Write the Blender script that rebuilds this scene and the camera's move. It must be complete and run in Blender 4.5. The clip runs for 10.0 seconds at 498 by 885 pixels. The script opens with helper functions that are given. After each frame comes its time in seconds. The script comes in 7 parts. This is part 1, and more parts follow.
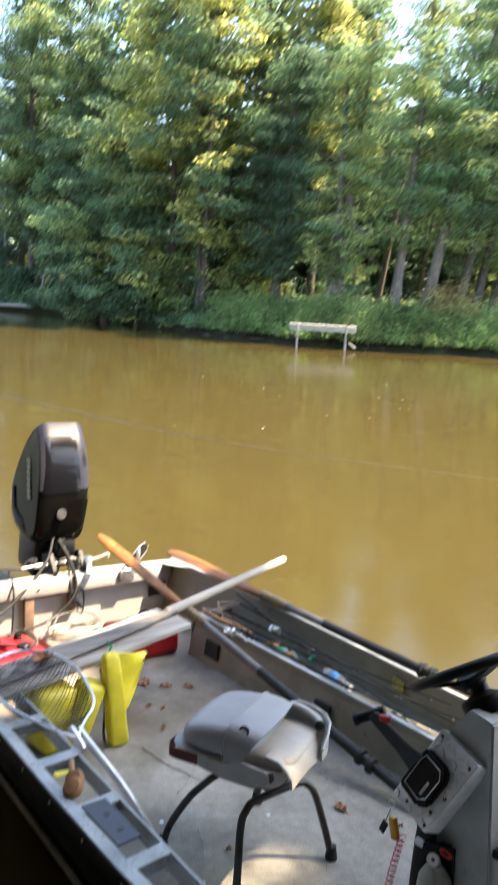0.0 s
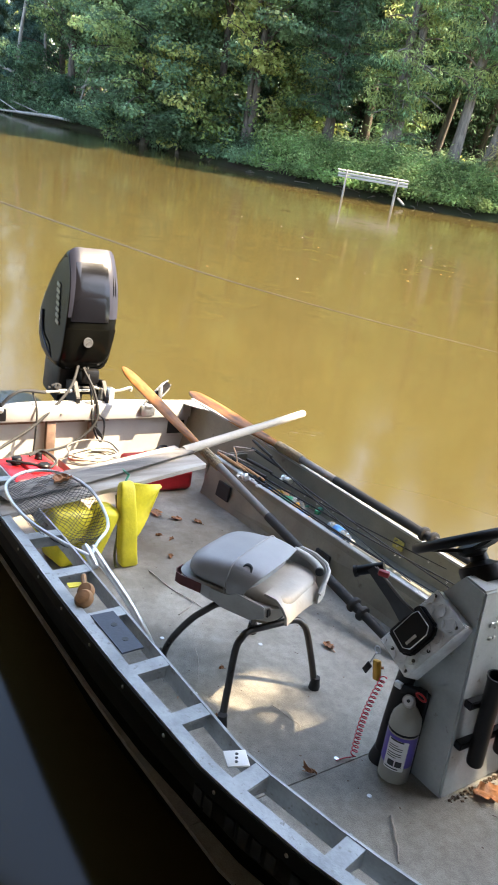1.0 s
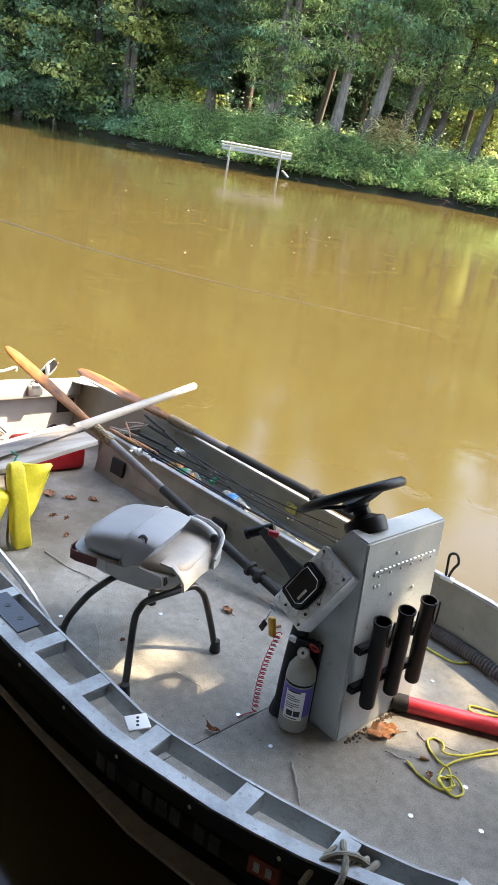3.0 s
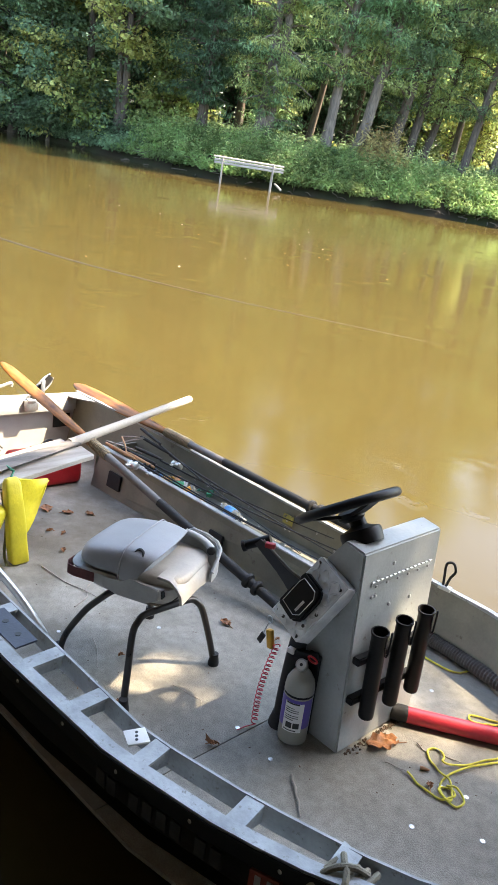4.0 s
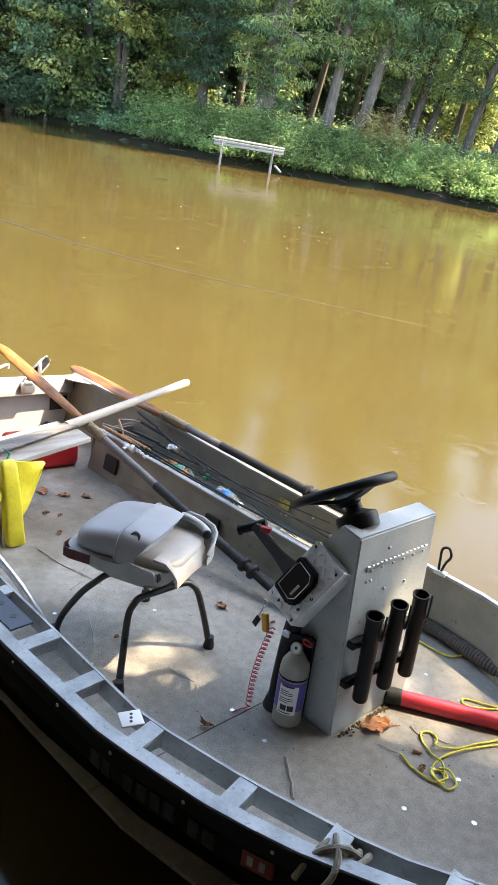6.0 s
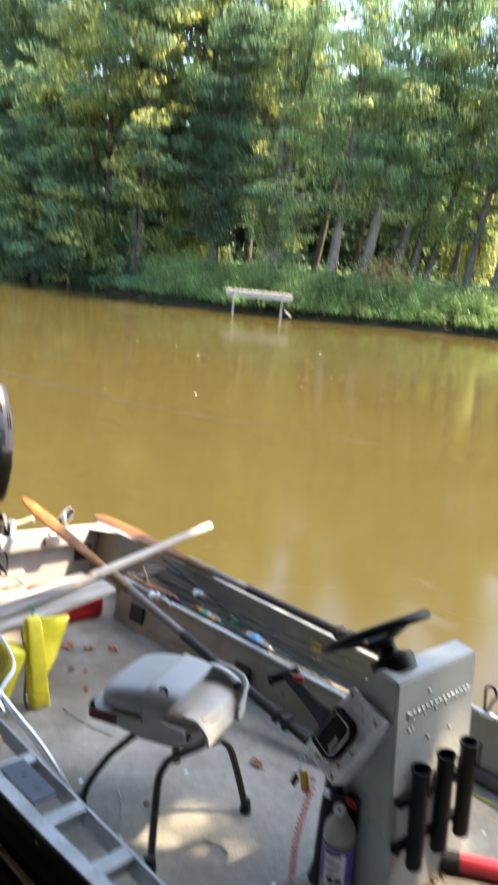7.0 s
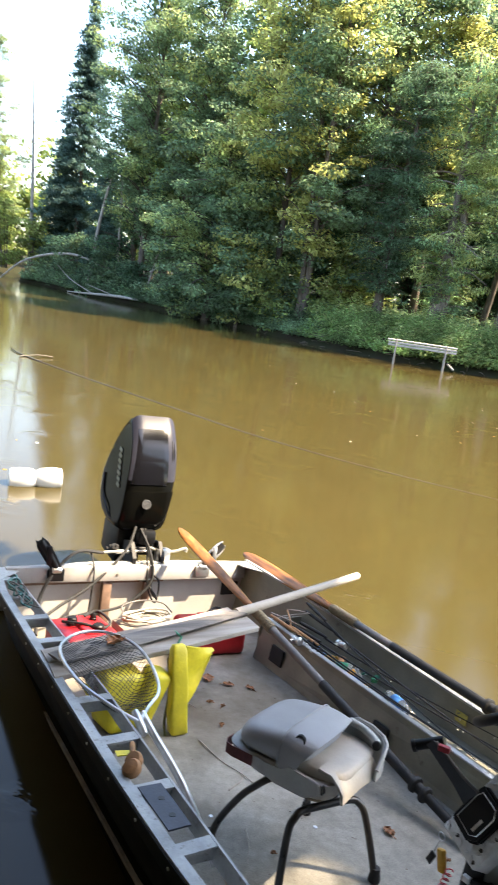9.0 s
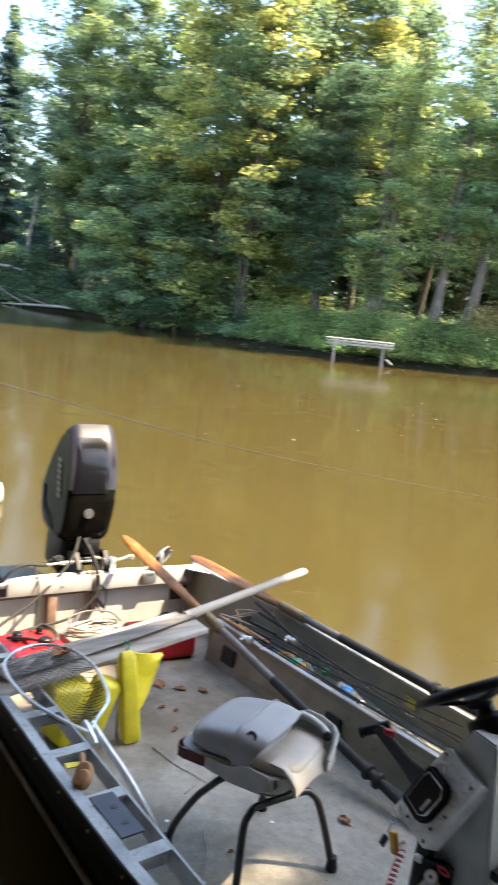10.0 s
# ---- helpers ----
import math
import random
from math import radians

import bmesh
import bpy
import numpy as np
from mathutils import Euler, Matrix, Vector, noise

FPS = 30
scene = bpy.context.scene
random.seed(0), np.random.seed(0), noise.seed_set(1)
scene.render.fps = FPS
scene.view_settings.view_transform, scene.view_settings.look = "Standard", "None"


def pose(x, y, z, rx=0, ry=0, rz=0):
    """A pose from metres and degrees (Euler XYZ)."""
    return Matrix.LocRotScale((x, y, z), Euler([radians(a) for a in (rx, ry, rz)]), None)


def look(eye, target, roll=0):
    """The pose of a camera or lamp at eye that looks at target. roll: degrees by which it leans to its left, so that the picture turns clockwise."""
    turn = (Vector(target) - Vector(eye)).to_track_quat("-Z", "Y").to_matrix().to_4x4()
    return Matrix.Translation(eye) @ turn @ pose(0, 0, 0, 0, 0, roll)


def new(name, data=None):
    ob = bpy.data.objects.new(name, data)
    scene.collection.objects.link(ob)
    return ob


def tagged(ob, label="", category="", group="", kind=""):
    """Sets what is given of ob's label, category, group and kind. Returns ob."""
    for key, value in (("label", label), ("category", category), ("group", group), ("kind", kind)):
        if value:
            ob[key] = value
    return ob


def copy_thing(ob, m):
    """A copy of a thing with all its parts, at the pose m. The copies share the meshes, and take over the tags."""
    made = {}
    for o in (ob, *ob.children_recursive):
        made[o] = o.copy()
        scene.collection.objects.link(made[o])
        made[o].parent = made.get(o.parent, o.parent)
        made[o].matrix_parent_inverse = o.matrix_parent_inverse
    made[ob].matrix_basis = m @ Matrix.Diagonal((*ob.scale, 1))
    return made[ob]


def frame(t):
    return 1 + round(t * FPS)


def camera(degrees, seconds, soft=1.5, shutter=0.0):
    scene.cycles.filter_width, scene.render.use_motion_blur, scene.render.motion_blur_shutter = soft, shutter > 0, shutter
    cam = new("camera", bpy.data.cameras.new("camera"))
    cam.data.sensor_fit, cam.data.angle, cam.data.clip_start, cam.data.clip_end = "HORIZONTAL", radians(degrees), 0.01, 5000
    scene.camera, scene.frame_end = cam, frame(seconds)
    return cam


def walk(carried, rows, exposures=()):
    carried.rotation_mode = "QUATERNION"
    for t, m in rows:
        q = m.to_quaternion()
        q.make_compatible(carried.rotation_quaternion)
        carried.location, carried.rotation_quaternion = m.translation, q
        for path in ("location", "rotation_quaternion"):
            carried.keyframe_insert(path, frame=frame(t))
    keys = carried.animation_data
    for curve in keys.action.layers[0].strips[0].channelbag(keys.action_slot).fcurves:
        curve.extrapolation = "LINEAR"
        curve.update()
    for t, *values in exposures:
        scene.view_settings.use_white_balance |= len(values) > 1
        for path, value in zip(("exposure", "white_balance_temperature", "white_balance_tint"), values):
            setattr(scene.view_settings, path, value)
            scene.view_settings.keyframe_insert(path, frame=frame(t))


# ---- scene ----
SKY_STRENGTH, SUN_STRENGTH = 0.100, 3.7
WATER, RIPPLE = (0.0448, 0.0350, 0.0113), 0.026
OAR2_TIP, OAR2_END = (-0.02, 0.285, 0.625), (2.60, 0.46, 0.035)
EXPOSURES = ((0, 3.06), (1, 3.36), (2, 3.39), (6.5, 3.36), (7, 3.18), (8, 3.06), (9, 3.0), (10, 2.97))
cam = camera(37.9, 10.0, soft=1.5, shutter=0.5)
PATH = [
    (0, (-0.049, 0.05, 2.092), (-0.061, 2.008, 1.687), 3.3),
    (0.5, (-0.063, 0.048, 2.095), (-0.151, 1.937, 1.444), 6.8),
    (1, (-0.069, 0.064, 2.079), (-0.092, 1.896, 1.279), 9.9),
    (1.5, (-0.066, 0.052, 2.08), (-0.052, 1.882, 1.274), 10.4),
    (2, (-0.051, 0.036, 2.079), (0.04, 1.863, 1.271), 10.2),
    (2.5, (-0.04, 0.015, 2.087), (0.155, 1.834, 1.278), 10.3),
    (3, (-0.028, 0.019, 2.079), (0.232, 1.827, 1.264), 10.5),
    (4.5, (-0.023, 0.002, 2.088), (0.243, 1.827, 1.315), 9.5),
    (5, (-0.012, -0.002, 2.088), (0.278, 1.812, 1.298), 9.9),
    (6.5, (-0.021, 0.022, 2.082), (0.24, 1.823, 1.254), 10.1),
    (7, (-0.015, 0.022, 2.107), (0.16, 1.955, 1.626), 5.8),
    (7.5, (-0.093, 0.011, 2.116), (-0.28, 1.969, 1.75), 10.2),
    (8, (-0.034, -0.013, 2.113), (-0.165, 1.95, 1.754), 9.0),
    (8.5, (-0.038, 0.001, 2.107), (-0.123, 1.957, 1.698), 8.6),
    (9, (-0.059, 0.001, 2.112), (-0.306, 1.943, 1.702), 8.1),
    (9.5, (-0.043, 0.0, 2.108), (-0.343, 1.938, 1.714), 6.9),
    (10, (-0.015, -0.006, 2.106), (-0.118, 1.954, 1.722), 5.8),
]
walk(cam, [(t, look(eye, target, roll)) for t, eye, target, roll in PATH], EXPOSURES)
BOAT_ROWS = ((0.60610, 0.79506, -0.02295, -1.24279),
             (-0.78931, 0.60477, 0.10605, 4.37900),
             (0.09819, -0.04616, 0.99410, -0.14604),
             (0.00000, 0.00000, 0.00000, 1.00000))

# ---------- world, sun ----------
BOAT = Matrix(BOAT_ROWS)
SUN_DIR = (BOAT.to_3x3() @ Vector((0.38, 0.57, 1.0))).normalized()
world = bpy.data.worlds.new("sky")
scene.world = world
world.use_nodes = True
wn = world.node_tree.nodes
sky = wn.new("ShaderNodeTexSky")
sky.sky_type = "NISHITA"
sky.sun_disc = False
sky.sun_elevation = math.asin(SUN_DIR.z)
sky.sun_rotation = math.atan2(SUN_DIR.x, SUN_DIR.y)
sky.dust_density = 1.7
sky.air_density = 1.2
world.node_tree.links.new(sky.outputs[0], wn["Background"].inputs[0])
wn["Background"].inputs[1].default_value = SKY_STRENGTH
sun_data = bpy.data.lights.new("sun", "SUN")
sun_data.energy, sun_data.angle, sun_data.color = SUN_STRENGTH, radians(0.6), (1.0, 0.81, 0.57)
sun = new("sun", sun_data)
sun.matrix_world = look((0, 0, 30), Vector((0, 0, 30)) - SUN_DIR)

# ---------- materials ----------
def mat(name, base, rough=0.5, metal=0.0, vary=0.25, scale=8.0, bump=0.15, fine=90.0, other=None, island=0.0, spec=0.5,
        coat=0.0, stretch=(1, 1, 1), trans=0.0, spots=None):
    """Two scales of variation in colour, gloss and relief."""
    m = bpy.data.materials.new(name)
    m.use_nodes = True
    nt = m.node_tree
    n, l = nt.nodes, nt.links
    p = n["Principled BSDF"]
    p.inputs["Metallic"].default_value = metal
    p.inputs["Specular IOR Level"].default_value = spec
    p.inputs["Coat Weight"].default_value = coat
    p.inputs["Coat Roughness"].default_value = 0.08
    tc, mp = n.new("ShaderNodeTexCoord"), n.new("ShaderNodeMapping")
    mp.inputs["Scale"].default_value = stretch
    l.new(tc.outputs["Object"], mp.inputs[0])
    big, small = n.new("ShaderNodeTexNoise"), n.new("ShaderNodeTexNoise")
    big.inputs["Scale"].default_value, big.inputs["Detail"].default_value = scale, 5
    small.inputs["Scale"].default_value, small.inputs["Detail"].default_value = fine, 3
    l.new(mp.outputs[0], big.inputs["Vector"])
    l.new(mp.outputs[0], small.inputs["Vector"])
    ramp = n.new("ShaderNodeValToRGB")
    c2 = other or tuple(c * (1 - vary) for c in base)
    c1 = base if other else tuple(min(1, c * (1 + vary * 0.6)) for c in base)
    ramp.color_ramp.elements[0].position, ramp.color_ramp.elements[1].position = 0.36, 0.66
    ramp.color_ramp.elements[0].color, ramp.color_ramp.elements[1].color = (*c2, 1), (*c1, 1)
    l.new(big.outputs[0], ramp.inputs[0])
    hsv = n.new("ShaderNodeHueSaturation")
    l.new(ramp.outputs[0], hsv.inputs["Color"])
    mr = n.new("ShaderNodeMapRange")
    mr.inputs["To Min"].default_value, mr.inputs["To Max"].default_value = 1 - vary * 0.6, 1 + vary * 0.6
    l.new(small.outputs[0], mr.inputs[0])
    val = mr.outputs[0]
    if island:
        geo, m2, mul = n.new("ShaderNodeNewGeometry"), n.new("ShaderNodeMapRange"), n.new("ShaderNodeMath")
        m2.inputs["To Min"].default_value, m2.inputs["To Max"].default_value = 1 - island, 1 + island
        l.new(geo.outputs["Random Per Island"], m2.inputs[0])
        mul.operation = "MULTIPLY"
        l.new(mr.outputs[0], mul.inputs[0])
        l.new(m2.outputs[0], mul.inputs[1])
        val = mul.outputs[0]
        m3 = n.new("ShaderNodeMapRange")
        m3.inputs["To Min"].default_value, m3.inputs["To Max"].default_value = 0.5 - 0.035 * island, 0.5 + 0.035 * island
        l.new(geo.outputs["Random Per Island"], m3.inputs[0])
        l.new(m3.outputs[0], hsv.inputs["Hue"])
    l.new(val, hsv.inputs["Value"])
    colour = hsv.outputs[0]
    if spots:
        sc, at, rgb = spots
        vo, th, mx = n.new("ShaderNodeTexNoise"), n.new("ShaderNodeValToRGB"), n.new("ShaderNodeMix")
        vo.inputs["Scale"].default_value, vo.inputs["Detail"].default_value, vo.inputs["Roughness"].default_value = sc, 6, 0.65
        l.new(tc.outputs["Object"], vo.inputs["Vector"])
        th.color_ramp.elements[0].position, th.color_ramp.elements[1].position = at, at + 0.07
        l.new(vo.outputs[0], th.inputs[0])
        mx.data_type = "RGBA"
        l.new(th.outputs[0], mx.inputs["Factor"])
        l.new(colour, mx.inputs["A"])
        mx.inputs["B"].default_value = (*rgb, 1)
        colour = mx.outputs["Result"]
    l.new(colour, p.inputs["Base Color"])
    rr = n.new("ShaderNodeMapRange")
    rr.inputs["To Min"].default_value, rr.inputs["To Max"].default_value = max(0.02, rough * 0.75), min(1, rough * 1.25)
    l.new(big.outputs[0], rr.inputs[0])
    l.new(rr.outputs[0], p.inputs["Roughness"])
    if bump:
        add, bp = n.new("ShaderNodeMath"), n.new("ShaderNodeBump")
        add.operation = "ADD"
        l.new(big.outputs[0], add.inputs[0])
        l.new(small.outputs[0], add.inputs[1])
        bp.inputs["Strength"].default_value, bp.inputs["Distance"].default_value = bump, 0.004
        l.new(add.outputs[0], bp.inputs["Height"])
        l.new(bp.outputs[0], p.inputs["Normal"])
    if trans:
        tr, mix = n.new("ShaderNodeBsdfTranslucent"), n.new("ShaderNodeMixShader")
        l.new(colour, tr.inputs["Color"])
        mix.inputs[0].default_value = trans
        l.new(p.outputs[0], mix.inputs[1])
        l.new(tr.outputs[0], mix.inputs[2])
        l.new(mix.outputs[0], n["Material Output"].inputs["Surface"])
    return m


# Bright and dark patches in the leaf colour stand in for sunlit foliage.
def leaf_mat(name, base, island=0.45):
    return mat(name, tuple(min(0.6, c * 2.05) for c in base), rough=0.5, other=tuple(c * 0.85 for c in base), vary=0.3, scale=0.55, fine=2.5, bump=0, island=island, spec=0.12, trans=0.62)


def water_mat():
    m = bpy.data.materials.new("river_water")
    m.use_nodes = True
    n, l = m.node_tree.nodes, m.node_tree.links
    p = n["Principled BSDF"]
    p.inputs["IOR"].default_value = 1.33
    p.inputs["Specular IOR Level"].default_value = 0.4
    tc = n.new("ShaderNodeTexCoord")
    silt = n.new("ShaderNodeTexNoise")
    silt.inputs["Scale"].default_value, silt.inputs["Detail"].default_value = 0.12, 5
    l.new(tc.outputs["Object"], silt.inputs["Vector"])
    ramp = n.new("ShaderNodeValToRGB")
    ramp.color_ramp.elements[0].position, ramp.color_ramp.elements[1].position = 0.35, 0.7
    ramp.color_ramp.elements[0].color, ramp.color_ramp.elements[1].color = (*(c * 0.88 for c in WATER), 1), (*(c * 1.1 for c in WATER), 1)
    l.new(silt.outputs[0], ramp.inputs[0])
    l.new(ramp.outputs[0], p.inputs["Base Color"])
    p.inputs["Roughness"].default_value = 0.095
    # long slow swell, small ripples across the stream, and loose patches of finer ripple
    where = n.new("ShaderNodeTexNoise")
    where.inputs["Scale"].default_value, where.inputs["Detail"].default_value = 1.5, 2
    l.new(tc.outputs["Object"], where.inputs["Vector"])
    patch = n.new("ShaderNodeMapRange")
    patch.inputs["From Min"].default_value, patch.inputs["From Max"].default_value = 0.60, 0.76
    l.new(where.outputs[0], patch.inputs[0])
    h = None
    for scale, size, stretch, spotty in ((0.35, 0.42, (1.0, 0.8, 1), False), (1.6, 0.045, (0.55, 1.2, 1), False), (7.0, 0.0035, (0.6, 1.3, 1), False), (15, 0.3, (0.7, 1.2, 1), True)):
        mp, tx, mul = n.new("ShaderNodeMapping"), n.new("ShaderNodeTexNoise"), n.new("ShaderNodeMath")
        mp.inputs["Scale"].default_value = stretch
        mp.inputs["Rotation"].default_value = (0, 0, 0.2)
        l.new(tc.outputs["Object"], mp.inputs[0])
        l.new(mp.outputs[0], tx.inputs["Vector"])
        tx.inputs["Scale"].default_value, tx.inputs["Detail"].default_value = scale, 2
        mul.operation = "MULTIPLY"
        mul.inputs[1].default_value = size
        l.new(tx.outputs[0], mul.inputs[0])
        rise = mul.outputs[0]
        if spotty:
            keep = n.new("ShaderNodeMath")
            keep.operation = "MULTIPLY"
            l.new(rise, keep.inputs[0])
            l.new(patch.outputs[0], keep.inputs[1])
            rise = keep.outputs[0]
        if h is None:
            h = rise
        else:
            add = n.new("ShaderNodeMath")
            l.new(h, add.inputs[0])
            l.new(rise, add.inputs[1])
            h = add.outputs[0]
    bp = n.new("ShaderNodeBump")
    bp.inputs["Strength"].default_value, bp.inputs["Distance"].default_value = 1.0, RIPPLE
    l.new(h, bp.inputs["Height"])
    l.new(bp.outputs[0], p.inputs["Normal"])
    return m


def glass_mat(name, tint):
    m = bpy.data.materials.new(name)
    m.use_nodes = True
    p = m.node_tree.nodes["Principled BSDF"]
    p.inputs["Base Color"].default_value = (*tint, 1)
    p.inputs["Transmission Weight"].default_value = 0.9
    p.inputs["Roughness"].default_value = 0.08
    return m


def carpet_mat():
    """Grey knitted marine carpet with sand and water stains, and shade painted in towards the stern."""
    m = mat("marine_carpet", (0.315, 0.300, 0.262), 0.95, vary=0.22, scale=1.7, bump=0.2, fine=330, spec=0.15,
            spots=(3.4, 0.60, (0.33, 0.31, 0.265)))
    n, l = m.node_tree.nodes, m.node_tree.links
    p = n["Principled BSDF"]
    tc, vo, nz = n.new("ShaderNodeTexCoord"), n.new("ShaderNodeTexVoronoi"), n.new("ShaderNodeTexNoise")
    vo.inputs["Scale"].default_value = 250
    nz.inputs["Scale"].default_value, nz.inputs["Detail"].default_value = 26, 6
    l.new(tc.outputs["Object"], vo.inputs["Vector"])
    l.new(tc.outputs["Object"], nz.inputs["Vector"])
    rg, mul = n.new("ShaderNodeMapRange"), n.new("ShaderNodeMix")
    rg.inputs["From Max"].default_value = 0.8
    rg.inputs["To Min"].default_value, rg.inputs["To Max"].default_value = 1.08, 0.80
    l.new(vo.outputs["Distance"], rg.inputs[0])
    g2 = n.new("ShaderNodeMapRange")
    g2.inputs["From Min"].default_value, g2.inputs["From Max"].default_value = 0.3, 0.7
    g2.inputs["To Min"].default_value, g2.inputs["To Max"].default_value = 0.85, 1.12
    l.new(nz.outputs[0], g2.inputs[0])
    mm = n.new("ShaderNodeMath")
    mm.operation = "MULTIPLY"
    l.new(rg.outputs[0], mm.inputs[0])
    l.new(g2.outputs[0], mm.inputs[1])
    mul.data_type, mul.blend_type = "RGBA", "MULTIPLY"
    mul.inputs["Factor"].default_value = 1.0
    l.new(p.inputs["Base Color"].links[0].from_socket, mul.inputs["A"])
    l.new(mm.outputs[0], mul.inputs["B"])
    # Stern shade and dirt go into the colour: brown noise growing sternward.
    shade_dirt, sep, grow, lim, stern_shade = n.new("ShaderNodeTexNoise"), n.new("ShaderNodeSeparateXYZ"), n.new("ShaderNodeMath"), n.new("ShaderNodeMapRange"), n.new("ShaderNodeMix")
    shade_dirt.inputs["Scale"].default_value, shade_dirt.inputs["Detail"].default_value, shade_dirt.inputs["Roughness"].default_value = 2.6, 7, 0.62
    l.new(tc.outputs["Object"], shade_dirt.inputs["Vector"])
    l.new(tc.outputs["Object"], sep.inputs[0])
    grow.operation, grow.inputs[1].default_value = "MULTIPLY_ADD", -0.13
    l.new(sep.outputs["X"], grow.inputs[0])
    l.new(shade_dirt.outputs[0], grow.inputs[2])
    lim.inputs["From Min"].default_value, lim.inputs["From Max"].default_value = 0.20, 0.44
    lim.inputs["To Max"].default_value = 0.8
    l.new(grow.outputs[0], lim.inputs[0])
    stern_shade.data_type = "RGBA"
    l.new(lim.outputs[0], stern_shade.inputs["Factor"])
    l.new(mul.outputs["Result"], stern_shade.inputs["A"])
    stern_shade.inputs["B"].default_value = (0.135, 0.118, 0.09, 1)
    l.new(stern_shade.outputs["Result"], p.inputs["Base Color"])
    bp = n.new("ShaderNodeBump")
    bp.inputs["Strength"].default_value, bp.inputs["Distance"].default_value = 0.35, 0.003
    bp.invert = True
    l.new(vo.outputs["Distance"], bp.inputs["Height"])
    l.new(p.inputs["Normal"].links[0].from_socket, bp.inputs["Normal"])
    l.new(bp.outputs[0], p.inputs["Normal"])
    return m


WATER_M = water_mat()
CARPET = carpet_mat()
GUNWALE = mat("weathered_grey_paint", (0.335, 0.352, 0.352), 0.42, 0.2, vary=0.28, scale=9, bump=0.3, spots=(46, 0.59, (0.20, 0.195, 0.18)))
LINER = mat("olive_grey_inside", (0.205, 0.198, 0.158), 0.55, vary=0.2, scale=5, bump=0.15, spots=(14, 0.62, (0.13, 0.115, 0.09)))
INSIDE = mat("pale_grey_inside", (0.34, 0.355, 0.36), 0.5, vary=0.2, scale=7, bump=0.15, spots=(16, 0.60, (0.20, 0.19, 0.17)))
HULL = mat("black_hull_paint", (0.009, 0.009, 0.010), 0.55, spec=0.25, vary=0.3, scale=6, bump=0.05)
HULL_LOW = mat("olive_hull_band", (0.007, 0.0068, 0.0045), 0.9, vary=0.3, scale=5, spec=0.02)
TEAL = mat("faded_teal_cord", (0.05, 0.16, 0.15), 0.7, scale=40, bump=0.4)
WHITE = mat("chalky_white_paint", (0.36, 0.352, 0.335), 0.6, vary=0.1, scale=6, bump=0.1, spots=(11, 0.64, (0.45, 0.40, 0.34)))
BROWN_POST = mat("stained_wood_post", (0.16, 0.10, 0.07), 0.7, scale=20)
CONSOLE = mat("console_grey_paint", (0.385, 0.402, 0.385), 0.42, vary=0.18, scale=5, bump=0.14, spots=(22, 0.63, (0.22, 0.205, 0.18)))
BLACK = mat("black_plastic", (0.008, 0.008, 0.009), 0.45, spec=0.2, vary=0.3, scale=14, bump=0.05)
RUBBER = mat("black_rubber", (0.010, 0.010, 0.010), 0.75, vary=0.3, scale=20)
COWL = mat("gloss_black_cowl", (0.005, 0.005, 0.004), 0.14, vary=0.2, scale=5, bump=0.0, spec=0.06)
GLOSS = mat("gloss_black_inset", (0.006, 0.006, 0.008), 0.10, vary=0.2, scale=5, bump=0.0, spec=0.45)
# Blue-grey base stands in for the sky's reflection on the black cowl.
COWL_GREY = mat("cowl_sky_grey", (0.032, 0.033, 0.046), 0.32, vary=0.15, scale=9, bump=0.0, spec=0.08)
STEEL = mat("dull_steel", (0.55, 0.55, 0.54), 0.38, 0.9, vary=0.2, scale=20, bump=0.08)
ALU = mat("scuffed_aluminium", (0.62, 0.63, 0.63), 0.33, 0.85, vary=0.2, scale=16, bump=0.1)
LEG_PAINT = mat("black_enamel_tube", (0.02, 0.018, 0.017), 0.3, vary=0.4, scale=20, bump=0.04, spots=(40, 0.68, (0.10, 0.05, 0.03)))
VINYL = mat("grey_vinyl", (0.31, 0.32, 0.33), 0.48, vary=0.1, scale=6, bump=0.2, fine=260, spots=(9, 0.68, (0.26, 0.25, 0.23)))
SHELL = mat("grey_moulded_plastic", (0.36, 0.36, 0.34), 0.45, vary=0.14, scale=8, bump=0.1)
CREAM = mat("cream_vinyl", (0.40, 0.37, 0.32), 0.55, vary=0.12, scale=9, bump=0.15)
MAROON = mat("maroon_cloth", (0.10, 0.03, 0.03), 0.85, scale=30)
YELLOW = mat("yellow_coated_cloth", (0.74, 0.62, 0.03), 0.42, vary=0.14, scale=10, bump=0.3, fine=60)
RED = mat("red_plastic", (0.42, 0.012, 0.018), 0.4, vary=0.2, scale=8, bump=0.05)
RED_CLOTH = mat("red_vinyl_tube", (0.50, 0.03, 0.05), 0.4, vary=0.15, scale=8)
OAR_WOOD = mat("varnished_oar_wood", (0.27, 0.115, 0.030), 0.42, vary=0.55, scale=3, stretch=(1, 12, 12), fine=40, bump=0.15, coat=0.08, spec=0.3)
OLD_WOOD = mat("sun_bleached_wood", (0.25, 0.23, 0.205), 0.85, other=(0.10, 0.09, 0.08), vary=0.3, scale=2.2, stretch=(12, 1, 12), fine=30, bump=0.5)
OAR_GREY = mat("worn_grey_shaft", (0.125, 0.115, 0.105), 0.5, vary=0.3, scale=6)
CORD = mat("tan_cord", (0.30, 0.24, 0.15), 0.8, scale=60, bump=0.5)
ROPE_Y = mat("yellow_rope", (0.66, 0.60, 0.06), 0.6, scale=40, fine=250, bump=0.5)
ROPE_W = mat("cream_rope", (0.235, 0.215, 0.16), 0.8, scale=40, fine=200, bump=0.6)
ROOF_WOOD = mat("rough_boards", (0.27, 0.235, 0.195), 0.9, vary=0.4, scale=2, stretch=(1, 12, 12), bump=0.4)
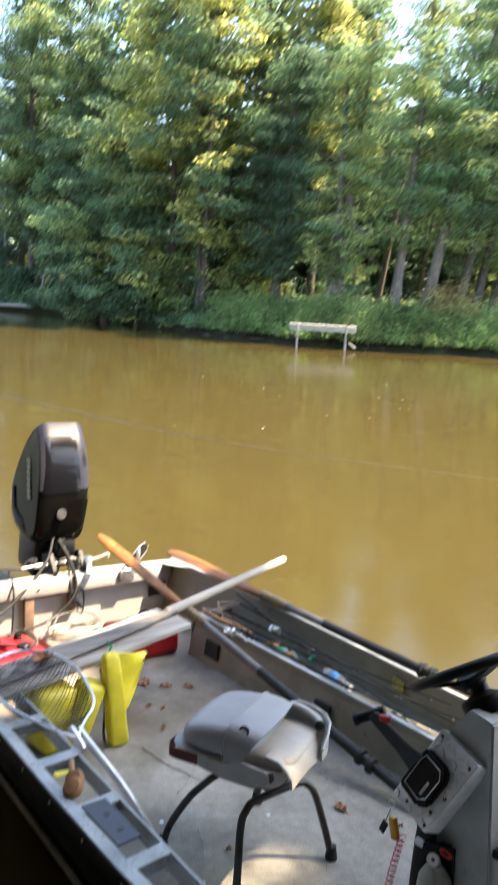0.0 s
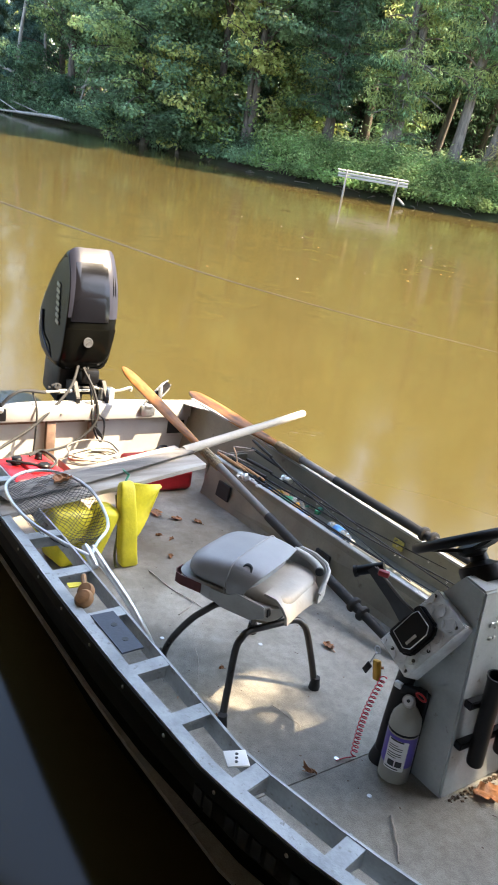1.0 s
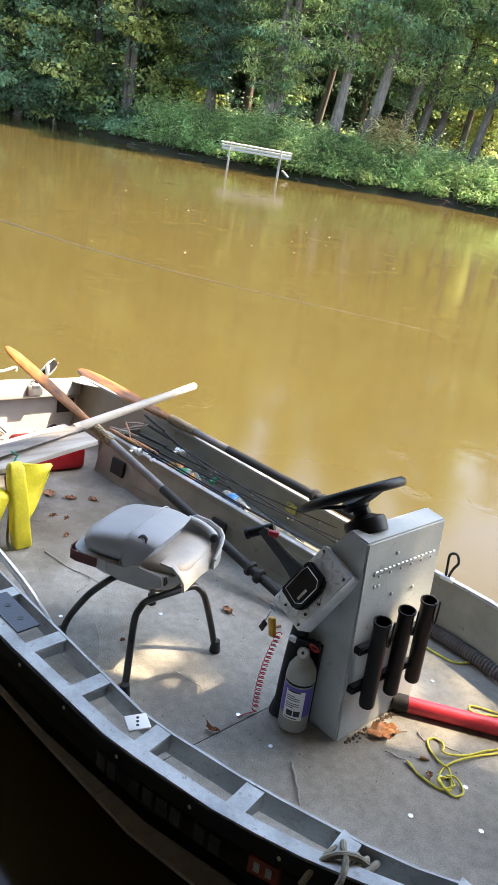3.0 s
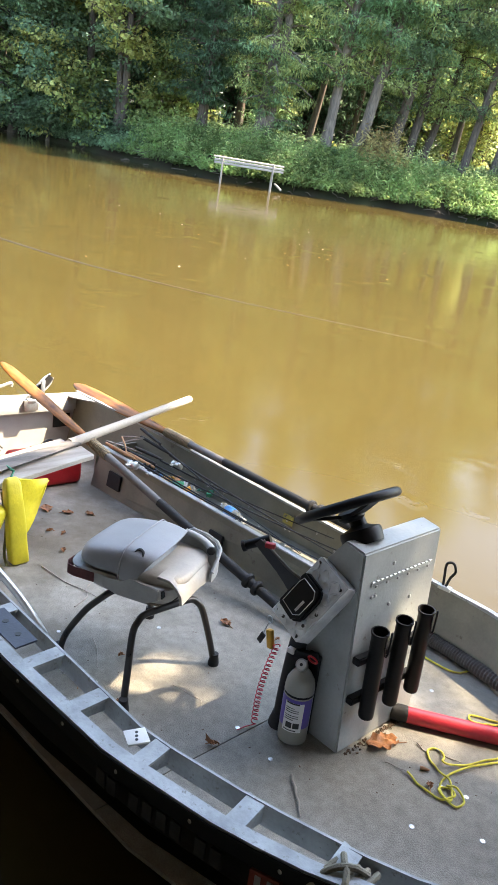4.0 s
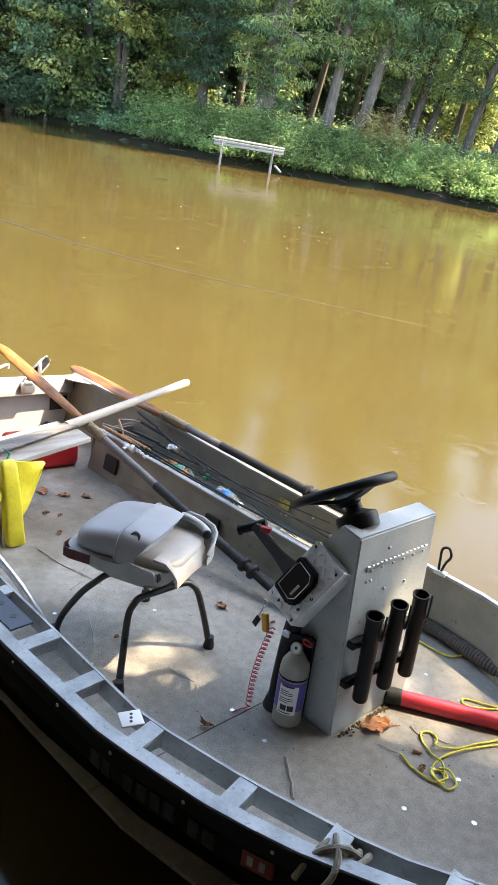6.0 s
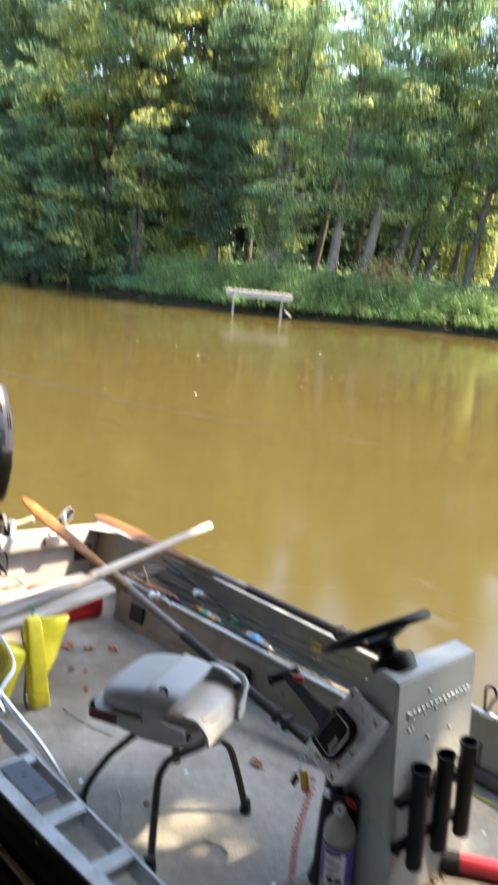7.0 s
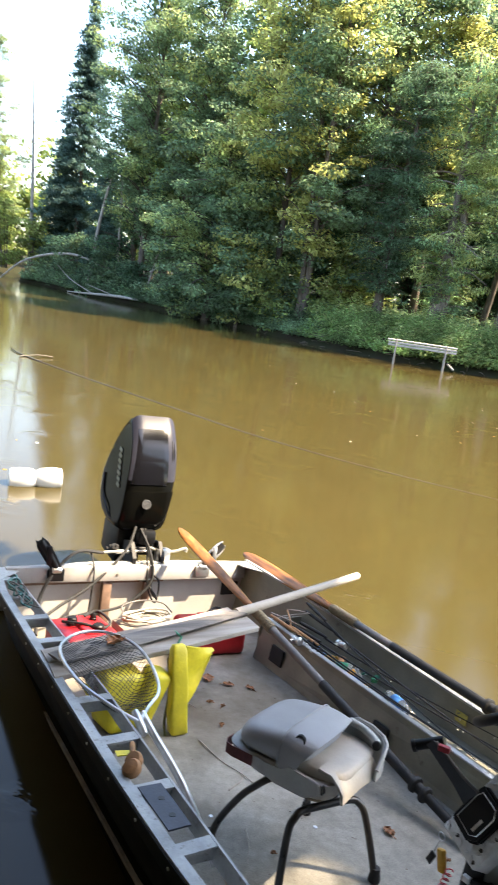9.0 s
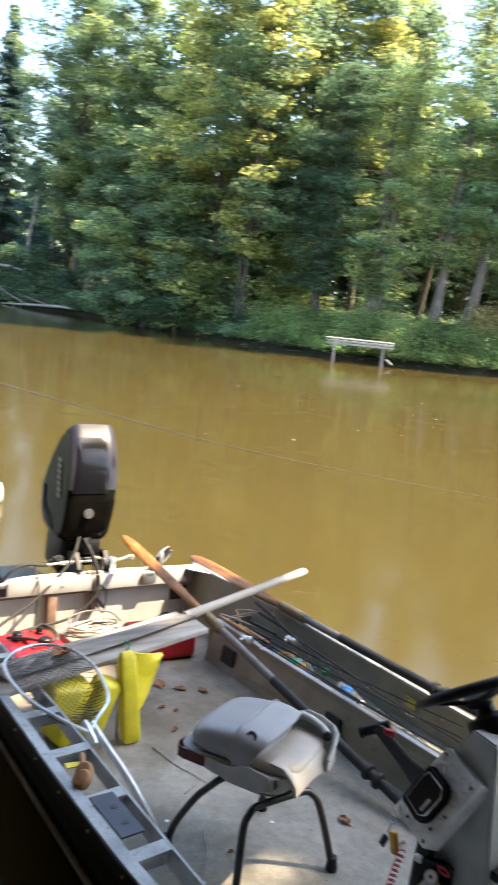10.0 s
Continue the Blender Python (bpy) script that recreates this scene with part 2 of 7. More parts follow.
HOSE = mat("grey_corrugated_hose", (0.075, 0.07, 0.066), 0.7, scale=12)
NET = mat("black_net_cord", (0.02, 0.02, 0.02), 0.7)
RED_CORD = mat("red_coil_cord", (0.42, 0.01, 0.03), 0.35)
LABEL_W = mat("label_white", (0.72, 0.72, 0.70), 0.4, vary=0.05)
LABEL_P = mat("label_purple", (0.10, 0.07, 0.36), 0.4, vary=0.05)
INK = mat("ink", (0.03, 0.03, 0.03), 0.5)
FADED = mat("faded_lettering", (0.036, 0.037, 0.039), 0.7, vary=0.5, scale=30)
CYL_GREY = mat("pale_grey_enamel", (0.29, 0.285, 0.245), 0.3, vary=0.08, scale=8, coat=0.3)
BLUE_L = mat("blue_label", (0.05, 0.20, 0.55), 0.35)
GREEN_L = mat("green_plastic", (0.02, 0.22, 0.12), 0.4)
CORK = mat("cork_brown", (0.36, 0.19, 0.08), 0.6, scale=25)
NAVY = mat("navy_plate", (0.045, 0.05, 0.075), 0.4)
PADLOCK = mat("brass_yellow", (0.52, 0.28, 0.03), 0.4, 0.3)
CRUMB = mat("rotten_leaf_crumb", (0.13, 0.09, 0.06), 0.9, vary=0.4, scale=30)
CURRENT_LINE = mat("dark_current_line", (0.045, 0.036, 0.018), 0.6, vary=0.3, scale=12)
PLANK_WHITE = mat("worn_white_board", (0.37, 0.345, 0.305), 0.75, other=(0.22, 0.19, 0.155), vary=0.25, scale=1.6, stretch=(9, 1, 9), fine=26, bump=0.4)
DRY_LEAF = mat("dry_leaf", (0.30, 0.13, 0.05), 0.7, vary=0.4, scale=25, bump=0.4)
TWIG = mat("grey_twig", (0.34, 0.30, 0.26), 0.85, scale=30)
PLASTIC_CLEAR = glass_mat("clear_plastic", (0.85, 0.93, 0.97))
FLOAT_W = mat("white_foam", (0.66, 0.65, 0.62), 0.6, vary=0.06, scale=6)
BARK = mat("grey_brown_bark", (0.10, 0.078, 0.06), 0.9, vary=0.45, scale=3, stretch=(6, 6, 1), fine=14, bump=1.0)
BARK_PALE = mat("pale_cedar_bark", (0.165, 0.135, 0.11), 0.9, vary=0.4, scale=3, stretch=(7, 7, 0.8), fine=14, bump=1.0)
DEADWOOD = mat("grey_dead_wood", (0.30, 0.27, 0.24), 0.9, vary=0.35, scale=3, stretch=(5, 5, 1))
SOIL = mat("muddy_bank", (0.024, 0.019, 0.013), 0.95, spec=0.1, other=(0.020, 0.024, 0.010), vary=0.4, scale=0.7, fine=9, bump=0.8)
PLANKS = mat("grey_dock_board", (0.34, 0.325, 0.29), 0.8, other=(0.26, 0.24, 0.21), vary=0.2, scale=3, stretch=(1, 10, 10), bump=0.4)
# LIGHT and CEDAR put sun, and DARK puts shade, into the leaf colour.
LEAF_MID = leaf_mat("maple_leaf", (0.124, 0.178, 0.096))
LEAF_LIGHT = leaf_mat("sunlit_green_leaf", (0.26, 0.33, 0.125))
LEAF_YELLOW = leaf_mat("yellowing_sunlit_leaf", (0.330, 0.350, 0.105))
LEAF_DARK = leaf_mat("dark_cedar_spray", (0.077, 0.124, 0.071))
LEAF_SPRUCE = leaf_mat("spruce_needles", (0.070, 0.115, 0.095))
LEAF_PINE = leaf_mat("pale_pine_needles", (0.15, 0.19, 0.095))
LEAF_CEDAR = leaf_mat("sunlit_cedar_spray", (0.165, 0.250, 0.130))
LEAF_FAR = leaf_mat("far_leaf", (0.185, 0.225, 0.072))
GRASS_M = leaf_mat("bank_weeds", (0.155, 0.220, 0.080))
GRASS_DRY = leaf_mat("dry_grass", (0.36, 0.26, 0.12))
MEADOW = leaf_mat("meadow_grass", (0.34, 0.33, 0.09))


# ---------- mesh helpers ----------
def tube(bm, pts, r, n=10, cap=True, flat=1.0, closed=False):
    """A round bar along pts; r one radius or one for each point; flat squeezes it across its own up."""
    pts = [Vector(p) for p in pts]
    rs = [float(x) for x in r] if isinstance(r, (list, tuple)) else [float(r)] * len(pts)
    m = len(pts)
    up, rings = None, []
    for i, p in enumerate(pts):
        if closed:
            d = pts[(i + 1) % m] - pts[i - 1]
        else:
            d = pts[min(i + 1, m - 1)] - pts[max(i - 1, 0)]
        d.normalize()
        if up is None:
            up = Vector((0, 0, 1)) if abs(d.z) < 0.9 else Vector((1, 0, 0))
        up = (up - d * up.dot(d)).normalized()
        side = d.cross(up)
        rings.append([bm.verts.new(p + rs[i] * (math.cos(a) * side + math.sin(a) * flat * up)) for a in (2 * math.pi * k / n for k in range(n))])
    for a, b in zip(rings, rings[1:] + ([rings[0]] if closed else [])):
        for k in range(n):
            bm.faces.new((a[k], a[(k + 1) % n], b[(k + 1) % n], b[k]))
    if cap and not closed:
        bm.faces.new(rings[0][::-1])
        bm.faces.new(rings[-1])
    return bm


def loft(bm, rings, cap=True):
    """Skin over rings of equal length."""
    vs = [[bm.verts.new(p) for p in ring] for ring in rings]
    n = len(vs[0])
    for a, b in zip(vs, vs[1:]):
        for k in range(n):
            bm.faces.new((a[k], a[(k + 1) % n], b[(k + 1) % n], b[k]))
    if cap:
        bm.faces.new(vs[0][::-1])
        bm.faces.new(vs[-1])
    return bm


def sheet(bm, rows, thick=0.0):
    """A skin over open rows of points."""
    vs = [[bm.verts.new(p) for p in row] for row in rows]
    for a, b in zip(vs, vs[1:]):
        for k in range(len(a) - 1):
            bm.faces.new((a[k], a[k + 1], b[k + 1], b[k]))
    if thick:
        bmesh.ops.recalc_face_normals(bm, faces=bm.faces[:])
        bmesh.ops.solidify(bm, geom=bm.faces[:], thickness=thick)
    return bm


def box(bm, c, size, turn=(0, 0, 0), bevel=0.0, seg=2):
    made = bmesh.ops.create_cube(bm, size=1.0, matrix=pose(*c, *turn) @ Matrix.Diagonal((*size, 1)))
    if bevel:
        edges = list({e for v in made["verts"] for e in v.link_edges})
        bmesh.ops.bevel(bm, geom=edges, offset=bevel, segments=seg, affect="EDGES", profile=0.5)
    return bm


def lathe(bm, c, axis, profile, n=20):
    """Turn a profile of (radius, distance along axis) about a line through c."""
    axis = Vector(axis).normalized()
    q = Vector((0, 0, 1)).rotation_difference(axis).to_matrix()
    loft(bm, [[Vector(c) + q @ Vector((r * math.cos(a), r * math.sin(a), d)) for a in (2 * math.pi * k / n for k in range(n))] for r, d in profile])
    return bm


def prism(bm, poly, a, b, bevel=0.0):
    """A plate: poly gives points at depth a, moved by the vector b."""
    lo = [bm.verts.new(Vector(p) + Vector(a)) for p in poly]
    hi = [bm.verts.new(Vector(p) + Vector(b)) for p in poly]
    n = len(poly)
    fs = [bm.faces.new(lo[::-1]), bm.faces.new(hi)]
    fs += [bm.faces.new((lo[k], lo[(k + 1) % n], hi[(k + 1) % n], hi[k])) for k in range(n)]
    if bevel:
        bmesh.ops.bevel(bm, geom=list({e for f in fs for e in f.edges}), offset=bevel, segments=2, affect="EDGES")
    return bm


def curve(pts, k=8):
    """A smooth line through pts."""
    p = [Vector(v) for v in pts]
    p = [2 * p[0] - p[1]] + p + [2 * p[-1] - p[-2]]
    out = []
    for i in range(1, len(p) - 2):
        for j in range(k):
            t = j / k
            a, b, c, d = p[i - 1:i + 3]
            out.append(0.5 * (2 * b + (c - a) * t + (2 * a - 5 * b + 4 * c - d) * t * t + (3 * b - a - 3 * c + d) * t ** 3))
    return out + [p[-2]]


def lerp(table, x):
    return float(np.interp(x, [a for a, _ in table], [b for _, b in table]))


# The boat's own axes: along it from stern to bow, across it to its far side, and up from its floor.
BASES = {}


def thing(name, label, category, at=(0, 0, 0), group="", kind="", aboard=True):
    ob = new(name)
    ob.empty_display_size = 0.05
    ob.matrix_world = (BOAT if aboard else Matrix.Identity(4)) @ Matrix.Translation(at)
    BASES[ob.name] = Vector(at)
    return tagged(ob, label, category, group, kind)


def base_of(ob):
    while ob.parent:
        ob = ob.parent
    return BASES.get(ob.name, Vector((0, 0, 0)))


def part(name, bm, material, parent, label="", smooth=40, kind=""):
    """Links bm as one mesh under a thing or a part. Its points are in the boat's axes, or the world's for things ashore."""
    bmesh.ops.recalc_face_normals(bm, faces=bm.faces[:])
    bmesh.ops.translate(bm, vec=-base_of(parent), verts=bm.verts[:])
    me = bpy.data.meshes.new(name)
    bm.to_mesh(me)
    bm.free()
    me.materials.append(material)
    if smooth:
        me.shade_smooth()
        me.set_sharp_from_angle(angle=radians(smooth))
    ob = new(name, me)
    ob.parent = parent
    return tagged(ob, label, kind=kind)


def mesh_from(name, verts, faces, material, smooth=False):
    """A mesh out of arrays: verts (n, 3), faces (m, k)."""
    me = bpy.data.meshes.new(name)
    verts, faces = np.asarray(verts, np.float32), np.asarray(faces, np.int32)
    me.vertices.add(len(verts))
    me.vertices.foreach_set("co", verts.ravel())
    me.loops.add(faces.size)
    me.loops.foreach_set("vertex_index", faces.ravel())
    me.polygons.add(len(faces))
    me.polygons.foreach_set("loop_start", np.arange(0, faces.size, faces.shape[1], dtype=np.int32))
    me.polygons.foreach_set("use_smooth", np.full(len(faces), smooth))
    me.update(calc_edges=True)
    me.materials.append(material)
    return me


def sheet_of(rng, clumps, size, aspect=0.6, droop=0.0, fold=0.25, dense=1.0, shell=0.5):
    """Leaves round clumps of (x, y, z, rx, ry, rz, count): each a folded pointed blade, facing outward and up."""
    vs = []
    for x, y, z, rx, ry, rz, count in clumps:
        k = max(3, int(count * dense))
        d = rng.normal(size=(k, 3))
        d /= np.linalg.norm(d, axis=1, keepdims=True)
        rad = rng.uniform(shell ** 3, 1, (k, 1)) ** (1 / 3)
        c = np.array([x, y, z]) + d * rad * np.array([rx, ry, rz])
        nrm = d * 0.6 + rng.normal(size=(k, 3)) * 0.45 + np.array([0, 0, 0.75])
        nrm /= np.linalg.norm(nrm, axis=1, keepdims=True)
        tip = rng.normal(size=(k, 3)) + d * 0.8 + np.array([0, 0, -droop])
        tip -= nrm * (tip * nrm).sum(1, keepdims=True)
        tip /= np.linalg.norm(tip, axis=1, keepdims=True) + 1e-9
        side = np.cross(nrm, tip)
        s = size * rng.uniform(0.6, 1.35, (k, 1))
        p0, p2 = c - tip * s * 0.5, c + tip * s * 0.5
        mid = c - nrm * s * fold * 0.5
        p1, p3 = mid + side * s * aspect * 0.5 + nrm * s * fold * 0.5, mid - side * s * aspect * 0.5 + nrm * s * fold * 0.5
        vs.append(np.stack([p0, p1, p2, p3], 1).reshape(-1, 3))
    v = np.concatenate(vs)
    q = np.arange(0, len(v), 4)[:, None]
    f = np.concatenate([q + [0, 1, 2], q + [0, 2, 3]], 1).reshape(-1, 3)
    return v, f


# ---------- lines of the boat's hull ----------
NEAR = ((0, -0.90), (0.4, -0.94), (1.1, -0.928), (2.2, -0.912), (2.65, -0.895), (3.14, -0.86), (3.49, -0.776), (3.71, -0.70), (4.2, -0.46), (4.6, -0.14))
NEAR_IN = ((0, -0.815), (0.3, -0.806), (1.2, -0.766), (1.74, -0.751), (2.36, -0.75), (3.13, -0.741), (3.43, -0.667), (3.82, -0.556), (4.2, -0.35), (4.5, -0.12))
FAR = ((0, 0.85), (0.5, 0.90), (1.5, 0.935), (2.5, 0.955), (3.2, 0.955), (3.7, 0.86), (4.2, 0.56), (4.6, 0.02))
NEAR_H = ((0, 0.375), (1, 0.36), (3.5, 0.36), (4.6, 0.42))
FAR_H = ((0, 0.385), (1, 0.335), (2, 0.295), (3, 0.262), (3.5, 0.26), (4.6, 0.40))
stations = [0.0, 0.2, 0.4, 0.7, 1.1, 1.5, 1.9, 2.3, 2.65, 2.95, 3.14, 3.32, 3.49, 3.71, 3.95, 4.2, 4.4, 4.6]


def side_row(s, far, inset=0.0):
    """Points down one side from the gunwale to the keel."""
    w, h = (lerp(FAR, s), lerp(FAR_H, s)) if far else (lerp(NEAR, s), lerp(NEAR_H, s))
    k = 1 if far else -1
    w -= k * inset
    taper = lerp(((0, 0.90), (2.5, 0.90), (3.5, 0.82), (4.6, 0.5)), s) if not far else lerp(((0, 0.93), (2.5, 0.965), (3.3, 0.97), (4.6, 0.5)), s)
    low = -0.14 + inset + lerp(((0, 0), (3, 0), (4.6, 0.22)), s)
    return [(s, w, h), (s, w - k * 0.006, h - 0.07), (s, w * (1 + 2 * taper) / 3 if s < 4.5 else w * 0.9, 0.14), (s, w * taper, 0.06), (s, w * taper * 0.97, low + 0.03), (s, w * taper * 0.9, low), (s, 0.0, low)]


def hull_outline():
    """Where the river meets the hull: the water stops there."""
    sides = []
    for far in (False, True):
        line = []
        for s in np.linspace(-0.02, 4.3, 60):
            row = [BOAT @ Vector(p) for p in side_row(max(s, 0.0), far, 0.005)]
            if s < 0:
                row = [p - BOAT.to_3x3() @ Vector((0.02, 0, 0)) for p in row]
            for p, q in zip(row, row[1:]):
                if p.z > 0 >= q.z:
                    line.append(p.lerp(q, p.z / (p.z - q.z)))
                    break
        sides.append(line)
    return [(p.x, p.y, 0.0) for p in sides[0] + sides[1][::-1]]




# ---------- river, banks ----------
SHORE = ((-160, 10), (-60, 36), (-44, 54), (-38, 63), (-34, 64), (-28.4, 61), (-19, 51), (-14.3, 47.8), (-9.4, 42.6), (-5.6, 38.2), (-3, 35), (-0.9, 32.8), (1.2, 31.0), (3.7, 30.6), (5.8, 30.5), (8.5, 30.6), (10.3, 30.2), (13.3, 29.6), (40, 28), (160, 20))


def shore(x):
    return lerp(SHORE, x) + 0.10 * math.sin(x * 0.9) + 0.10 * math.sin(x * 2.3 + 1)


def ground_z(x, y):
    d = y - shore(x)
    if y < 8:
        d2 = -0.35 - y
        return lerp(((-2, -1.6), (-0.4, -0.6), (0, 0.05), (0.5, 0.35), (3, 0.6), (60, 2.5)), d2)
    lumps = 0.12 * noise.noise((x * 0.5, y * 0.5, 0)) if d > 0.3 else 0
    return lerp(((-3, -1.6), (-0.6, -0.5), (-0.05, -0.02), (0.16, 0.40), (1.2, 0.85), (3.0, 1.35), (8, 1.55), (60, 2.2), (400, 6)), d) + lumps


xs = np.concatenate([np.linspace(-400, -40, 25), np.linspace(-38, 40, 157), np.linspace(45, 400, 25)])
ys = np.concatenate([np.linspace(-60, -4, 15), np.linspace(-3, 1, 17), np.linspace(3, 26, 9), np.linspace(27, 60, 100), np.linspace(62, 800, 40)])
gv = [(x, y, ground_z(x, y)) for y in ys for x in xs]
nx = len(xs)
gf = [(j * nx + i, j * nx + i + 1, (j + 1) * nx + i + 1, (j + 1) * nx + i) for j in range(len(ys) - 1) for i in range(nx - 1)]
tagged(new("ground", mesh_from("ground", gv, gf, SOIL, True)), "dark muddy river bank under trees and weeds", "ground", kind="structure")
WATERLINE = hull_outline()
bm = bmesh.new()
rim = [bm.verts.new(p) for p in ((-400, -3, 0), (400, -3, 0), (400, 250, 0), (-400, 250, 0))]
hole = [bm.verts.new(p) for p in WATERLINE]
for ring in (rim, hole):
    for k in range(len(ring)):
        bm.edges.new((ring[k], ring[(k + 1) % len(ring)]))
bmesh.ops.triangle_fill(bm, use_beauty=True, use_dissolve=False, edges=bm.edges[:], normal=(0, 0, 1))
me = bpy.data.meshes.new("water")
bm.to_mesh(me)
bm.free()
me.materials.append(WATER_M)
tagged(new("water", me), "calm muddy brown river water with soft reflections", "river", kind="structure")


# ---------- trees ----------
def limb_tube(vs, fs, pts, radii, n=7):
    """Adds a tapered limb to growing lists."""
    b = bmesh.new()
    tube(b, pts, radii, n)
    b.verts.index_update()
    o = len(vs)
    vs.extend(tuple(v.co) for v in b.verts)
    for f in b.faces:
        idx = [v.index + o for v in f.verts]
        if len(idx) == 4:
            fs.append(idx)
    b.free()


def tree(name, label, at, height, crown, radius, leaf, bark, seed, lean=(0, 0), size=0.2, droop=0.3, dense=1.0, stems=1, thick=0.22,
         limbs=26, flat=0.36, clump=0.95, one_side=(0, 0), aspect=0.65, top=0.35, group="", leaves=70, leaf2=None, mix=0.22):
    """A trunk (or several) with limbs, and a crown of leaf clumps along them. crown: height of its lowest leaves."""
    rng = np.random.default_rng(seed)
    root = thing(name, label, "tree", at, group=group, aboard=False)
    tv, tf, clumps = [], [], []
    for _ in range(stems):
        off = np.array([rng.normal() * 0.25, rng.normal() * 0.2]) if stems > 1 else np.zeros(2)
        ln = np.array(lean) + (off * 0.25 if stems > 1 else 0)
        wob = rng.normal(size=4) * 0.12

        def axis(t):
            return Vector((off[0] + ln[0] * height * t + wob[0] * math.sin(3 * t + wob[1]), off[1] + ln[1] * height * t + wob[2] * math.sin(4 * t), -0.3 + (height * 0.95 + 0.3) * t))

        ts = np.linspace(0, 1, 10)
        limb_tube(tv, tf, [axis(t) for t in ts], [thick * ((1.55 - 4.5 * t) if t < 0.1 else max(0.1, 1.15 - 1.05 * t)) for t in ts], 9)
        for k in range(limbs // stems):
            t = crown / height + (1 - crown / height) * ((k + rng.uniform()) / (limbs // stems)) ** 0.9
            t = min(t, 0.985)
            up = (t - crown / height) / (1 - crown / height)
            reach = radius * ((1 - up) ** top * (0.55 + 0.45 * min(1, up * 4))) * rng.uniform(0.6, 1.12)
            a = rng.uniform(0, 2 * math.pi)
            d = Vector((math.cos(a) + one_side[0], math.sin(a) + one_side[1], 0))
            p0 = axis(max(0.05, t - 0.06))
            p1 = axis(t) + d * reach + Vector((0, 0, (0.35 - droop) * reach))
            mid = (p0 + p1) / 2 + Vector((0, 0, 0.14 * reach))
            limb_tube(tv, tf, curve((p0, mid, p1), 3), [thick * 0.32 * (1 - up * 0.6) * (1 - 0.13 * j) for j in range(7)], 5)
            for j in range(max(2, int(reach * 2.0))):
                f = rng.uniform(0.12, 1.05)
                c = p0.lerp(p1, f) + Vector(tuple(rng.normal(size=3) * 0.28 * clump))
                r = clump * rng.uniform(0.5, 1.15)
                clumps.append((c.x, c.y, c.z, r, r, r * flat, leaves * r * r))
    part_mesh(root, "trunk", mesh_from("trunk", tv, tf, bark, True))
    # Paler clumps paint sunlit sprays into the crown; yellow ones are turning leaves.
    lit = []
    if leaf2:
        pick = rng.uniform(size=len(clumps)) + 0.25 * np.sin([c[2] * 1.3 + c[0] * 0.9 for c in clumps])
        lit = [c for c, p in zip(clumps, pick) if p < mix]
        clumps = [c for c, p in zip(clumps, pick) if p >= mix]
    v, f = sheet_of(rng, clumps, size, aspect, droop * 1.6, dense=dense)
    part_mesh(root, "crown", mesh_from("crown", v, f, leaf))
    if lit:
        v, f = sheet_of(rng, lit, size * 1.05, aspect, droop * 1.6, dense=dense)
        part_mesh(root, "sunlit_yellow_foliage", mesh_from("sunlit_yellow_foliage", v, f, leaf2))
    return root


def part_mesh(root, name, me):
    ob = new(name, me)
    ob.parent = root
    return ob


def spruce(at, height, radius, seed, label="tall dark spruce with a narrow pointed top"):
    rng = np.random.default_rng(seed)
    root = thing("spruce_tree", label, "tree", at, aboard=False)
    tv, tf, clumps = [], [], []
    limb_tube(tv, tf, [(0, 0, -0.3), (0, 0, height * 0.5), (0, 0, height)], [0.25, 0.15, 0.02], 8)
    for _ in range(int(height * 17)):
        t = rng.uniform(0.03, 1) ** 0.85
        z = height * t
        reach = radius * (1 - t) ** 0.85 * rng.uniform(0.65, 1.1) + 0.12
        a = rng.uniform(0, 2 * math.pi)
        for j in range(max(1, int(reach * 3.2))):
            f = (j + 0.7) / max(1, int(reach * 3.2))
            clumps.append((math.cos(a) * reach * f, math.sin(a) * reach * f, z - 0.30 * reach * f, 0.42, 0.42, 0.2, 17))
    part_mesh(root, "trunk", mesh_from("trunk", tv, tf, BARK, True))
    v, f = sheet_of(rng, clumps, 0.36, 0.34, 0.9)
    part_mesh(root, "crown", mesh_from("crown", v, f, LEAF_SPRUCE))
    return root


def on_bank(x, y):
    return (x, y, ground_z(x, y))


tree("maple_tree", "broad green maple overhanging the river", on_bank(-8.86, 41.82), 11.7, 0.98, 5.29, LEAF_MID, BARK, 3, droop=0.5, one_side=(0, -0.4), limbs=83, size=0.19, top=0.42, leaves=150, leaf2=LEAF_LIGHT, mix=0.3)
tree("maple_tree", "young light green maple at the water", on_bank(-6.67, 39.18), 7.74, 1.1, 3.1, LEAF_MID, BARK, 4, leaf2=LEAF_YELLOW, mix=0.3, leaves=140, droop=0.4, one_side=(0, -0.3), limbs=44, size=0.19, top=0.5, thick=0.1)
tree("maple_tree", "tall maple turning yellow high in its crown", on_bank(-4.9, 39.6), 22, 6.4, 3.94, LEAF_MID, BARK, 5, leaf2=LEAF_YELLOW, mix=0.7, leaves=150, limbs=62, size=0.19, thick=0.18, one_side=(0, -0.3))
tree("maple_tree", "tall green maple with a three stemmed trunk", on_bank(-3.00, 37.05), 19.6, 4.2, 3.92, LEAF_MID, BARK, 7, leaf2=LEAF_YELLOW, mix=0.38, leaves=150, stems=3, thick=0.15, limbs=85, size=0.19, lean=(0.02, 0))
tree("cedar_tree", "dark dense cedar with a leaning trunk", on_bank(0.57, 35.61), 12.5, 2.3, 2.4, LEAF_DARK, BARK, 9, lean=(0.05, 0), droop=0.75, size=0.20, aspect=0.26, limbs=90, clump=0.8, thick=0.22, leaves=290)
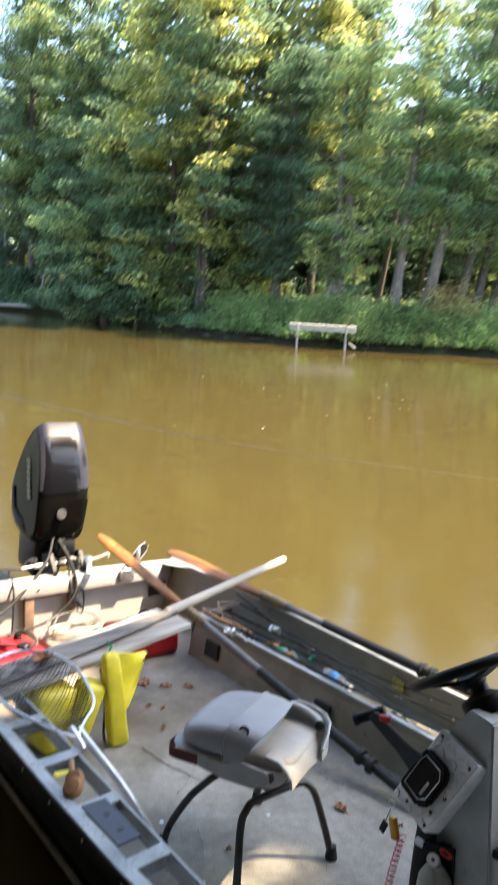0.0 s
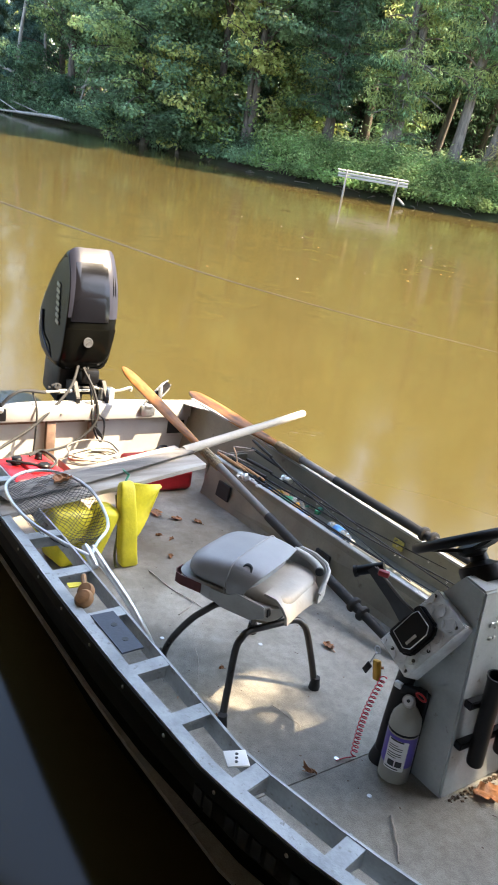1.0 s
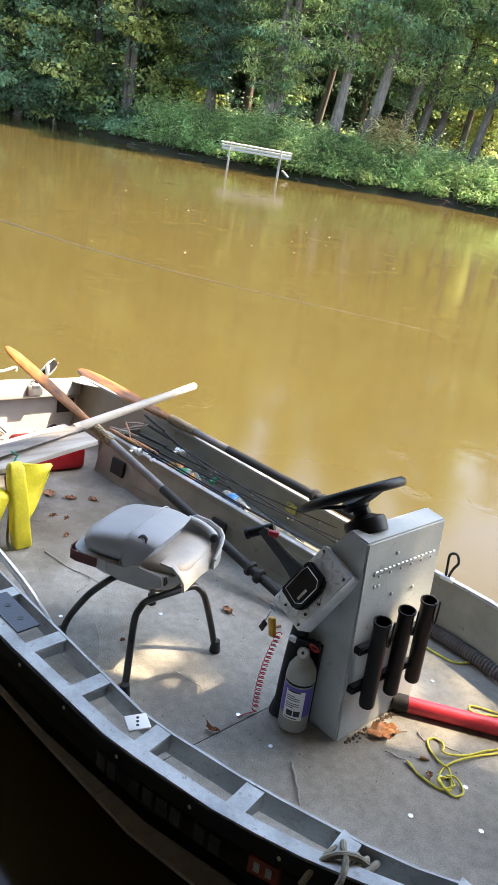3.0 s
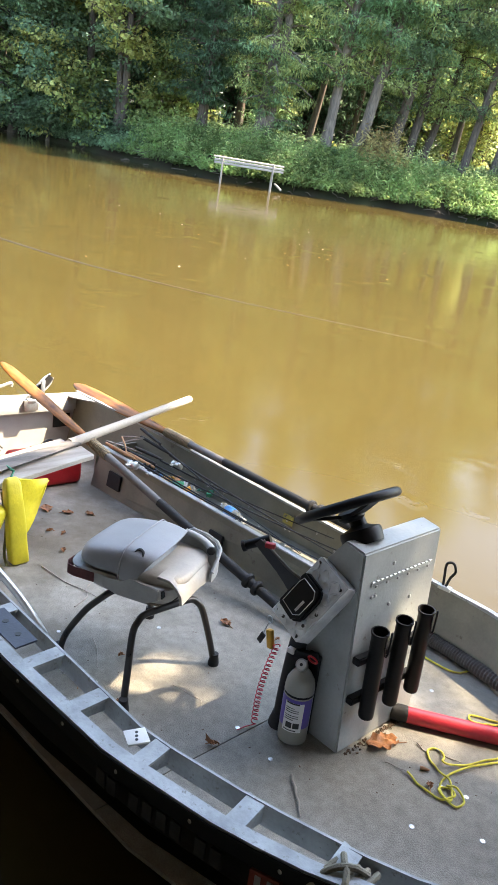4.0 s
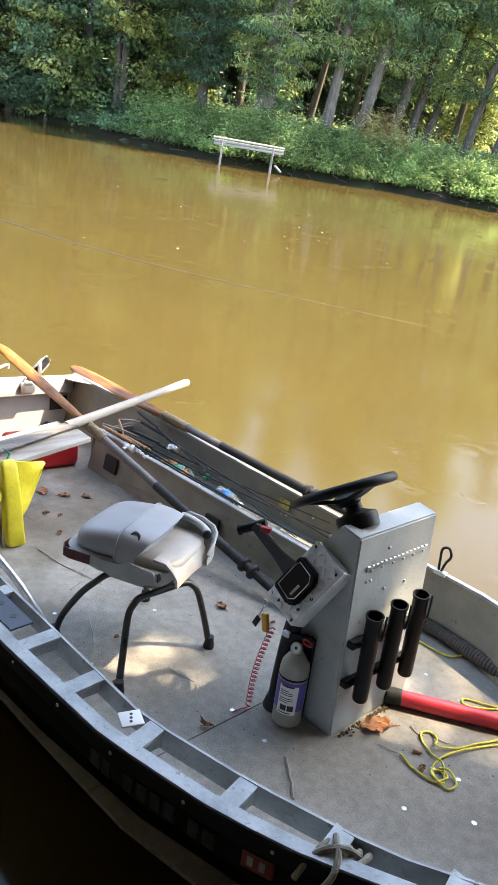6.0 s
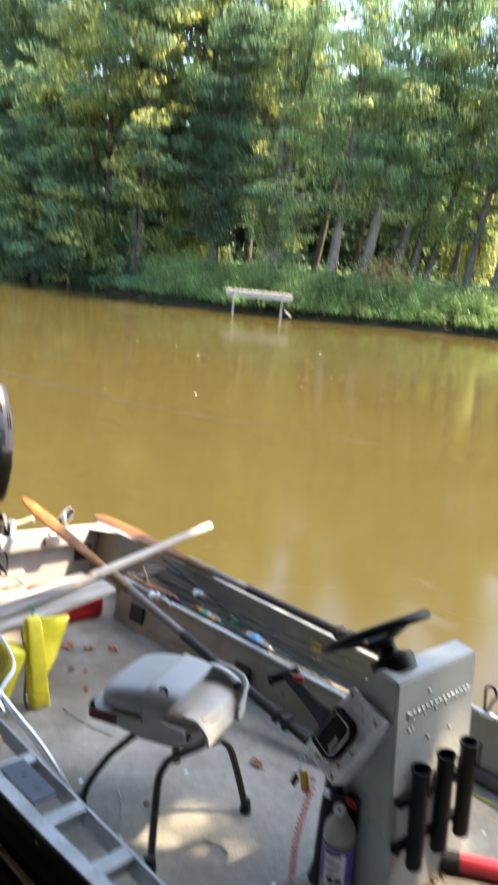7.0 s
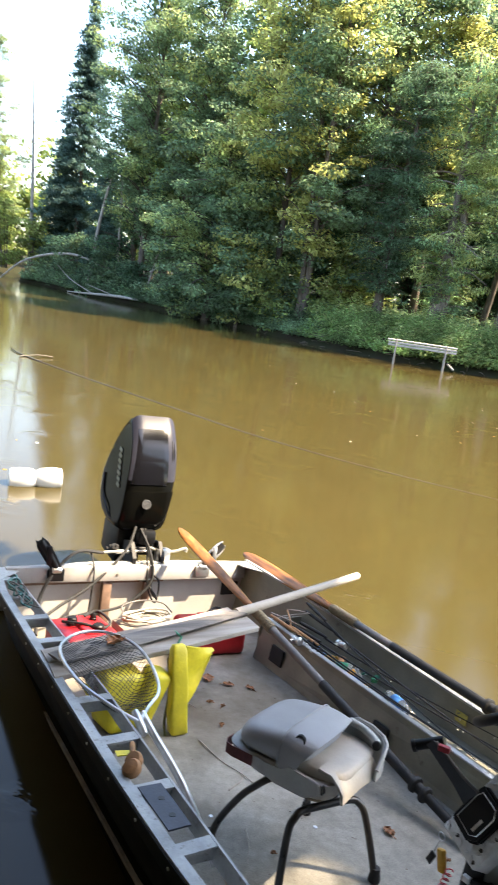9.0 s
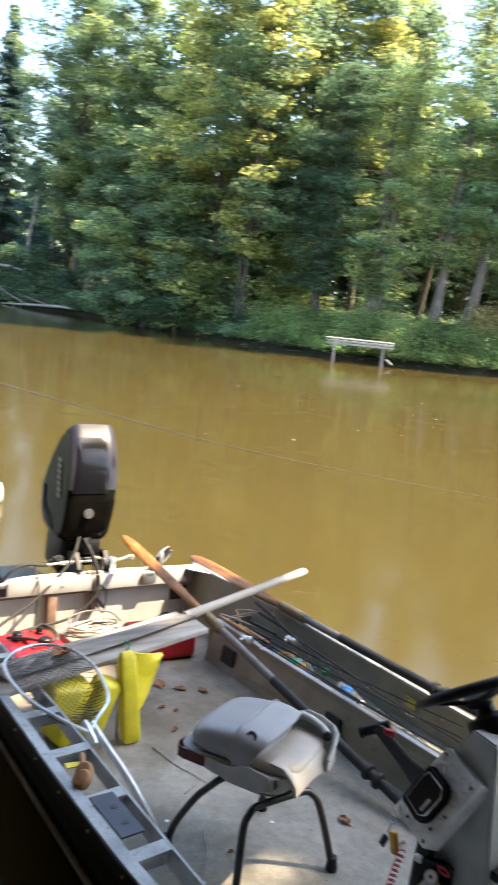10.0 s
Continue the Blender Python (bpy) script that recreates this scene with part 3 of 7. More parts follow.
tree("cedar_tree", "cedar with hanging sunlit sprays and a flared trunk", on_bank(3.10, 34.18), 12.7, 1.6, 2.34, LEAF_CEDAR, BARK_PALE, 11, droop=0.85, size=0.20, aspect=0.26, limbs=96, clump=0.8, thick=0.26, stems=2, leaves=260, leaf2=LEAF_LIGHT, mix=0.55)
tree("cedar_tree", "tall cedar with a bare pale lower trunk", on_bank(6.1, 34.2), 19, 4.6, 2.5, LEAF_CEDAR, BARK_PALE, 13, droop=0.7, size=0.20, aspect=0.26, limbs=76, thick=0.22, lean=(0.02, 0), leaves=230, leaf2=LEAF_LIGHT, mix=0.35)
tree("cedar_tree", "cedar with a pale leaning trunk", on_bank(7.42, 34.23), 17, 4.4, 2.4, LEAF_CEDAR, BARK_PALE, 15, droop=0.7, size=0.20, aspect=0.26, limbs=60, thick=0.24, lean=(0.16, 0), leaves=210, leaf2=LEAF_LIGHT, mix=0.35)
for i, (x, y, h, cr, ln, th) in enumerate(((9.0, 34.8, 16, 3.2, 0.10, 0.27), (10.0, 35.2, 17, 3.4, 0.12, 0.22), (10.9, 36.0, 15, 3.5, 0.17, 0.2), (12.4, 34.2, 17, 3.8, 0.10, 0.2),
                                           (13.6, 33.4, 17, 4.0, 0.09, 0.24), (15.6, 35.0, 16, 3.8, 0.06, 0.25), (18.0, 34.0, 15, 3.6, 0.05, 0.26))):
    tree("cedar_tree", "tall leaning cedar with a bare dark trunk", on_bank(x, y), h, cr, 2.6, LEAF_CEDAR if i % 3 else LEAF_MID, BARK, 30 + i, lean=(ln, 0.0), droop=0.6, size=0.20, aspect=0.26, limbs=52, thick=th * 0.85, leaves=210, leaf2=LEAF_LIGHT, mix=0.4, group="leaning cedars on the far bank")
# Yellow leaf colour puts the sunlit gaps' brightness into these two bushes.
tree("willow_bush", "bright yellow-green bush in a sunlit gap", on_bank(14.6, 39.5), 5.2, 0.3, 2.1, LEAF_YELLOW, BARK, 201, limbs=40, size=0.17, leaves=110, leaf2=LEAF_LIGHT, mix=0.5, thick=0.08)
tree("willow_bush", "bright yellow-green sapling between two trunks", on_bank(-1.2, 37.0), 3.9, 0.3, 1.1, LEAF_YELLOW, BARK, 203, limbs=26, size=0.15, leaves=110, leaf2=LEAF_LIGHT, mix=0.5, thick=0.06)
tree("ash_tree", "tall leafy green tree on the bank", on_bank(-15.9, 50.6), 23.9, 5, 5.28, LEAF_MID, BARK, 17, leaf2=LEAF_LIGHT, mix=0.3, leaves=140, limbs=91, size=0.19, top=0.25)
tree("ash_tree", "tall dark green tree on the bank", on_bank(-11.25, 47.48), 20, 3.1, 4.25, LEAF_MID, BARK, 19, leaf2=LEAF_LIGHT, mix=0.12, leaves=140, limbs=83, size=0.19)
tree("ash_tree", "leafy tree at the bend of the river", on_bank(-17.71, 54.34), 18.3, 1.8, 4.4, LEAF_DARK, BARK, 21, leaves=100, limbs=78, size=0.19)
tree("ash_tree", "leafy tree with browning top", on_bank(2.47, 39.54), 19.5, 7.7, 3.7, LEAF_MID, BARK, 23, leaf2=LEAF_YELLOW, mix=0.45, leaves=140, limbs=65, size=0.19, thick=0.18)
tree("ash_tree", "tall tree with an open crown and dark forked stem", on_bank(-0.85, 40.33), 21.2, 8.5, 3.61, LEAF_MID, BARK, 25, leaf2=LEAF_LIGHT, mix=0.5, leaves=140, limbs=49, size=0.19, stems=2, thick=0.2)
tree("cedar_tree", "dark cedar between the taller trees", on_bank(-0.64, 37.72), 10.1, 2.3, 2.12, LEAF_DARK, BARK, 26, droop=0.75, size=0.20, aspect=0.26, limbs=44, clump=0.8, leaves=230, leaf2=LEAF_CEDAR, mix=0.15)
spruce(on_bank(-27.59, 67.20), 23.6, 5.19, 41)
spruce(on_bank(-29.4, 68.0), 13.2, 3.4, 42, "shorter dark spruce beside a tall one")
spruce(on_bank(-22.95, 62.05), 10.5, 3.04, 43, "young dark spruce behind dead stems")

tree("pine_tree", "pale green pine with open level boughs at the bend", on_bank(-37.2, 68.5), 22, 4.0, 4.6, LEAF_PINE, BARK, 44, droop=0.15, size=0.34, aspect=0.16, limbs=60, flat=0.2, clump=0.9, leaves=150, thick=0.2, top=0.7)
for x, y, h, sd in ((-33.6, 66.2, 6.2, 45), (-30.8, 64.8, 4.6, 46), (-36.0, 69.0, 7.0, 47), (-39.5, 72.0, 7.5, 48)):
    tree("willow_bush", "sunlit yellow green bush at the bend", on_bank(x, y), h, 0.4, h * 0.5, LEAF_FAR, BARK, sd, limbs=26, size=0.26, thick=0.07, stems=3, top=0.6, leaves=80, group="sunlit bushes at the bend")

# low growth at the water's edge below the bend
rng = np.random.default_rng(77)
for i in range(15):
    x = -27.5 + i * 1.7 + rng.uniform(-0.4, 0.4)
    y = shore(x) + rng.uniform(0.4, 1.6)
    h = rng.uniform(2.0, 4.2)
    tree("riverside_shrub", "dense green shrub hanging over the water", on_bank(x, y), h, 0.25, rng.uniform(1.5, 2.3), (LEAF_MID, LEAF_DARK, LEAF_MID)[i % 3], BARK, 100 + i, limbs=22, size=0.19, leaves=90, leaf2=LEAF_CEDAR, mix=0.15, droop=0.5, thick=0.06,
         one_side=(0, -0.45), top=0.6, clump=0.8, group="shrubs along the bend")
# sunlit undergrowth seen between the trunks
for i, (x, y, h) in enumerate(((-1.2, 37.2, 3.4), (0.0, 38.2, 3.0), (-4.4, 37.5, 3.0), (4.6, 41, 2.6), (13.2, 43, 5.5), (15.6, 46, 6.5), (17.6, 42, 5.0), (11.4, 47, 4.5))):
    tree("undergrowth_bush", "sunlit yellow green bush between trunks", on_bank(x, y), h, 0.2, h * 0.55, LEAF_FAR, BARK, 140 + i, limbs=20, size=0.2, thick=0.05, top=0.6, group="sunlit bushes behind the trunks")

# woods behind: four trees built once and copied
protos = [tree("woodland_tree", "tall leafy tree in the woods behind the bank", on_bank(-17, 60), 19, 2.5, 4.6, LEAF_MID, BARK, 51, limbs=48, size=0.34, leaves=64, group="woods behind the bank"),
          tree("woodland_tree", "tall leafy tree in the woods behind the bank", on_bank(-7, 46), 18, 4.0, 4.0, LEAF_FAR, BARK, 52, limbs=44, size=0.32, leaves=60, group="woods behind the bank"),
          tree("woodland_tree", "tall leafy tree in the woods behind the bank", on_bank(5, 44), 18, 4.5, 3.6, LEAF_DARK, BARK, 53, limbs=52, size=0.34, aspect=0.4, droop=0.6, leaves=64, group="woods behind the bank")]
# Unseen copies from x -44 to -84 are added to block sky reflections.
spots = [(11.5, 47), (15, 50), (18.5, 49), (22.5, 47), (26, 50), (5.5, 50), (-46, 61), (-50, 55), (-55, 49), (-60, 45), (-66, 42), (-74, 38), (-84, 34), (-44, 68), (-12.5, 55), (-8.2, 49), (-3.6, 45), (0.6, 44.5), (4.2, 46), (8, 47), (-16, 58), (-20, 66), (-13, 50), (-10, 52), (-4, 50), (-1, 46), (1.5, 52), (3.6, 48), (6, 57), (10, 62), (11, 66), (14.5, 64), (19, 62), (24, 66), (28, 58), (34, 33), (36, 44), (26, 62), (31, 52), (14, 72), (5, 60), (-7, 60), (-14, 64),
         (-33, 78), (-38, 72), (-43, 84), (-47, 78), (-30, 92), (-52, 92), (-22, 74), (0, 66), (9, 68), (20, 76), (30, 72), (38, 60), (40, 84), (-58, 100), (-66, 110), (28, 34), (34, 38), (42, 46)]
for i, (x, y) in enumerate(spots):
    k = (0.75 + 0.35 * rng.uniform()) * (0.62 if -44 < x < -28 else 1.0)
    copy_thing(protos[i % 3 if x > -28 else 1], Matrix.Translation(on_bank(x, y)) @ Matrix.Rotation(rng.uniform(0, 6.28), 4, "Z") @ Matrix.Diagonal((k, k, k, 1)))

# the far edge of the woods
rng2 = np.random.default_rng(90)
cl = []
for _ in range(1500):
    x = rng2.uniform(-110, 110)
    y = max(74, shore(x) + 24) + rng2.uniform(0, 14)
    cl.append((x, y, ground_z(x, y) + rng2.uniform(0.02, 1) ** 0.8 * rng2.uniform(7, 15), 2.2, 2.2, 1.5, 46))
v, f = sheet_of(rng2, cl, 0.75, 0.7, 0.3)
tagged(new("far_woods", mesh_from("far_woods", v, f, LEAF_FAR)), "sunlit edge of the woods far behind the river", "woods", kind="stuff")

# added dark cedars that stand in for the deep shade behind the grove's trunks
thick = tree("cedar_tree", "dense dark cedar added for the shade behind the trunks", on_bank(4.2, 42.0), 11, 0.5, 2.6, LEAF_DARK, BARK, 57, droop=0.7, size=0.26, aspect=0.3, limbs=70, clump=0.85, leaves=130, group="dark cedars behind the grove")
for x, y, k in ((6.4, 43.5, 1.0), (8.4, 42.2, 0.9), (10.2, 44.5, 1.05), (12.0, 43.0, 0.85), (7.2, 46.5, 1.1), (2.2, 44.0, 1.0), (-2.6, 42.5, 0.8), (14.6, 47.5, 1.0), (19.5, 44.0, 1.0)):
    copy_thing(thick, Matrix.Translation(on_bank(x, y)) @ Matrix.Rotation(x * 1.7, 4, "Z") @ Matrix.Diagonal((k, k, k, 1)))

# bare trunks in the grove to the right
for i in range(10):
    x, y = 5.5 + i * 1.45 + rng.uniform(-0.4, 0.4), rng.uniform(37, 48)
    root = thing("bare_trunk", "slim dark trunk in the shaded grove", "tree", on_bank(x, y), group="slim trunks in the grove", aboard=False)
    tv, tf = [], []
    ln = rng.uniform(0.0, 0.14)
    limb_tube(tv, tf, [(0, 0, -0.2), (ln * 3, 0, 3), (ln * 9, 0, 9)], [0.19, 0.15, 0.09], 7)
    part_mesh(root, "trunk", mesh_from("trunk", tv, tf, BARK, True))

# dead stems and fallen logs at the bend
def snag(label, pts, radii, twigs=(), category="dead tree", name="dead_tree"):
    root = thing(name, label, category, pts[0], aboard=False)
    o = Vector(pts[0])
    tv, tf = [], []
    limb_tube(tv, tf, [Vector(p) - o for p in curve(pts, 4)], list(np.interp(np.linspace(0, 1, len(curve(pts, 4))), np.linspace(0, 1, len(radii)), radii)), 7)
    part_mesh(root, "stem", mesh_from("stem", tv, tf, DEADWOOD, True))
    for tw in twigs:
        tv, tf = [], []
        c = curve(tw, 3)
        limb_tube(tv, tf, [Vector(p) - o for p in c], list(np.linspace(0.05, 0.012, len(c))), 5)
        part_mesh(root, "branch", mesh_from("branch", tv, tf, DEADWOOD, True))


def up(x, y, dz):
    return (x, y, ground_z(x, y) + dz)


snag("pale dead stem leaning among shrubs", (up(-20.63, 53.32, 0.00), up(-20.13, 53.25, 4.68), (-19.39, 53.37, 9.40), (-18.66, 54.06, 12.68)), (0.15, 0.12, 0.07, 0.03), (((-19.58, 53.23, 8.68), (-18.80, 53.80, 10.00), (-18.19, 54.68, 11.64)),))
snag("grey broken dead trunk", (up(-18.63, 53.73, 0.00), up(-18.70, 53.60, 4.76), (-18.84, 53.31, 10.19)), (0.11, 0.10, 0.06))
snag("bare forked dead tree against the sky", (up(-31.4, 66, 0), (-31.6, 66, 7.2), (-31.9, 66, 12.4), (-32.3, 66, 17.6)), (0.2, 0.16, 0.10, 0.03), (((-31.9, 66, 12.2), (-32.8, 66, 14.0), (-33.2, 66, 16.0)), ((-32.0, 66, 13.6), (-31.5, 66, 15.4), (-31.0, 66, 16.6)), ((-31.7, 66, 9.4), (-32.6, 66, 10.4), (-33.4, 66, 10.8))))
snag("long grey fallen trunk arched over the bank", ((-30.07, 57.70, 0.11), (-27.61, 57.56, 2.00), (-22.79, 54.78, 2.83), (-18.64, 52.15, 2.12)), (0.05, 0.09, 0.11, 0.07), category="fallen log", name="fallen_log")
snag("pale fallen log lying at the waterline", ((-22.19, 53.34, 0.06), (-18.96, 50.09, 0.26), (-16.39, 48.44, 0.39), (-14.78, 47.69, 0.37)), (0.04, 0.09, 0.11, 0.06), category="fallen log", name="fallen_log",
     twigs=(((-19.20, 50.35, 0.29), (-21.12, 50.98, 1.06), (-22.53, 51.94, 1.90)), ((-17.28, 48.76, 0.47), (-19.02, 48.60, 0.94))))
snag("bare twiggy dead branch in front of leaves", ((-12.52, 41.58, 1.50), (-12.08, 41.52, 3.27), (-11.61, 41.52, 5.55)), (0.04, 0.03, 0.012), (((-12.19, 41.47, 3.02), (-11.61, 41.40, 4.04), (-11.14, 41.51, 4.43)), ((-12.41, 41.38, 2.26), (-11.72, 41.47, 2.77))), category="dead branch", name="dead_branch")


# ---------- bank weeds ----------
def weeds(name, label, x0, x1, d0, d1, count, size, leaf, seed, hgt=0.5, aspect=0.4, low=-9.0):
    rng = np.random.default_rng(seed)
    cl = []
    for _ in range(count):
        x = rng.uniform(x0, x1)
        y = shore(x) + rng.uniform(d0, d1)
        z = max(low, ground_z(x, y))
        r = rng.uniform(0.18, 0.42)
        h = hgt * rng.uniform(0.5, 1.3)
        cl.append((x, y, z + h * 0.45, r, r, h * 0.6, 46 * r / 0.3))
    v, f = sheet_of(rng, cl, size, aspect, -0.4, shell=0.2)
    tagged(new(name, mesh_from(name, v, f, leaf)), label, "weeds", kind="stuff")


weeds("bank_weeds", "thick green weeds on the river bank", -2.5, 30, 0.12, 3.2, 1700, 0.20, GRASS_M, 61, 0.8, 0.24)
weeds("tall_weeds", "taller pale green weeds among the bank growth", -2.5, 30, 0.3, 3.2, 560, 0.18, LEAF_LIGHT, 68, 1.2, 0.24)
weeds("bank_weeds", "shaded green growth at the foot of the trees", -30, -1.5, 0.1, 3.0, 1100, 0.18, LEAF_MID, 62, 0.6)
weeds("bank_weeds", "green weeds hanging over the undercut bank", -3, 30, -0.18, 0.25, 420, 0.15, GRASS_M, 66, 0.42, low=0.36)
weeds("bank_weeds", "dark shrubs hanging over the undercut bank", -30, -2.5, -0.3, 0.3, 480, 0.18, LEAF_MID, 67, 0.5, low=0.34)
weeds("dry_grass", "tuft of pale dry grass at a trunk", 7.4, 9.4, 1.8, 3.2, 60, 0.34, GRASS_DRY, 63, 1.7, 0.12)
weeds("meadow", "sunlit yellow meadow behind the grove", 3, 36, 8, 26, 900, 0.34, MEADOW, 64, 0.5, 0.25)
weeds("undergrowth", "low green growth under the trees", -14, 24, 3.0, 9, 900, 0.24, LEAF_MID, 65, 0.6)

# roots and dead sticks along the muddy edge
rng = np.random.default_rng(5)
tv, tf = [], []
for _ in range(150):
    x = rng.uniform(-12, 16)
    y = shore(x) + rng.uniform(-0.15, 0.35)
    p = Vector((x, y, ground_z(x, y) + 0.1))
    d = Vector((rng.normal() * 0.5, -rng.uniform(0.0, 0.4), rng.uniform(-0.15, 0.35)))
    limb_tube(tv, tf, [p - d * 0.4, p + d * 0.2 + Vector((0, 0, 0.05)), p + d * 0.6], [0.02, 0.016, 0.008], 4)
tagged(new("bank_sticks", mesh_from("bank_sticks", tv, tf, BARK, True)), "dead sticks and roots along the muddy edge", "sticks", kind="stuff")

# small dock standing in the river by the far bank
dock = thing("small_dock", "weathered grey plank dock on thin posts in the water", "dock", (2.48, 29.9, 0), aboard=False)
for k in range(3):
    bm = bmesh.new()
    box(bm, (2.48, 29.66 + k * 0.21, 0.955), (2.72, 0.19, 0.045), (0, 0, 0.5), 0.008)
    part("deck_board", bm, PLANKS, dock)
for z in (0.86, 0.76):
    bm = bmesh.new()
    box(bm, (2.48, 29.545, z), (2.68, 0.05, 0.08), (0, 0, 0.5), 0.008)
    part("front_beam", bm, PLANKS, dock)
for x, y in ((1.45, 29.5), (3.42, 29.52), (1.5, 30.1), (3.45, 30.12)):
    bm = bmesh.new()
    tube(bm, [(x, y, -1.3), (x, y, 1.0)], 0.028, 8)
    part("post", bm, DEADWOOD, dock)
bm = bmesh.new()
box(bm, (3.72, 29.8, 0.2), (0.1, 0.5, 0.06), (20, 10, 30), 0.01)
part("brace", bm, DEADWOOD, dock)

# ---------- unseen boathouse over the near bank, added to shade boat and near water ---
TO_SUN = SUN_DIR / SUN_DIR.z


ROOF_Z = 4.0


def over(s, w, z=ROOF_Z):
    """The place at height z whose shadow falls on this spot of the boat's floor."""
    g = BOAT @ Vector((s, w, 0))
    return g + TO_SUN * (z - g.z)


def slab(name, label, category, poly, a, b):
    bm = bmesh.new()
    prism(bm, poly, a, b)
    bmesh.ops.recalc_face_normals(bm, faces=bm.faces[:])
    me = bpy.data.meshes.new(name)
    bm.to_mesh(me)
    bm.free()
    me.materials.append(ROOF_WOOD)
    tagged(new(name, me), label, category, kind="structure")


edge = (over(2.792, -0.223) - over(2.36, -0.53)).normalized()
back = Vector((edge.y, -edge.x, 0)).normalized()
if back.dot(Vector((0, -1, 0))) < 0:
    back = -back
c = over(2.792, -0.223)
a, b = c - edge * ((c.x + 3.2) / edge.x), c + edge * 2.6
slab("roof", "unseen board roof over the near landing, added to shade the boat", "roof", [a, b, b + back * 5.2, a + back * 5.2], (0, 0, 0), (0, 0, 0.12))
# The walls and landing only block skylight from behind and the sides.
down, top = Vector((0, 0, -ROOF_Z)), Vector((0, 0, -0.01))
for name, label, p, q, n in (("shade_wall_back", "unseen board back wall of the landing, added to block skylight", a + back * 5.1, b + back * 5.1, back), ("shade_wall_west", "unseen board end wall of the landing, added to block skylight", a + back * 0.2, a + back * 5.0, edge), ("shade_wall_east", "unseen board end wall of the landing, added to block skylight", b + back * 0.4, b + back * 5.0, edge)):
    slab(name, label, "wall", [p + down, q + down, q + top, p + top], tuple(n * -0.06), tuple(n * 0.06))
slab("landing", "unseen board landing beside the boat, added to block light", "landing", [(-3.4, 0.95, 0), (-0.4, 0.95, 0), (0.3, 0.5, 0), (1.2, 0.2, 0), (4.6, 0.2, 0), (4.4, -3.4, 0), (-3.6, -3.4, 0)], (0, 0, 0.24), (0, 0, 0.30))


# Unseen tree: its clumps hang where their shadows shade chosen spots.
def shade_tree():
    rng = np.random.default_rng(8)
    root = thing("unseen_shade_tree", "unseen leafy tree added on the near bank to dapple the boat", "tree", on_bank(11.5, -3.2), aboard=False)
    o = Vector(on_bank(11.5, -3.2))
    tv, tf, clumps = [], [], []
    limb_tube(tv, tf, [(0, 0, -0.3), (0.1, 0.2, 4), (-0.4, 0.8, 10), (-0.8, 1.2, 17)], [0.42, 0.32, 0.24, 0.08], 9)
    while len(clumps) < 1050:
        s, w = rng.uniform(0.85, 2.85), rng.uniform(-0.75, 0.66)
        if s > 2.28 and w < 0.10 or s < 1.12 and w < 0.30 or w > 0.62 - 0.1 * s:
            continue
        g = BOAT @ Vector((s, w, 0.1))
        c = g + SUN_DIR * rng.uniform(9.5, 16.5) - o
        r = rng.uniform(0.12, 0.2)
        clumps.append((c.x, c.y, c.z, r, r, r * 0.7, 26))
    for k in range(300):
        g = BOAT @ Vector((rng.uniform(0.35, 1.15), rng.uniform(0.16, 0.62), 0.1))
        c = g + SUN_DIR * rng.uniform(9.5, 16.5) - o
        clumps.append((c.x, c.y, c.z, 0.15, 0.15, 0.12, 26))
    # Loose sprigs are added to thin the sun over floor, bow and locker.
    sprigs = []
    for s0, s1, w0, w1, count in ((2.2, 2.9, -0.62, 0.14, 150), (2.85, 4.5, -0.9, 0.05, 300), (2.85, 4.5, 0.0, 0.97, 640), (0.9, 3.1, 0.50, 0.98, 260), (2.98, 3.42, 0.80, 0.96, 40)):
        for k in range(count):
            g = BOAT @ Vector((rng.uniform(s0, s1), rng.uniform(w0, w1), 0.0))
            c = g + SUN_DIR * rng.uniform(11.0, 17.0) - o
            sprigs.append((c.x, c.y, c.z, 0.24, 0.24, 0.18, 4))
    for k in range(260):
        g = BOAT @ Vector((rng.uniform(-1.2, 2.2), rng.uniform(-1.5, -0.98), -0.1))
        c = g + SUN_DIR * rng.uniform(9.5, 16.5) - o
        clumps.append((c.x, c.y, c.z, 0.2, 0.2, 0.15, 26))
    for k in range(110):
        c = Vector((rng.uniform(-3, 4), rng.uniform(-4, 2.0), rng.uniform(10, 18)))
        g = BOAT.inverted() @ (c + o - SUN_DIR * ((c + o).z / SUN_DIR.z))
        if not (-0.2 < g.x < 4.6 and -2.6 < g.y < 2.0):
            clumps.append((c.x, c.y, c.z, 0.8, 0.8, 0.5, 60))
    for k in range(12):
        e = clumps[1352 + 21 * k][:3]
        limb_tube(tv, tf, curve(((-0.3, 0.6, rng.uniform(7, 11)), ((e[0] - 0.3) / 2, (e[1] + 0.6) / 2, 11.0), e), 3), list(np.linspace(0.1, 0.015, 7)), 5)
    part_mesh(root, "trunk", mesh_from("trunk", tv, tf, BARK, True))
    v, f = sheet_of(rng, sprigs, 0.065, 0.75, 0.3)
    part_mesh(root, "sprig", mesh_from("sprig", v, f, LEAF_MID))
    v, f = sheet_of(rng, clumps, 0.17, 0.75, 0.3)
    part_mesh(root, "crown", mesh_from("crown", v, f, LEAF_MID))


shade_tree()
# Unseen copies behind the camera, added to cut skylight on the near side.
for x, y in ((-9, -9), (-2, -12), (4, -10), (14, -8), (-16, -6), (20, -4)):
    k = 0.7
    copy_thing(protos[0 if x < 5 else 1], Matrix.Translation(on_bank(x, y)) @ Matrix.Rotation(x, 4, "Z") @ Matrix.Diagonal((k, k, k, 1)))


# ---------- the boat ----------
boat = thing("boat", "open aluminium fishing boat, black outside and grey inside, afloat", "boat", (0, 0, 0))
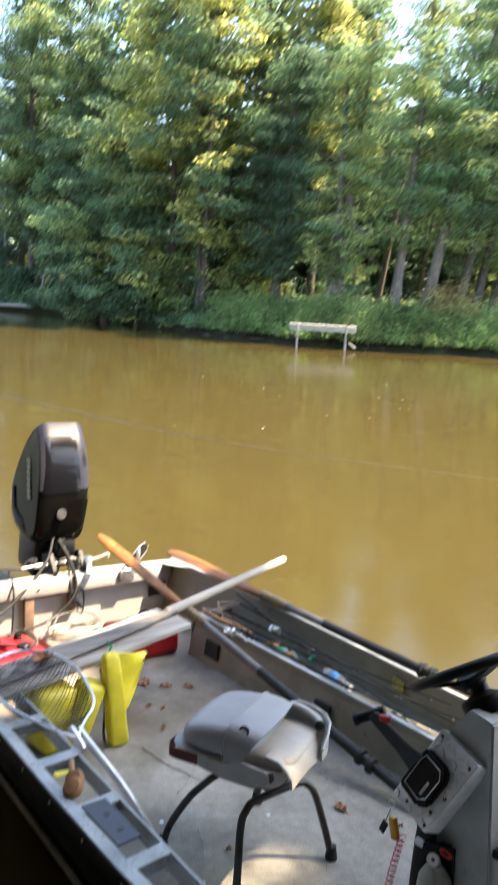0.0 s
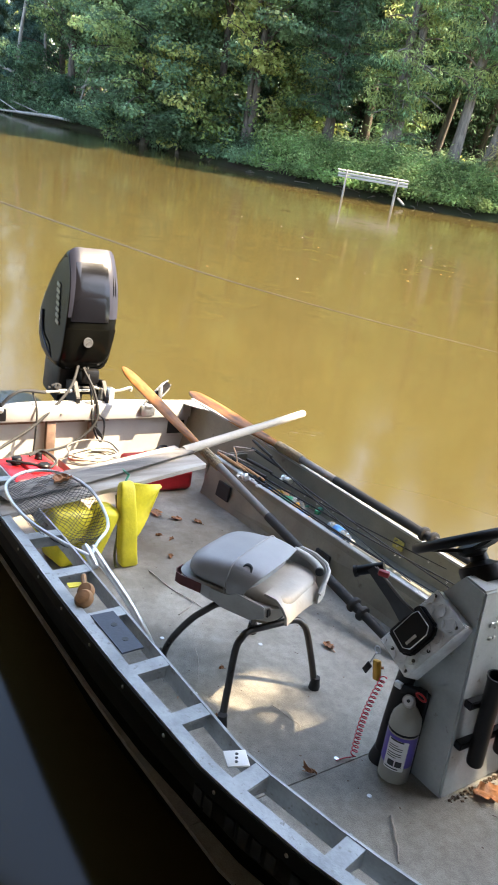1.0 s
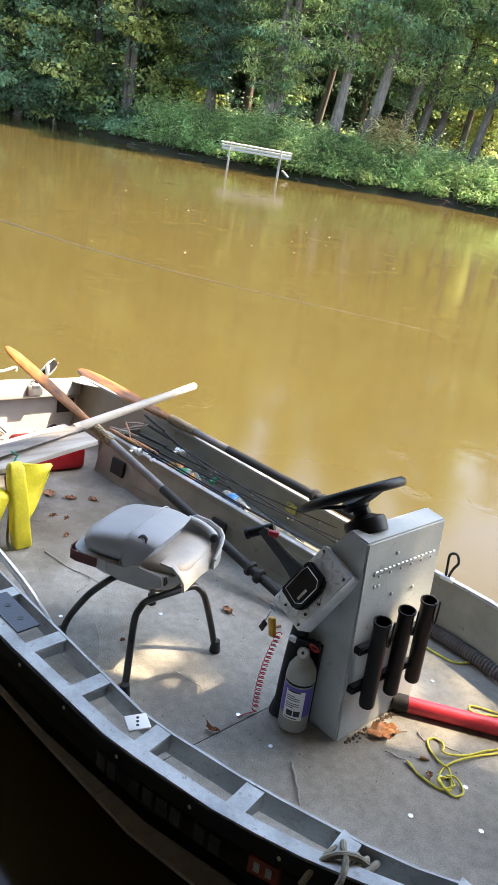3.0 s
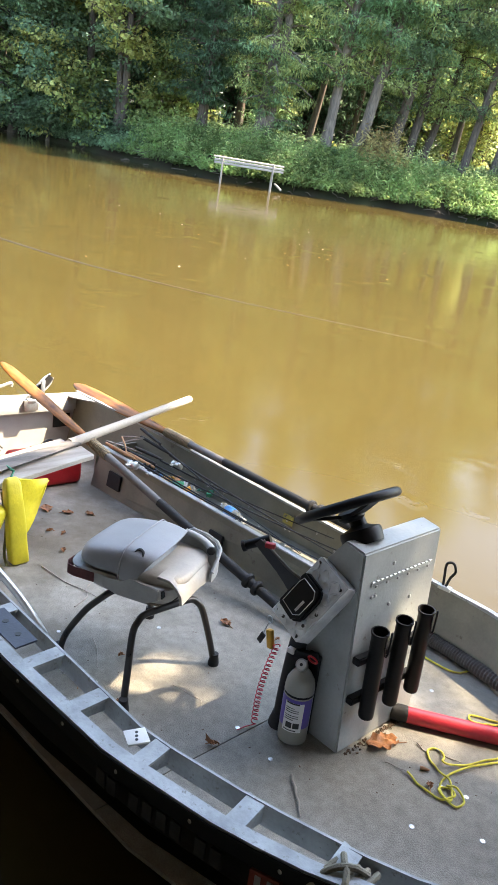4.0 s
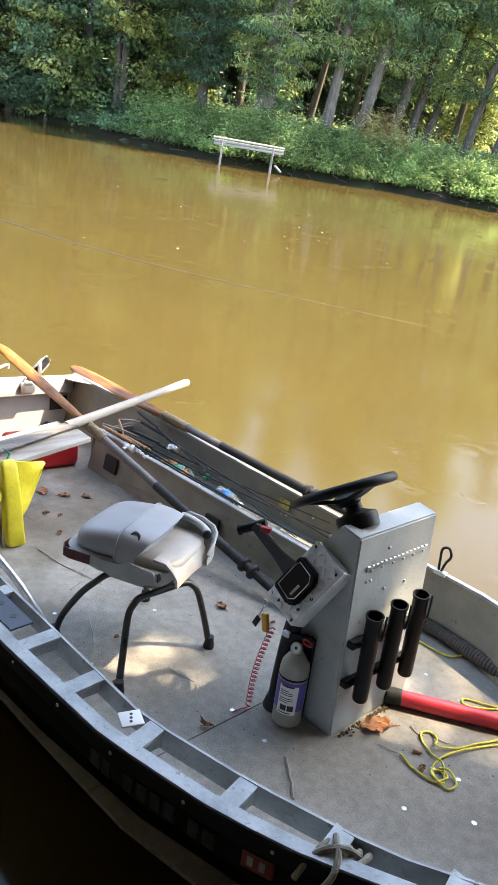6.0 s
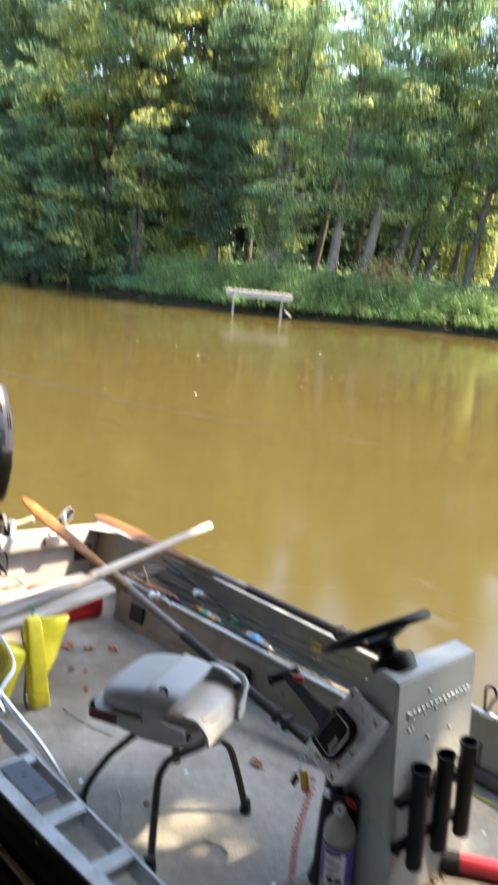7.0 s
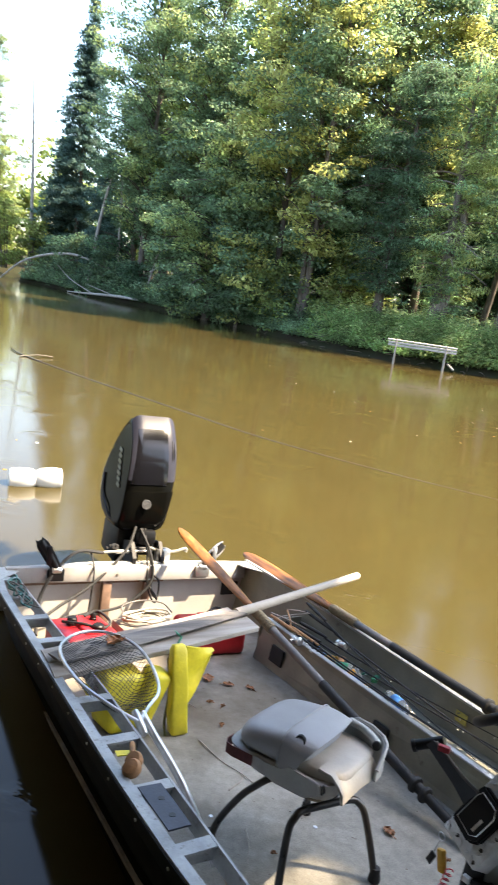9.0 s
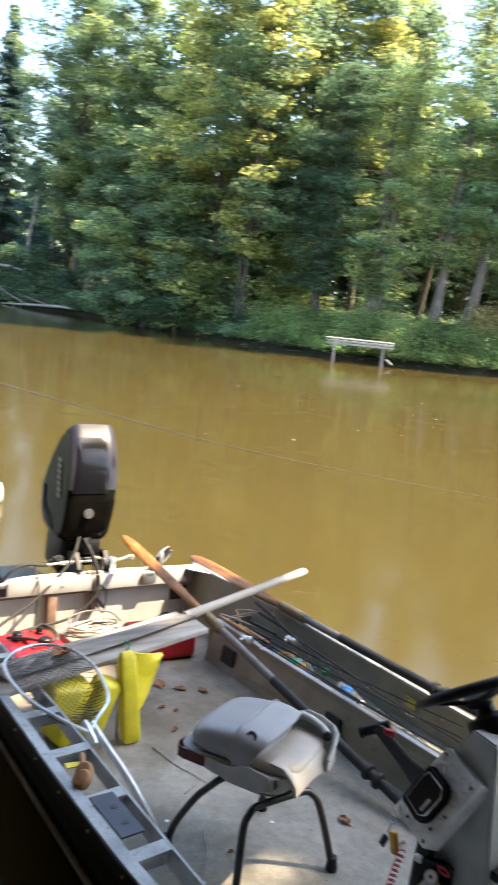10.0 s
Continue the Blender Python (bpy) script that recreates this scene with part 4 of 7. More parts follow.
for far in (False, True):
    rows = [side_row(s, far) for s in stations]
    bm = bmesh.new()
    sheet(bm, [r[:4] for r in rows])
    part("far_side_plating" if far else "side_plating", bm, HULL, boat, "black painted hull side")
    bm = bmesh.new()
    sheet(bm, [r[3:] for r in rows])
    part("hull_bottom", bm, HULL_LOW, boat, "olive hull bottom")
    # The far lining is darker and more olive than the near lining.
    bm = bmesh.new()
    sheet(bm, [side_row(s, far, 0.012) for s in stations])
    part("inner_lining", bm, LINER if far else INSIDE, boat, "olive grey inner side" if far else "pale grey inner side")

# floor boards: a main panel and a bow panel that meet at a seam
def floor_panel(s0, s1):
    bm = bmesh.new()
    ss = np.linspace(s0, s1, 9)
    near = [(s, max(lerp(NEAR, s) * 0.905, -0.84), 0.0) for s in ss]
    far = [(s, lerp(FAR, s) * 0.965, 0.0) for s in ss]
    prism(bm, near + far[::-1], (0, 0, -0.015), (0, 0, 0))
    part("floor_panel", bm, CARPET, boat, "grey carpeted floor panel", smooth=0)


floor_panel(0.04, 2.968)
floor_panel(2.972, 4.25)

# near gunwale: a wide outer rail, a thin inner rail and flat crossbars between them
def ribbon(table, s0, s1, dw0, dw1, dh0, dh1, htab, n=40):
    """A bar that follows a side, with its section given by offsets across and up."""
    bm = bmesh.new()
    rings = []
    for s in np.linspace(s0, s1, n):
        w, h = lerp(table, s), lerp(htab, s)
        rings.append([(s, w + dw0, h + dh0), (s, w + dw1, h + dh0), (s, w + dw1, h + dh1), (s, w + dw0, h + dh1)])
    return loft(bm, rings)


part("outer_rail", ribbon(NEAR, -0.02, 4.5, -0.012, 0.028, -0.022, 0.004, NEAR_H), GUNWALE, boat, "scuffed grey outer gunwale rail", smooth=30)
part("rub_strip", ribbon(NEAR, -0.02, 4.5, -0.017, -0.0125, -0.05, -0.004, NEAR_H), HULL, boat, "black rub strip")
part("inner_rail", ribbon(NEAR_IN, 0.02, 4.3, -0.004, 0.004, -0.062, 0.004, NEAR_H), GUNWALE, boat, "thin grey inner rail", smooth=30)
for s in (0.2, 0.5, 0.8, 1.1, 1.4, 1.72, 2.04, 2.36, 2.672, 2.92, 3.2, 3.49, 3.735, 3.98):
    a, b, h = lerp(NEAR, s) + 0.024, lerp(NEAR_IN, s) - 0.003, lerp(NEAR_H, s)
    bm = bmesh.new()
    d = -0.22 if s > 3 else -0.06
    prism(bm, [(s - 0.027, a, h), (s + 0.027, a, h), (s + 0.027 + d * (b - a), b, h), (s - 0.027 + d * (b - a), b, h)], (0, 0, -0.006), (0, 0, 0.0025))
    box(bm, (s, (a + b) / 2, h - 0.028), (0.006, (b - a), 0.05))
    part("crossbar", bm, GUNWALE, boat, smooth=0)
for s in np.arange(0.35, 4.1, 0.235):
    bm = bmesh.new()
    lathe(bm, (s, lerp(NEAR, s) - 0.017, lerp(NEAR_H, s) - 0.026), (0, -1, 0), ((0.0001, 0.004), (0.005, 0.003), (0.006, 0), (0.0001, -0.001)), 8)
    part("rivet", bm, ALU, boat)

# far gunwale: a narrow rolled edge, and the long side locker below it
part("far_rail", ribbon(FAR, -0.02, 4.5, -0.011, 0.014, -0.012, 0.012, FAR_H), GUNWALE, boat, "worn grey far gunwale", smooth=30)
part("far_rub_strip", ribbon(FAR, -0.02, 4.5, 0.0145, 0.022, -0.05, -0.01, FAR_H), HULL, boat)
bm = bmesh.new()
prism(bm, [(0.72, 0.545, 0), (2.86, 0.625, 0), (2.86, 0.625, 0.225), (0.72, 0.60, 0.245)], (0, 0, 0), (0, 0.008, 0))
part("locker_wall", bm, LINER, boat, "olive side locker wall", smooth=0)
bm = bmesh.new()
prism(bm, [(0.72, 0.59, 0.246), (2.86, 0.615, 0.226), (2.86, 0.645, 0.226), (0.72, 0.622, 0.246)], (0, 0, 0), (0, 0, 0.008), 0.002)
part("locker_lip", bm, GUNWALE, boat, "pale grey locker lip", smooth=0)
bm = bmesh.new()
prism(bm, [(0.72, 0.61, 0.13), (2.86, 0.63, 0.12), (2.86, 0.93, 0.12), (0.72, 0.88, 0.13)], (0, 0, 0), (0, 0, 0.008))
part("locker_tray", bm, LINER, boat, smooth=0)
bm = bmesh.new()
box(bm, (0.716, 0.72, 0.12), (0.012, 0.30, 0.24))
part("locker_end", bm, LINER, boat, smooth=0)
# Black plates on the wall stand in for dark openings.
for s, wd in ((0.88, 0.13), (1.83, 0.11)):
    bm = bmesh.new()
    prism(bm, [(s, 0.552 + 0.027 * s / 2, 0.05), (s + wd, 0.552 + 0.027 * s / 2 + 0.004, 0.05), (s + wd, 0.568 + 0.024 * s / 2, 0.145), (s, 0.568 + 0.024 * s / 2, 0.145)], (0, -0.012, 0), (0, 0.004, 0), 0.003)
    part("locker_hatch", bm, RUBBER, boat, "black plate for an opening in the locker wall", smooth=0)

# transom with its top rail, panel and wooden post
bm = bmesh.new()
prism(bm, [(0, -0.90, 0.37), (0, -0.81, -0.12), (0, 0.79, -0.12), (0, 0.85, 0.38), (0, 0.30, 0.395), (0, -0.30, 0.395)], (-0.045, 0, 0), (0.0, 0, 0), 0.004)
part("transom", bm, WHITE, boat, "chalky white painted transom", smooth=0)
bm = bmesh.new()
box(bm, (0.028, -0.02, 0.338), (0.05, 1.66, 0.10), (-0.3, 0, 0), 0.006)
part("transom_rail", bm, WHITE, boat, "white painted top rail", smooth=30)
# Brown strips paint the shadow line under the transom rail.
for w0, w1 in ((-0.80, -0.245), (-0.175, 0.03), (0.10, 0.20)):
    bm = bmesh.new()
    box(bm, (0.008, (w0 + w1) / 2, 0.275), (0.012, w1 - w0, 0.018))
    part("rail_shadow_gap", bm, BROWN_POST, boat, smooth=0)
bm = bmesh.new()
box(bm, (0.022, -0.20, 0.12), (0.04, 0.06, 0.34), (0, 0, 0), 0.004)
part("wooden_post", bm, BROWN_POST, boat, "brown stained post")
bm = bmesh.new()
box(bm, (0.02, 0.08, 0.205), (0.03, 0.05, 0.13), (0, 0, 0), 0.004)
part("drain_block", bm, BROWN_POST, boat)
for w in (-0.145, 0.42):
    bm = bmesh.new()
    lathe(bm, (0.054, w, 0.335), (1, 0, 0), ((0.008, 0), (0.007, 0.004), (0.0001, 0.005)), 10)
    part("bolt", bm, STEEL, boat)
bm = bmesh.new()
prism(bm, [(0.0, 0.72, 0.386), (0.0, 0.85, 0.39), (0.24, 0.88, 0.372), (0.10, 0.76, 0.38)], (0, 0, -0.004), (0, 0, 0.004))
part("corner_plate", bm, GUNWALE, boat, smooth=0)
bm = bmesh.new()
prism(bm, [(0.0, -0.74, 0.372), (0.0, -0.90, 0.378), (0.24, -0.93, 0.374), (0.10, -0.81, 0.374)], (0, 0, -0.004), (0, 0, 0.004))
part("corner_plate", bm, GUNWALE, boat, smooth=0)

# Thin black plate stands in for the shade inside the corner opening.
bm = bmesh.new()
prism(bm, [(0.0, 0.66, 0.15), (0.0, 0.78, 0.15), (0.0, 0.79, 0.245), (0.0, 0.66, 0.25)], (0.002, 0, 0), (0.008, 0, 0))
part("corner_opening", bm, RUBBER, boat, "black plate for a dark opening beside the transom", smooth=0)

# faded hull lettering kept as plain bars, and a small red sticker
def on_hull(s, drop):
    return Vector((s, lerp(NEAR, s) - 0.0015 + 0.012 * drop, lerp(NEAR_H, s) - drop))


for s, wd in ((3.08, 0.036), (3.128, 0.03), (3.205, 0.03), (3.25, 0.03), (3.295, 0.03), (3.34, 0.03), (3.415, 0.03), (3.46, 0.03)):
    bm = bmesh.new()
    a, b, c, d = on_hull(s, 0.075), on_hull(s + wd, 0.075), on_hull(s + wd, 0.125), on_hull(s, 0.125)
    prism(bm, [a, b, c, d], (0, -0.004, 0), (0, 0.002, 0))
    part("faded_mark", bm, FADED, boat, "faded grey lettering on black", smooth=0)
bm = bmesh.new()
prism(bm, [on_hull(3.565, 0.07), on_hull(3.64, 0.07), on_hull(3.64, 0.12), on_hull(3.565, 0.12)], (0, -0.006, 0), (0, 0.002, 0))
sticker = part("sticker", bm, mat("orange_red_sticker", (0.22, 0.045, 0.028), 0.6), boat, "small worn red sticker", smooth=0)
for s in (3.58, 3.61):
    bm = bmesh.new()
    prism(bm, [on_hull(s, 0.08), on_hull(s + 0.014, 0.08), on_hull(s + 0.014, 0.108), on_hull(s, 0.108)], (0, -0.008, 0), (0, 0.0, 0))
    part("mark", bm, SHELL, sticker, smooth=0)
# yellow maker's plate inside the far side
bm = bmesh.new()
prism(bm, [(2.035, 0.925, 0.255), (2.105, 0.928, 0.253), (2.105, 0.922, 0.203), (2.035, 0.92, 0.205)], (0, -0.012, 0), (0, -0.008, 0))
part("warning_plate", bm, mat("yellow_plate", (0.36, 0.32, 0.07), 0.5, spots=(40, 0.55, (0.1, 0.1, 0.08))), boat, "small yellow warning plate", smooth=0)
# navy pad with holes and a pale striker plate on the near gunwale
bm = bmesh.new()
prism(bm, [(2.35, -0.872, 0.364), (2.585, -0.862, 0.364), (2.58, -0.785, 0.364), (2.35, -0.79, 0.364)], (0, 0, -0.004), (0, 0, 0.002))
pad = part("mounting_pad", bm, NAVY, boat, "dark blue mounting pad with holes", smooth=0)
for s in (2.43, 2.52):
    bm = bmesh.new()
    lathe(bm, (s, -0.822, 0.3665), (0, 0, 1), ((0.011, 0), (0.011, 0.001), (0.0001, 0.001)), 12)
    part("hole", bm, INK, pad)
bm = bmesh.new()
box(bm, (3.125, -0.779, 0.368), (0.058, 0.062, 0.006), (0, 0, -20), 0.002)
strike = part("striker_plate", bm, LABEL_W, boat, "pale plate with three dark holes")
for k in (-1, 0, 1):
    bm = bmesh.new()
    lathe(bm, (3.125 + 0.012 * k, -0.779 - 0.008 * k, 0.3712), (0, 0, 1), ((0.0045, 0), (0.0045, 0.001), (0.0001, 0.001)), 10)
    part("hole", bm, INK, strike)


# ---------- outboard motor ----------
def outboard():
    m = thing("outboard_motor", "large black outboard motor clamped to the transom", "outboard motor", (-0.1, 0.08, 0.39))
    # side line of the cowl, tipped forward: tall at the front and falling away behind
    front = [(-0.083 - 0.19 * ((h - 0.86) / 0.49) ** 2.4, h) for h in (0.86, 0.93, 1.0, 1.07, 1.14, 1.20, 1.25, 1.29, 1.32, 1.342, 1.35)]
    side = [Vector((a, 0, b)) for a, b in [(-0.15, 0.585), (-0.115, 0.64), (-0.095, 0.74)] + front + [(-0.345, 1.333), (-0.43, 1.265), (-0.52, 1.15), (-0.60, 1.015), (-0.645, 0.89), (-0.65, 0.79), (-0.62, 0.70), (-0.54, 0.62), (-0.40, 0.575), (-0.24, 0.567)]]
    core = Vector((-0.30, 0, 0.93))
    half = ((0.56, 0.162), (0.9, 0.173), (1.36, 0.158))

    def skin(p, u, grow=0.0):
        """A point of the side line carried across the cowl, drawn in towards the flanks."""
        e = 1 - 0.20 * max(0.0, abs(u) - 0.55) ** 2 / 0.2025
        q = core + (p - core) * (e + grow)
        v = math.sin(u * math.pi / 2) if abs(u) > 0.8 else u * 0.951 / 0.8
        return Vector((q.x, 0.050 + 0.085 * (q.z - 0.6) + v * (lerp(half, p.z) + grow * 0.1), q.z))

    us = (-1, -0.97, -0.92, -0.85, -0.75, -0.6, -0.35, 0, 0.35, 0.6, 0.75, 0.85, 0.92, 0.97, 1)
    bm = bmesh.new()
    loft(bm, [[skin(p, u) for p in side] for u in us])
    part("cowl", bm, COWL, m, "gloss black cowl", smooth=38)
    bm = bmesh.new()
    face = curve(side[3:14], 2)
    sheet(bm, [[skin(p, u, 0.012) for u in np.linspace(-0.84, 0.84, 15)] for p in face[2:]], 0.006)
    visor = part("front_visor", bm, COWL_GREY, m, "upper face with the sky's grey sheen in its colour", smooth=70)
    bm = bmesh.new()
    low = curve(side[3:11], 3)
    sheet(bm, [[skin(p, -0.10 + u * (0.62 - 0.10 * k / len(low)), 0.0175 - 0.004 * (abs(u) > 0.9)) for u in np.linspace(-1, 1, 13)] for k, p in enumerate(low[2:-2])], 0.005)
    part("gloss_inset", bm, GLOSS, visor, "gloss black inset panel", smooth=60)
    for u in (0.62, 0.70):
        bm = bmesh.new()
        tube(bm, [skin(p, u, 0.021) for p in low[9:16]], [0.001, 0.003, 0.004, 0.004, 0.003, 0.002, 0.001], 6)
        part("vent_slit", bm, BLACK, visor, "dark vent slit")
    bm = bmesh.new()
    face = curve(side[0:4], 3)
    sheet(bm, [[skin(p, u, 0.010) for u in np.linspace(-0.80, 0.80, 13)] for p in face], 0.008)
    panel = part("front_panel", bm, COWL, m, "black front panel with a round badge", smooth=60)
    bm = bmesh.new()
    face = curve(side[0:4], 3)
    tube(bm, [skin(p, 0.66, 0.03) for p in face[:-1]], 0.0025, 6)
    tube(bm, [skin(face[1], u, 0.03) for u in np.linspace(-0.6, 0.66, 9)], 0.0025, 6)
    part("panel_bead", bm, COWL_GREY, panel, "thin raised bead")
    bm = bmesh.new()
    c = skin(Vector((-0.096, 0, 0.775)), -0.08, 0.0) + Vector((0.024, 0, 0))
    lathe(bm, c, (1, 0, 0.1), ((0.033, 0), (0.033, 0.004), (0.027, 0.005), (0.027, 0.002), (0.0001, 0.002)), 24)
    box(bm, (c.x + 0.003, c.y, c.z), (0.004, 0.03, 0.008), (30, 0, 0))
    box(bm, (c.x + 0.003, c.y, c.z - 0.01), (0.004, 0.022, 0.006), (30, 0, 0))
    part("badge", bm, mat("dull_badge", (0.09, 0.09, 0.092), 0.5, 0.3), panel, "round metal badge")
    for k in range(7):
        t = k / 6
        p = Vector((-0.335 + 0.075 * t, 0, 1.10 - 0.23 * t))
        bm = bmesh.new()
        box(bm, (p.x, 0.050 + 0.085 * (p.z - 0.6) - lerp(half, p.z) - 0.001, p.z), (0.058, 0.003, 0.026), (-4.5, 18, 0), 0.001)
        part("side_mark", bm, mat("worn_olive_lettering", (0.14, 0.14, 0.10), 0.45), m, "faded lettering kept as a bar", smooth=0)
    bm = bmesh.new()
    tube(bm, curve(((-0.55, -0.100, 0.90), (-0.50, -0.110, 0.76), (-0.38, -0.118, 0.68), (-0.30, -0.108, 0.62)), 5), 0.006, 6)
    part("cowl_seam", bm, COWL_GREY, m, "raised seam at the cowl's foot")
    bm = bmesh.new()
    box(bm, (-0.38, 0.02, 0.50), (0.32, 0.20, 0.34), (0, 8, 0), 0.04)
    box(bm, (-0.38, 0.03, 0.02), (0.17, 0.11, 0.9), (0, 4, 0), 0.03)
    part("midsection", bm, BLACK, m, "black midsection leg")
    bm = bmesh.new()
    box(bm, (-0.42, 0.06, -0.42), (0.5, 0.30, 0.015), (0, 0, 0), 0.005)
    lathe(bm, (-0.68, 0.06, -0.62), (1, 0, 0), ((0.02, -0.02), (0.06, 0.1), (0.06, 0.4), (0.015, 0.55)), 14)
    part("gearcase", bm, BLACK, m)
    for w in (-0.02, 0.18):
        bm = bmesh.new()
        prism(bm, [(-0.16, w, 0.22), (0.0, w, 0.36), (0.005, w, 0.425), (-0.07, w, 0.52), (-0.20, w, 0.50)], (0, -0.016, 0), (0, 0.016, 0), 0.004)
        part("clamp_bracket", bm, BLACK, m, "black clamp bracket")
    bm = bmesh.new()
    lathe(bm, (-0.12, 0.08, 0.45), (0, 1, 0), ((0.03, -0.11), (0.036, -0.10), (0.036, 0.10), (0.03, 0.11)), 16)
    box(bm, (-0.13, 0.09, 0.54), (0.10, 0.13, 0.10), (0, 0, 0), 0.02)
    part("swivel_tube", bm, BLACK, m, "black swivel tube")
    bm = bmesh.new()
    tube(bm, curve(((-0.10, 0.10, 0.475), (-0.06, 0.18, 0.458), (-0.05, 0.28, 0.455), (-0.05, 0.36, 0.475), (-0.05, 0.375, 0.468), (-0.05, 0.37, 0.45)), 5), 0.0105, 10)
    part("steering_arm", bm, CYL_GREY, m, "pale bent steering link arm")
    bm = bmesh.new()
    tube(bm, [(-0.06, -0.24, 0.452), (-0.06, 0.10, 0.458)], 0.009, 10)
    tube(bm, [(-0.06, -0.13, 0.454), (-0.06, -0.05, 0.456)], 0.015, 10)
    part("steering_rod", bm, STEEL, m, "bright steel steering rod")
    bm = bmesh.new()
    box(bm, (-0.10, -0.13, 0.46), (0.05, 0.05, 0.07), (10, 0, 20), 0.010)
    for k in range(4):
        lathe(bm, (-0.09, -0.19 + 0.02 * k, 0.475 + 0.014 * (k % 2)), (1, 0, 0.2), ((0.008, 0), (0.008, 0.02), (0.0001, 0.021)), 8)
    part("link_bolts", bm, RUBBER, m)
    bm = bmesh.new()
    box(bm, (-0.06, 0.20, 0.425), (0.06, 0.10, 0.10), (0, 0, 0), 0.008)
    part("anchor_block", bm, STEEL, m, "dull metal anchor block")
    for pts, r in ((((-0.13, 0.02, 0.62), (-0.02, -0.08, 0.47), (0.08, -0.32, 0.28), (0.16, -0.55, 0.17), (0.3, -0.74, 0.10)), 0.010),
                   (((-0.10, 0.04, 0.6), (0.03, 0.08, 0.46), (0.08, 0.08, 0.28), (0.10, -0.10, 0.14), (0.15, -0.35, 0.12), (0.3, -0.6, 0.14)), 0.009),
                   (((-0.05, -0.22, 0.452), (0.0, -0.42, 0.47), (0.07, -0.58, 0.34), (0.12, -0.66, 0.18), (0.3, -0.70, 0.06)), 0.011),
                   (((-0.12, 0.06, 0.6), (0.02, 0.09, 0.40), (0.06, 0.10, 0.22), (0.1, 0.13, 0.18), (0.08, 0.07, 0.26)), 0.007),
                   (((-0.12, 0.08, 0.6), (0.03, 0.06, 0.42), (0.07, 0.07, 0.24), (0.1, 0.12, 0.15), (0.08, 0.14, 0.28), (0.06, 0.09, 0.34)), 0.006),
                   (((-0.06, -0.3, 0.45), (0.07, -0.31, 0.36), (0.07, -0.32, 0.1), (0.1, -0.34, 0.02)), 0.006)):
        bm = bmesh.new()
        tube(bm, curve(pts, 7), r, 8)
        part("control_cable", bm, RUBBER, m, "black control cable")


outboard()


# ---------- clamp rod holders on the transom ----------
def transom_holder(w, tip, label):
    h = thing("rod_holder", label, "rod holder", (0.05, w, 0.36), group="clamp rod holders")
    bm = bmesh.new()
    box(bm, (0.062, w, 0.345), (0.03, 0.10, 0.075), (0, 0, 0), 0.006)
    part("clamp", bm, STEEL if w > 0 else BLACK, h)
    bm = bmesh.new()
    d = (Vector(tip) - Vector((0.06, w, 0.39))).normalized()
    p = Vector((0.06, w, 0.39))
    lathe(bm, p, d, ((0.02, 0), (0.022, 0.03), (0.027, 0.05), (0.027, 0.2), (0.023, 0.2), (0.023, 0.06), (0.0001, 0.06)), 14)
    part("cradle", bm, BLACK if w < 0 else LEG_PAINT, h, "dark tube cradle")
    bm = bmesh.new()
    lathe(bm, (0.06, w, 0.375), (0, 1, 0), ((0.02, -0.03), (0.024, -0.02), (0.024, 0.02), (0.02, 0.03)), 12)
    part("hinge", bm, STEEL, h)
    bm = bmesh.new()
    side = d.cross(Vector((1, 0, 0))).normalized()
    for k in (-1, 1):
        tube(bm, [p + side * 0.02 * k - d * 0.02, p + side * 0.03 * k + d * 0.07, p + side * 0.03 * k + d * 0.17, p + side * 0.018 * k + d * 0.215], [0.008, 0.009, 0.009, 0.005], 8)
    box(bm, tuple(p + d * 0.10 + Vector((0.026, 0, 0))), (0.012, 0.03, 0.12), (0, 0, 0), 0.003)
    part("bracket_arm", bm, BLACK if w < 0 else STEEL, h, "forked bracket arm")


transom_holder(-0.55, (0.03, -0.69, 0.60), "black rod holder clamped to the transom")
transom_holder(0.46, (0.03, 0.66, 0.57), "grey metal rod holder clamped to the transom")


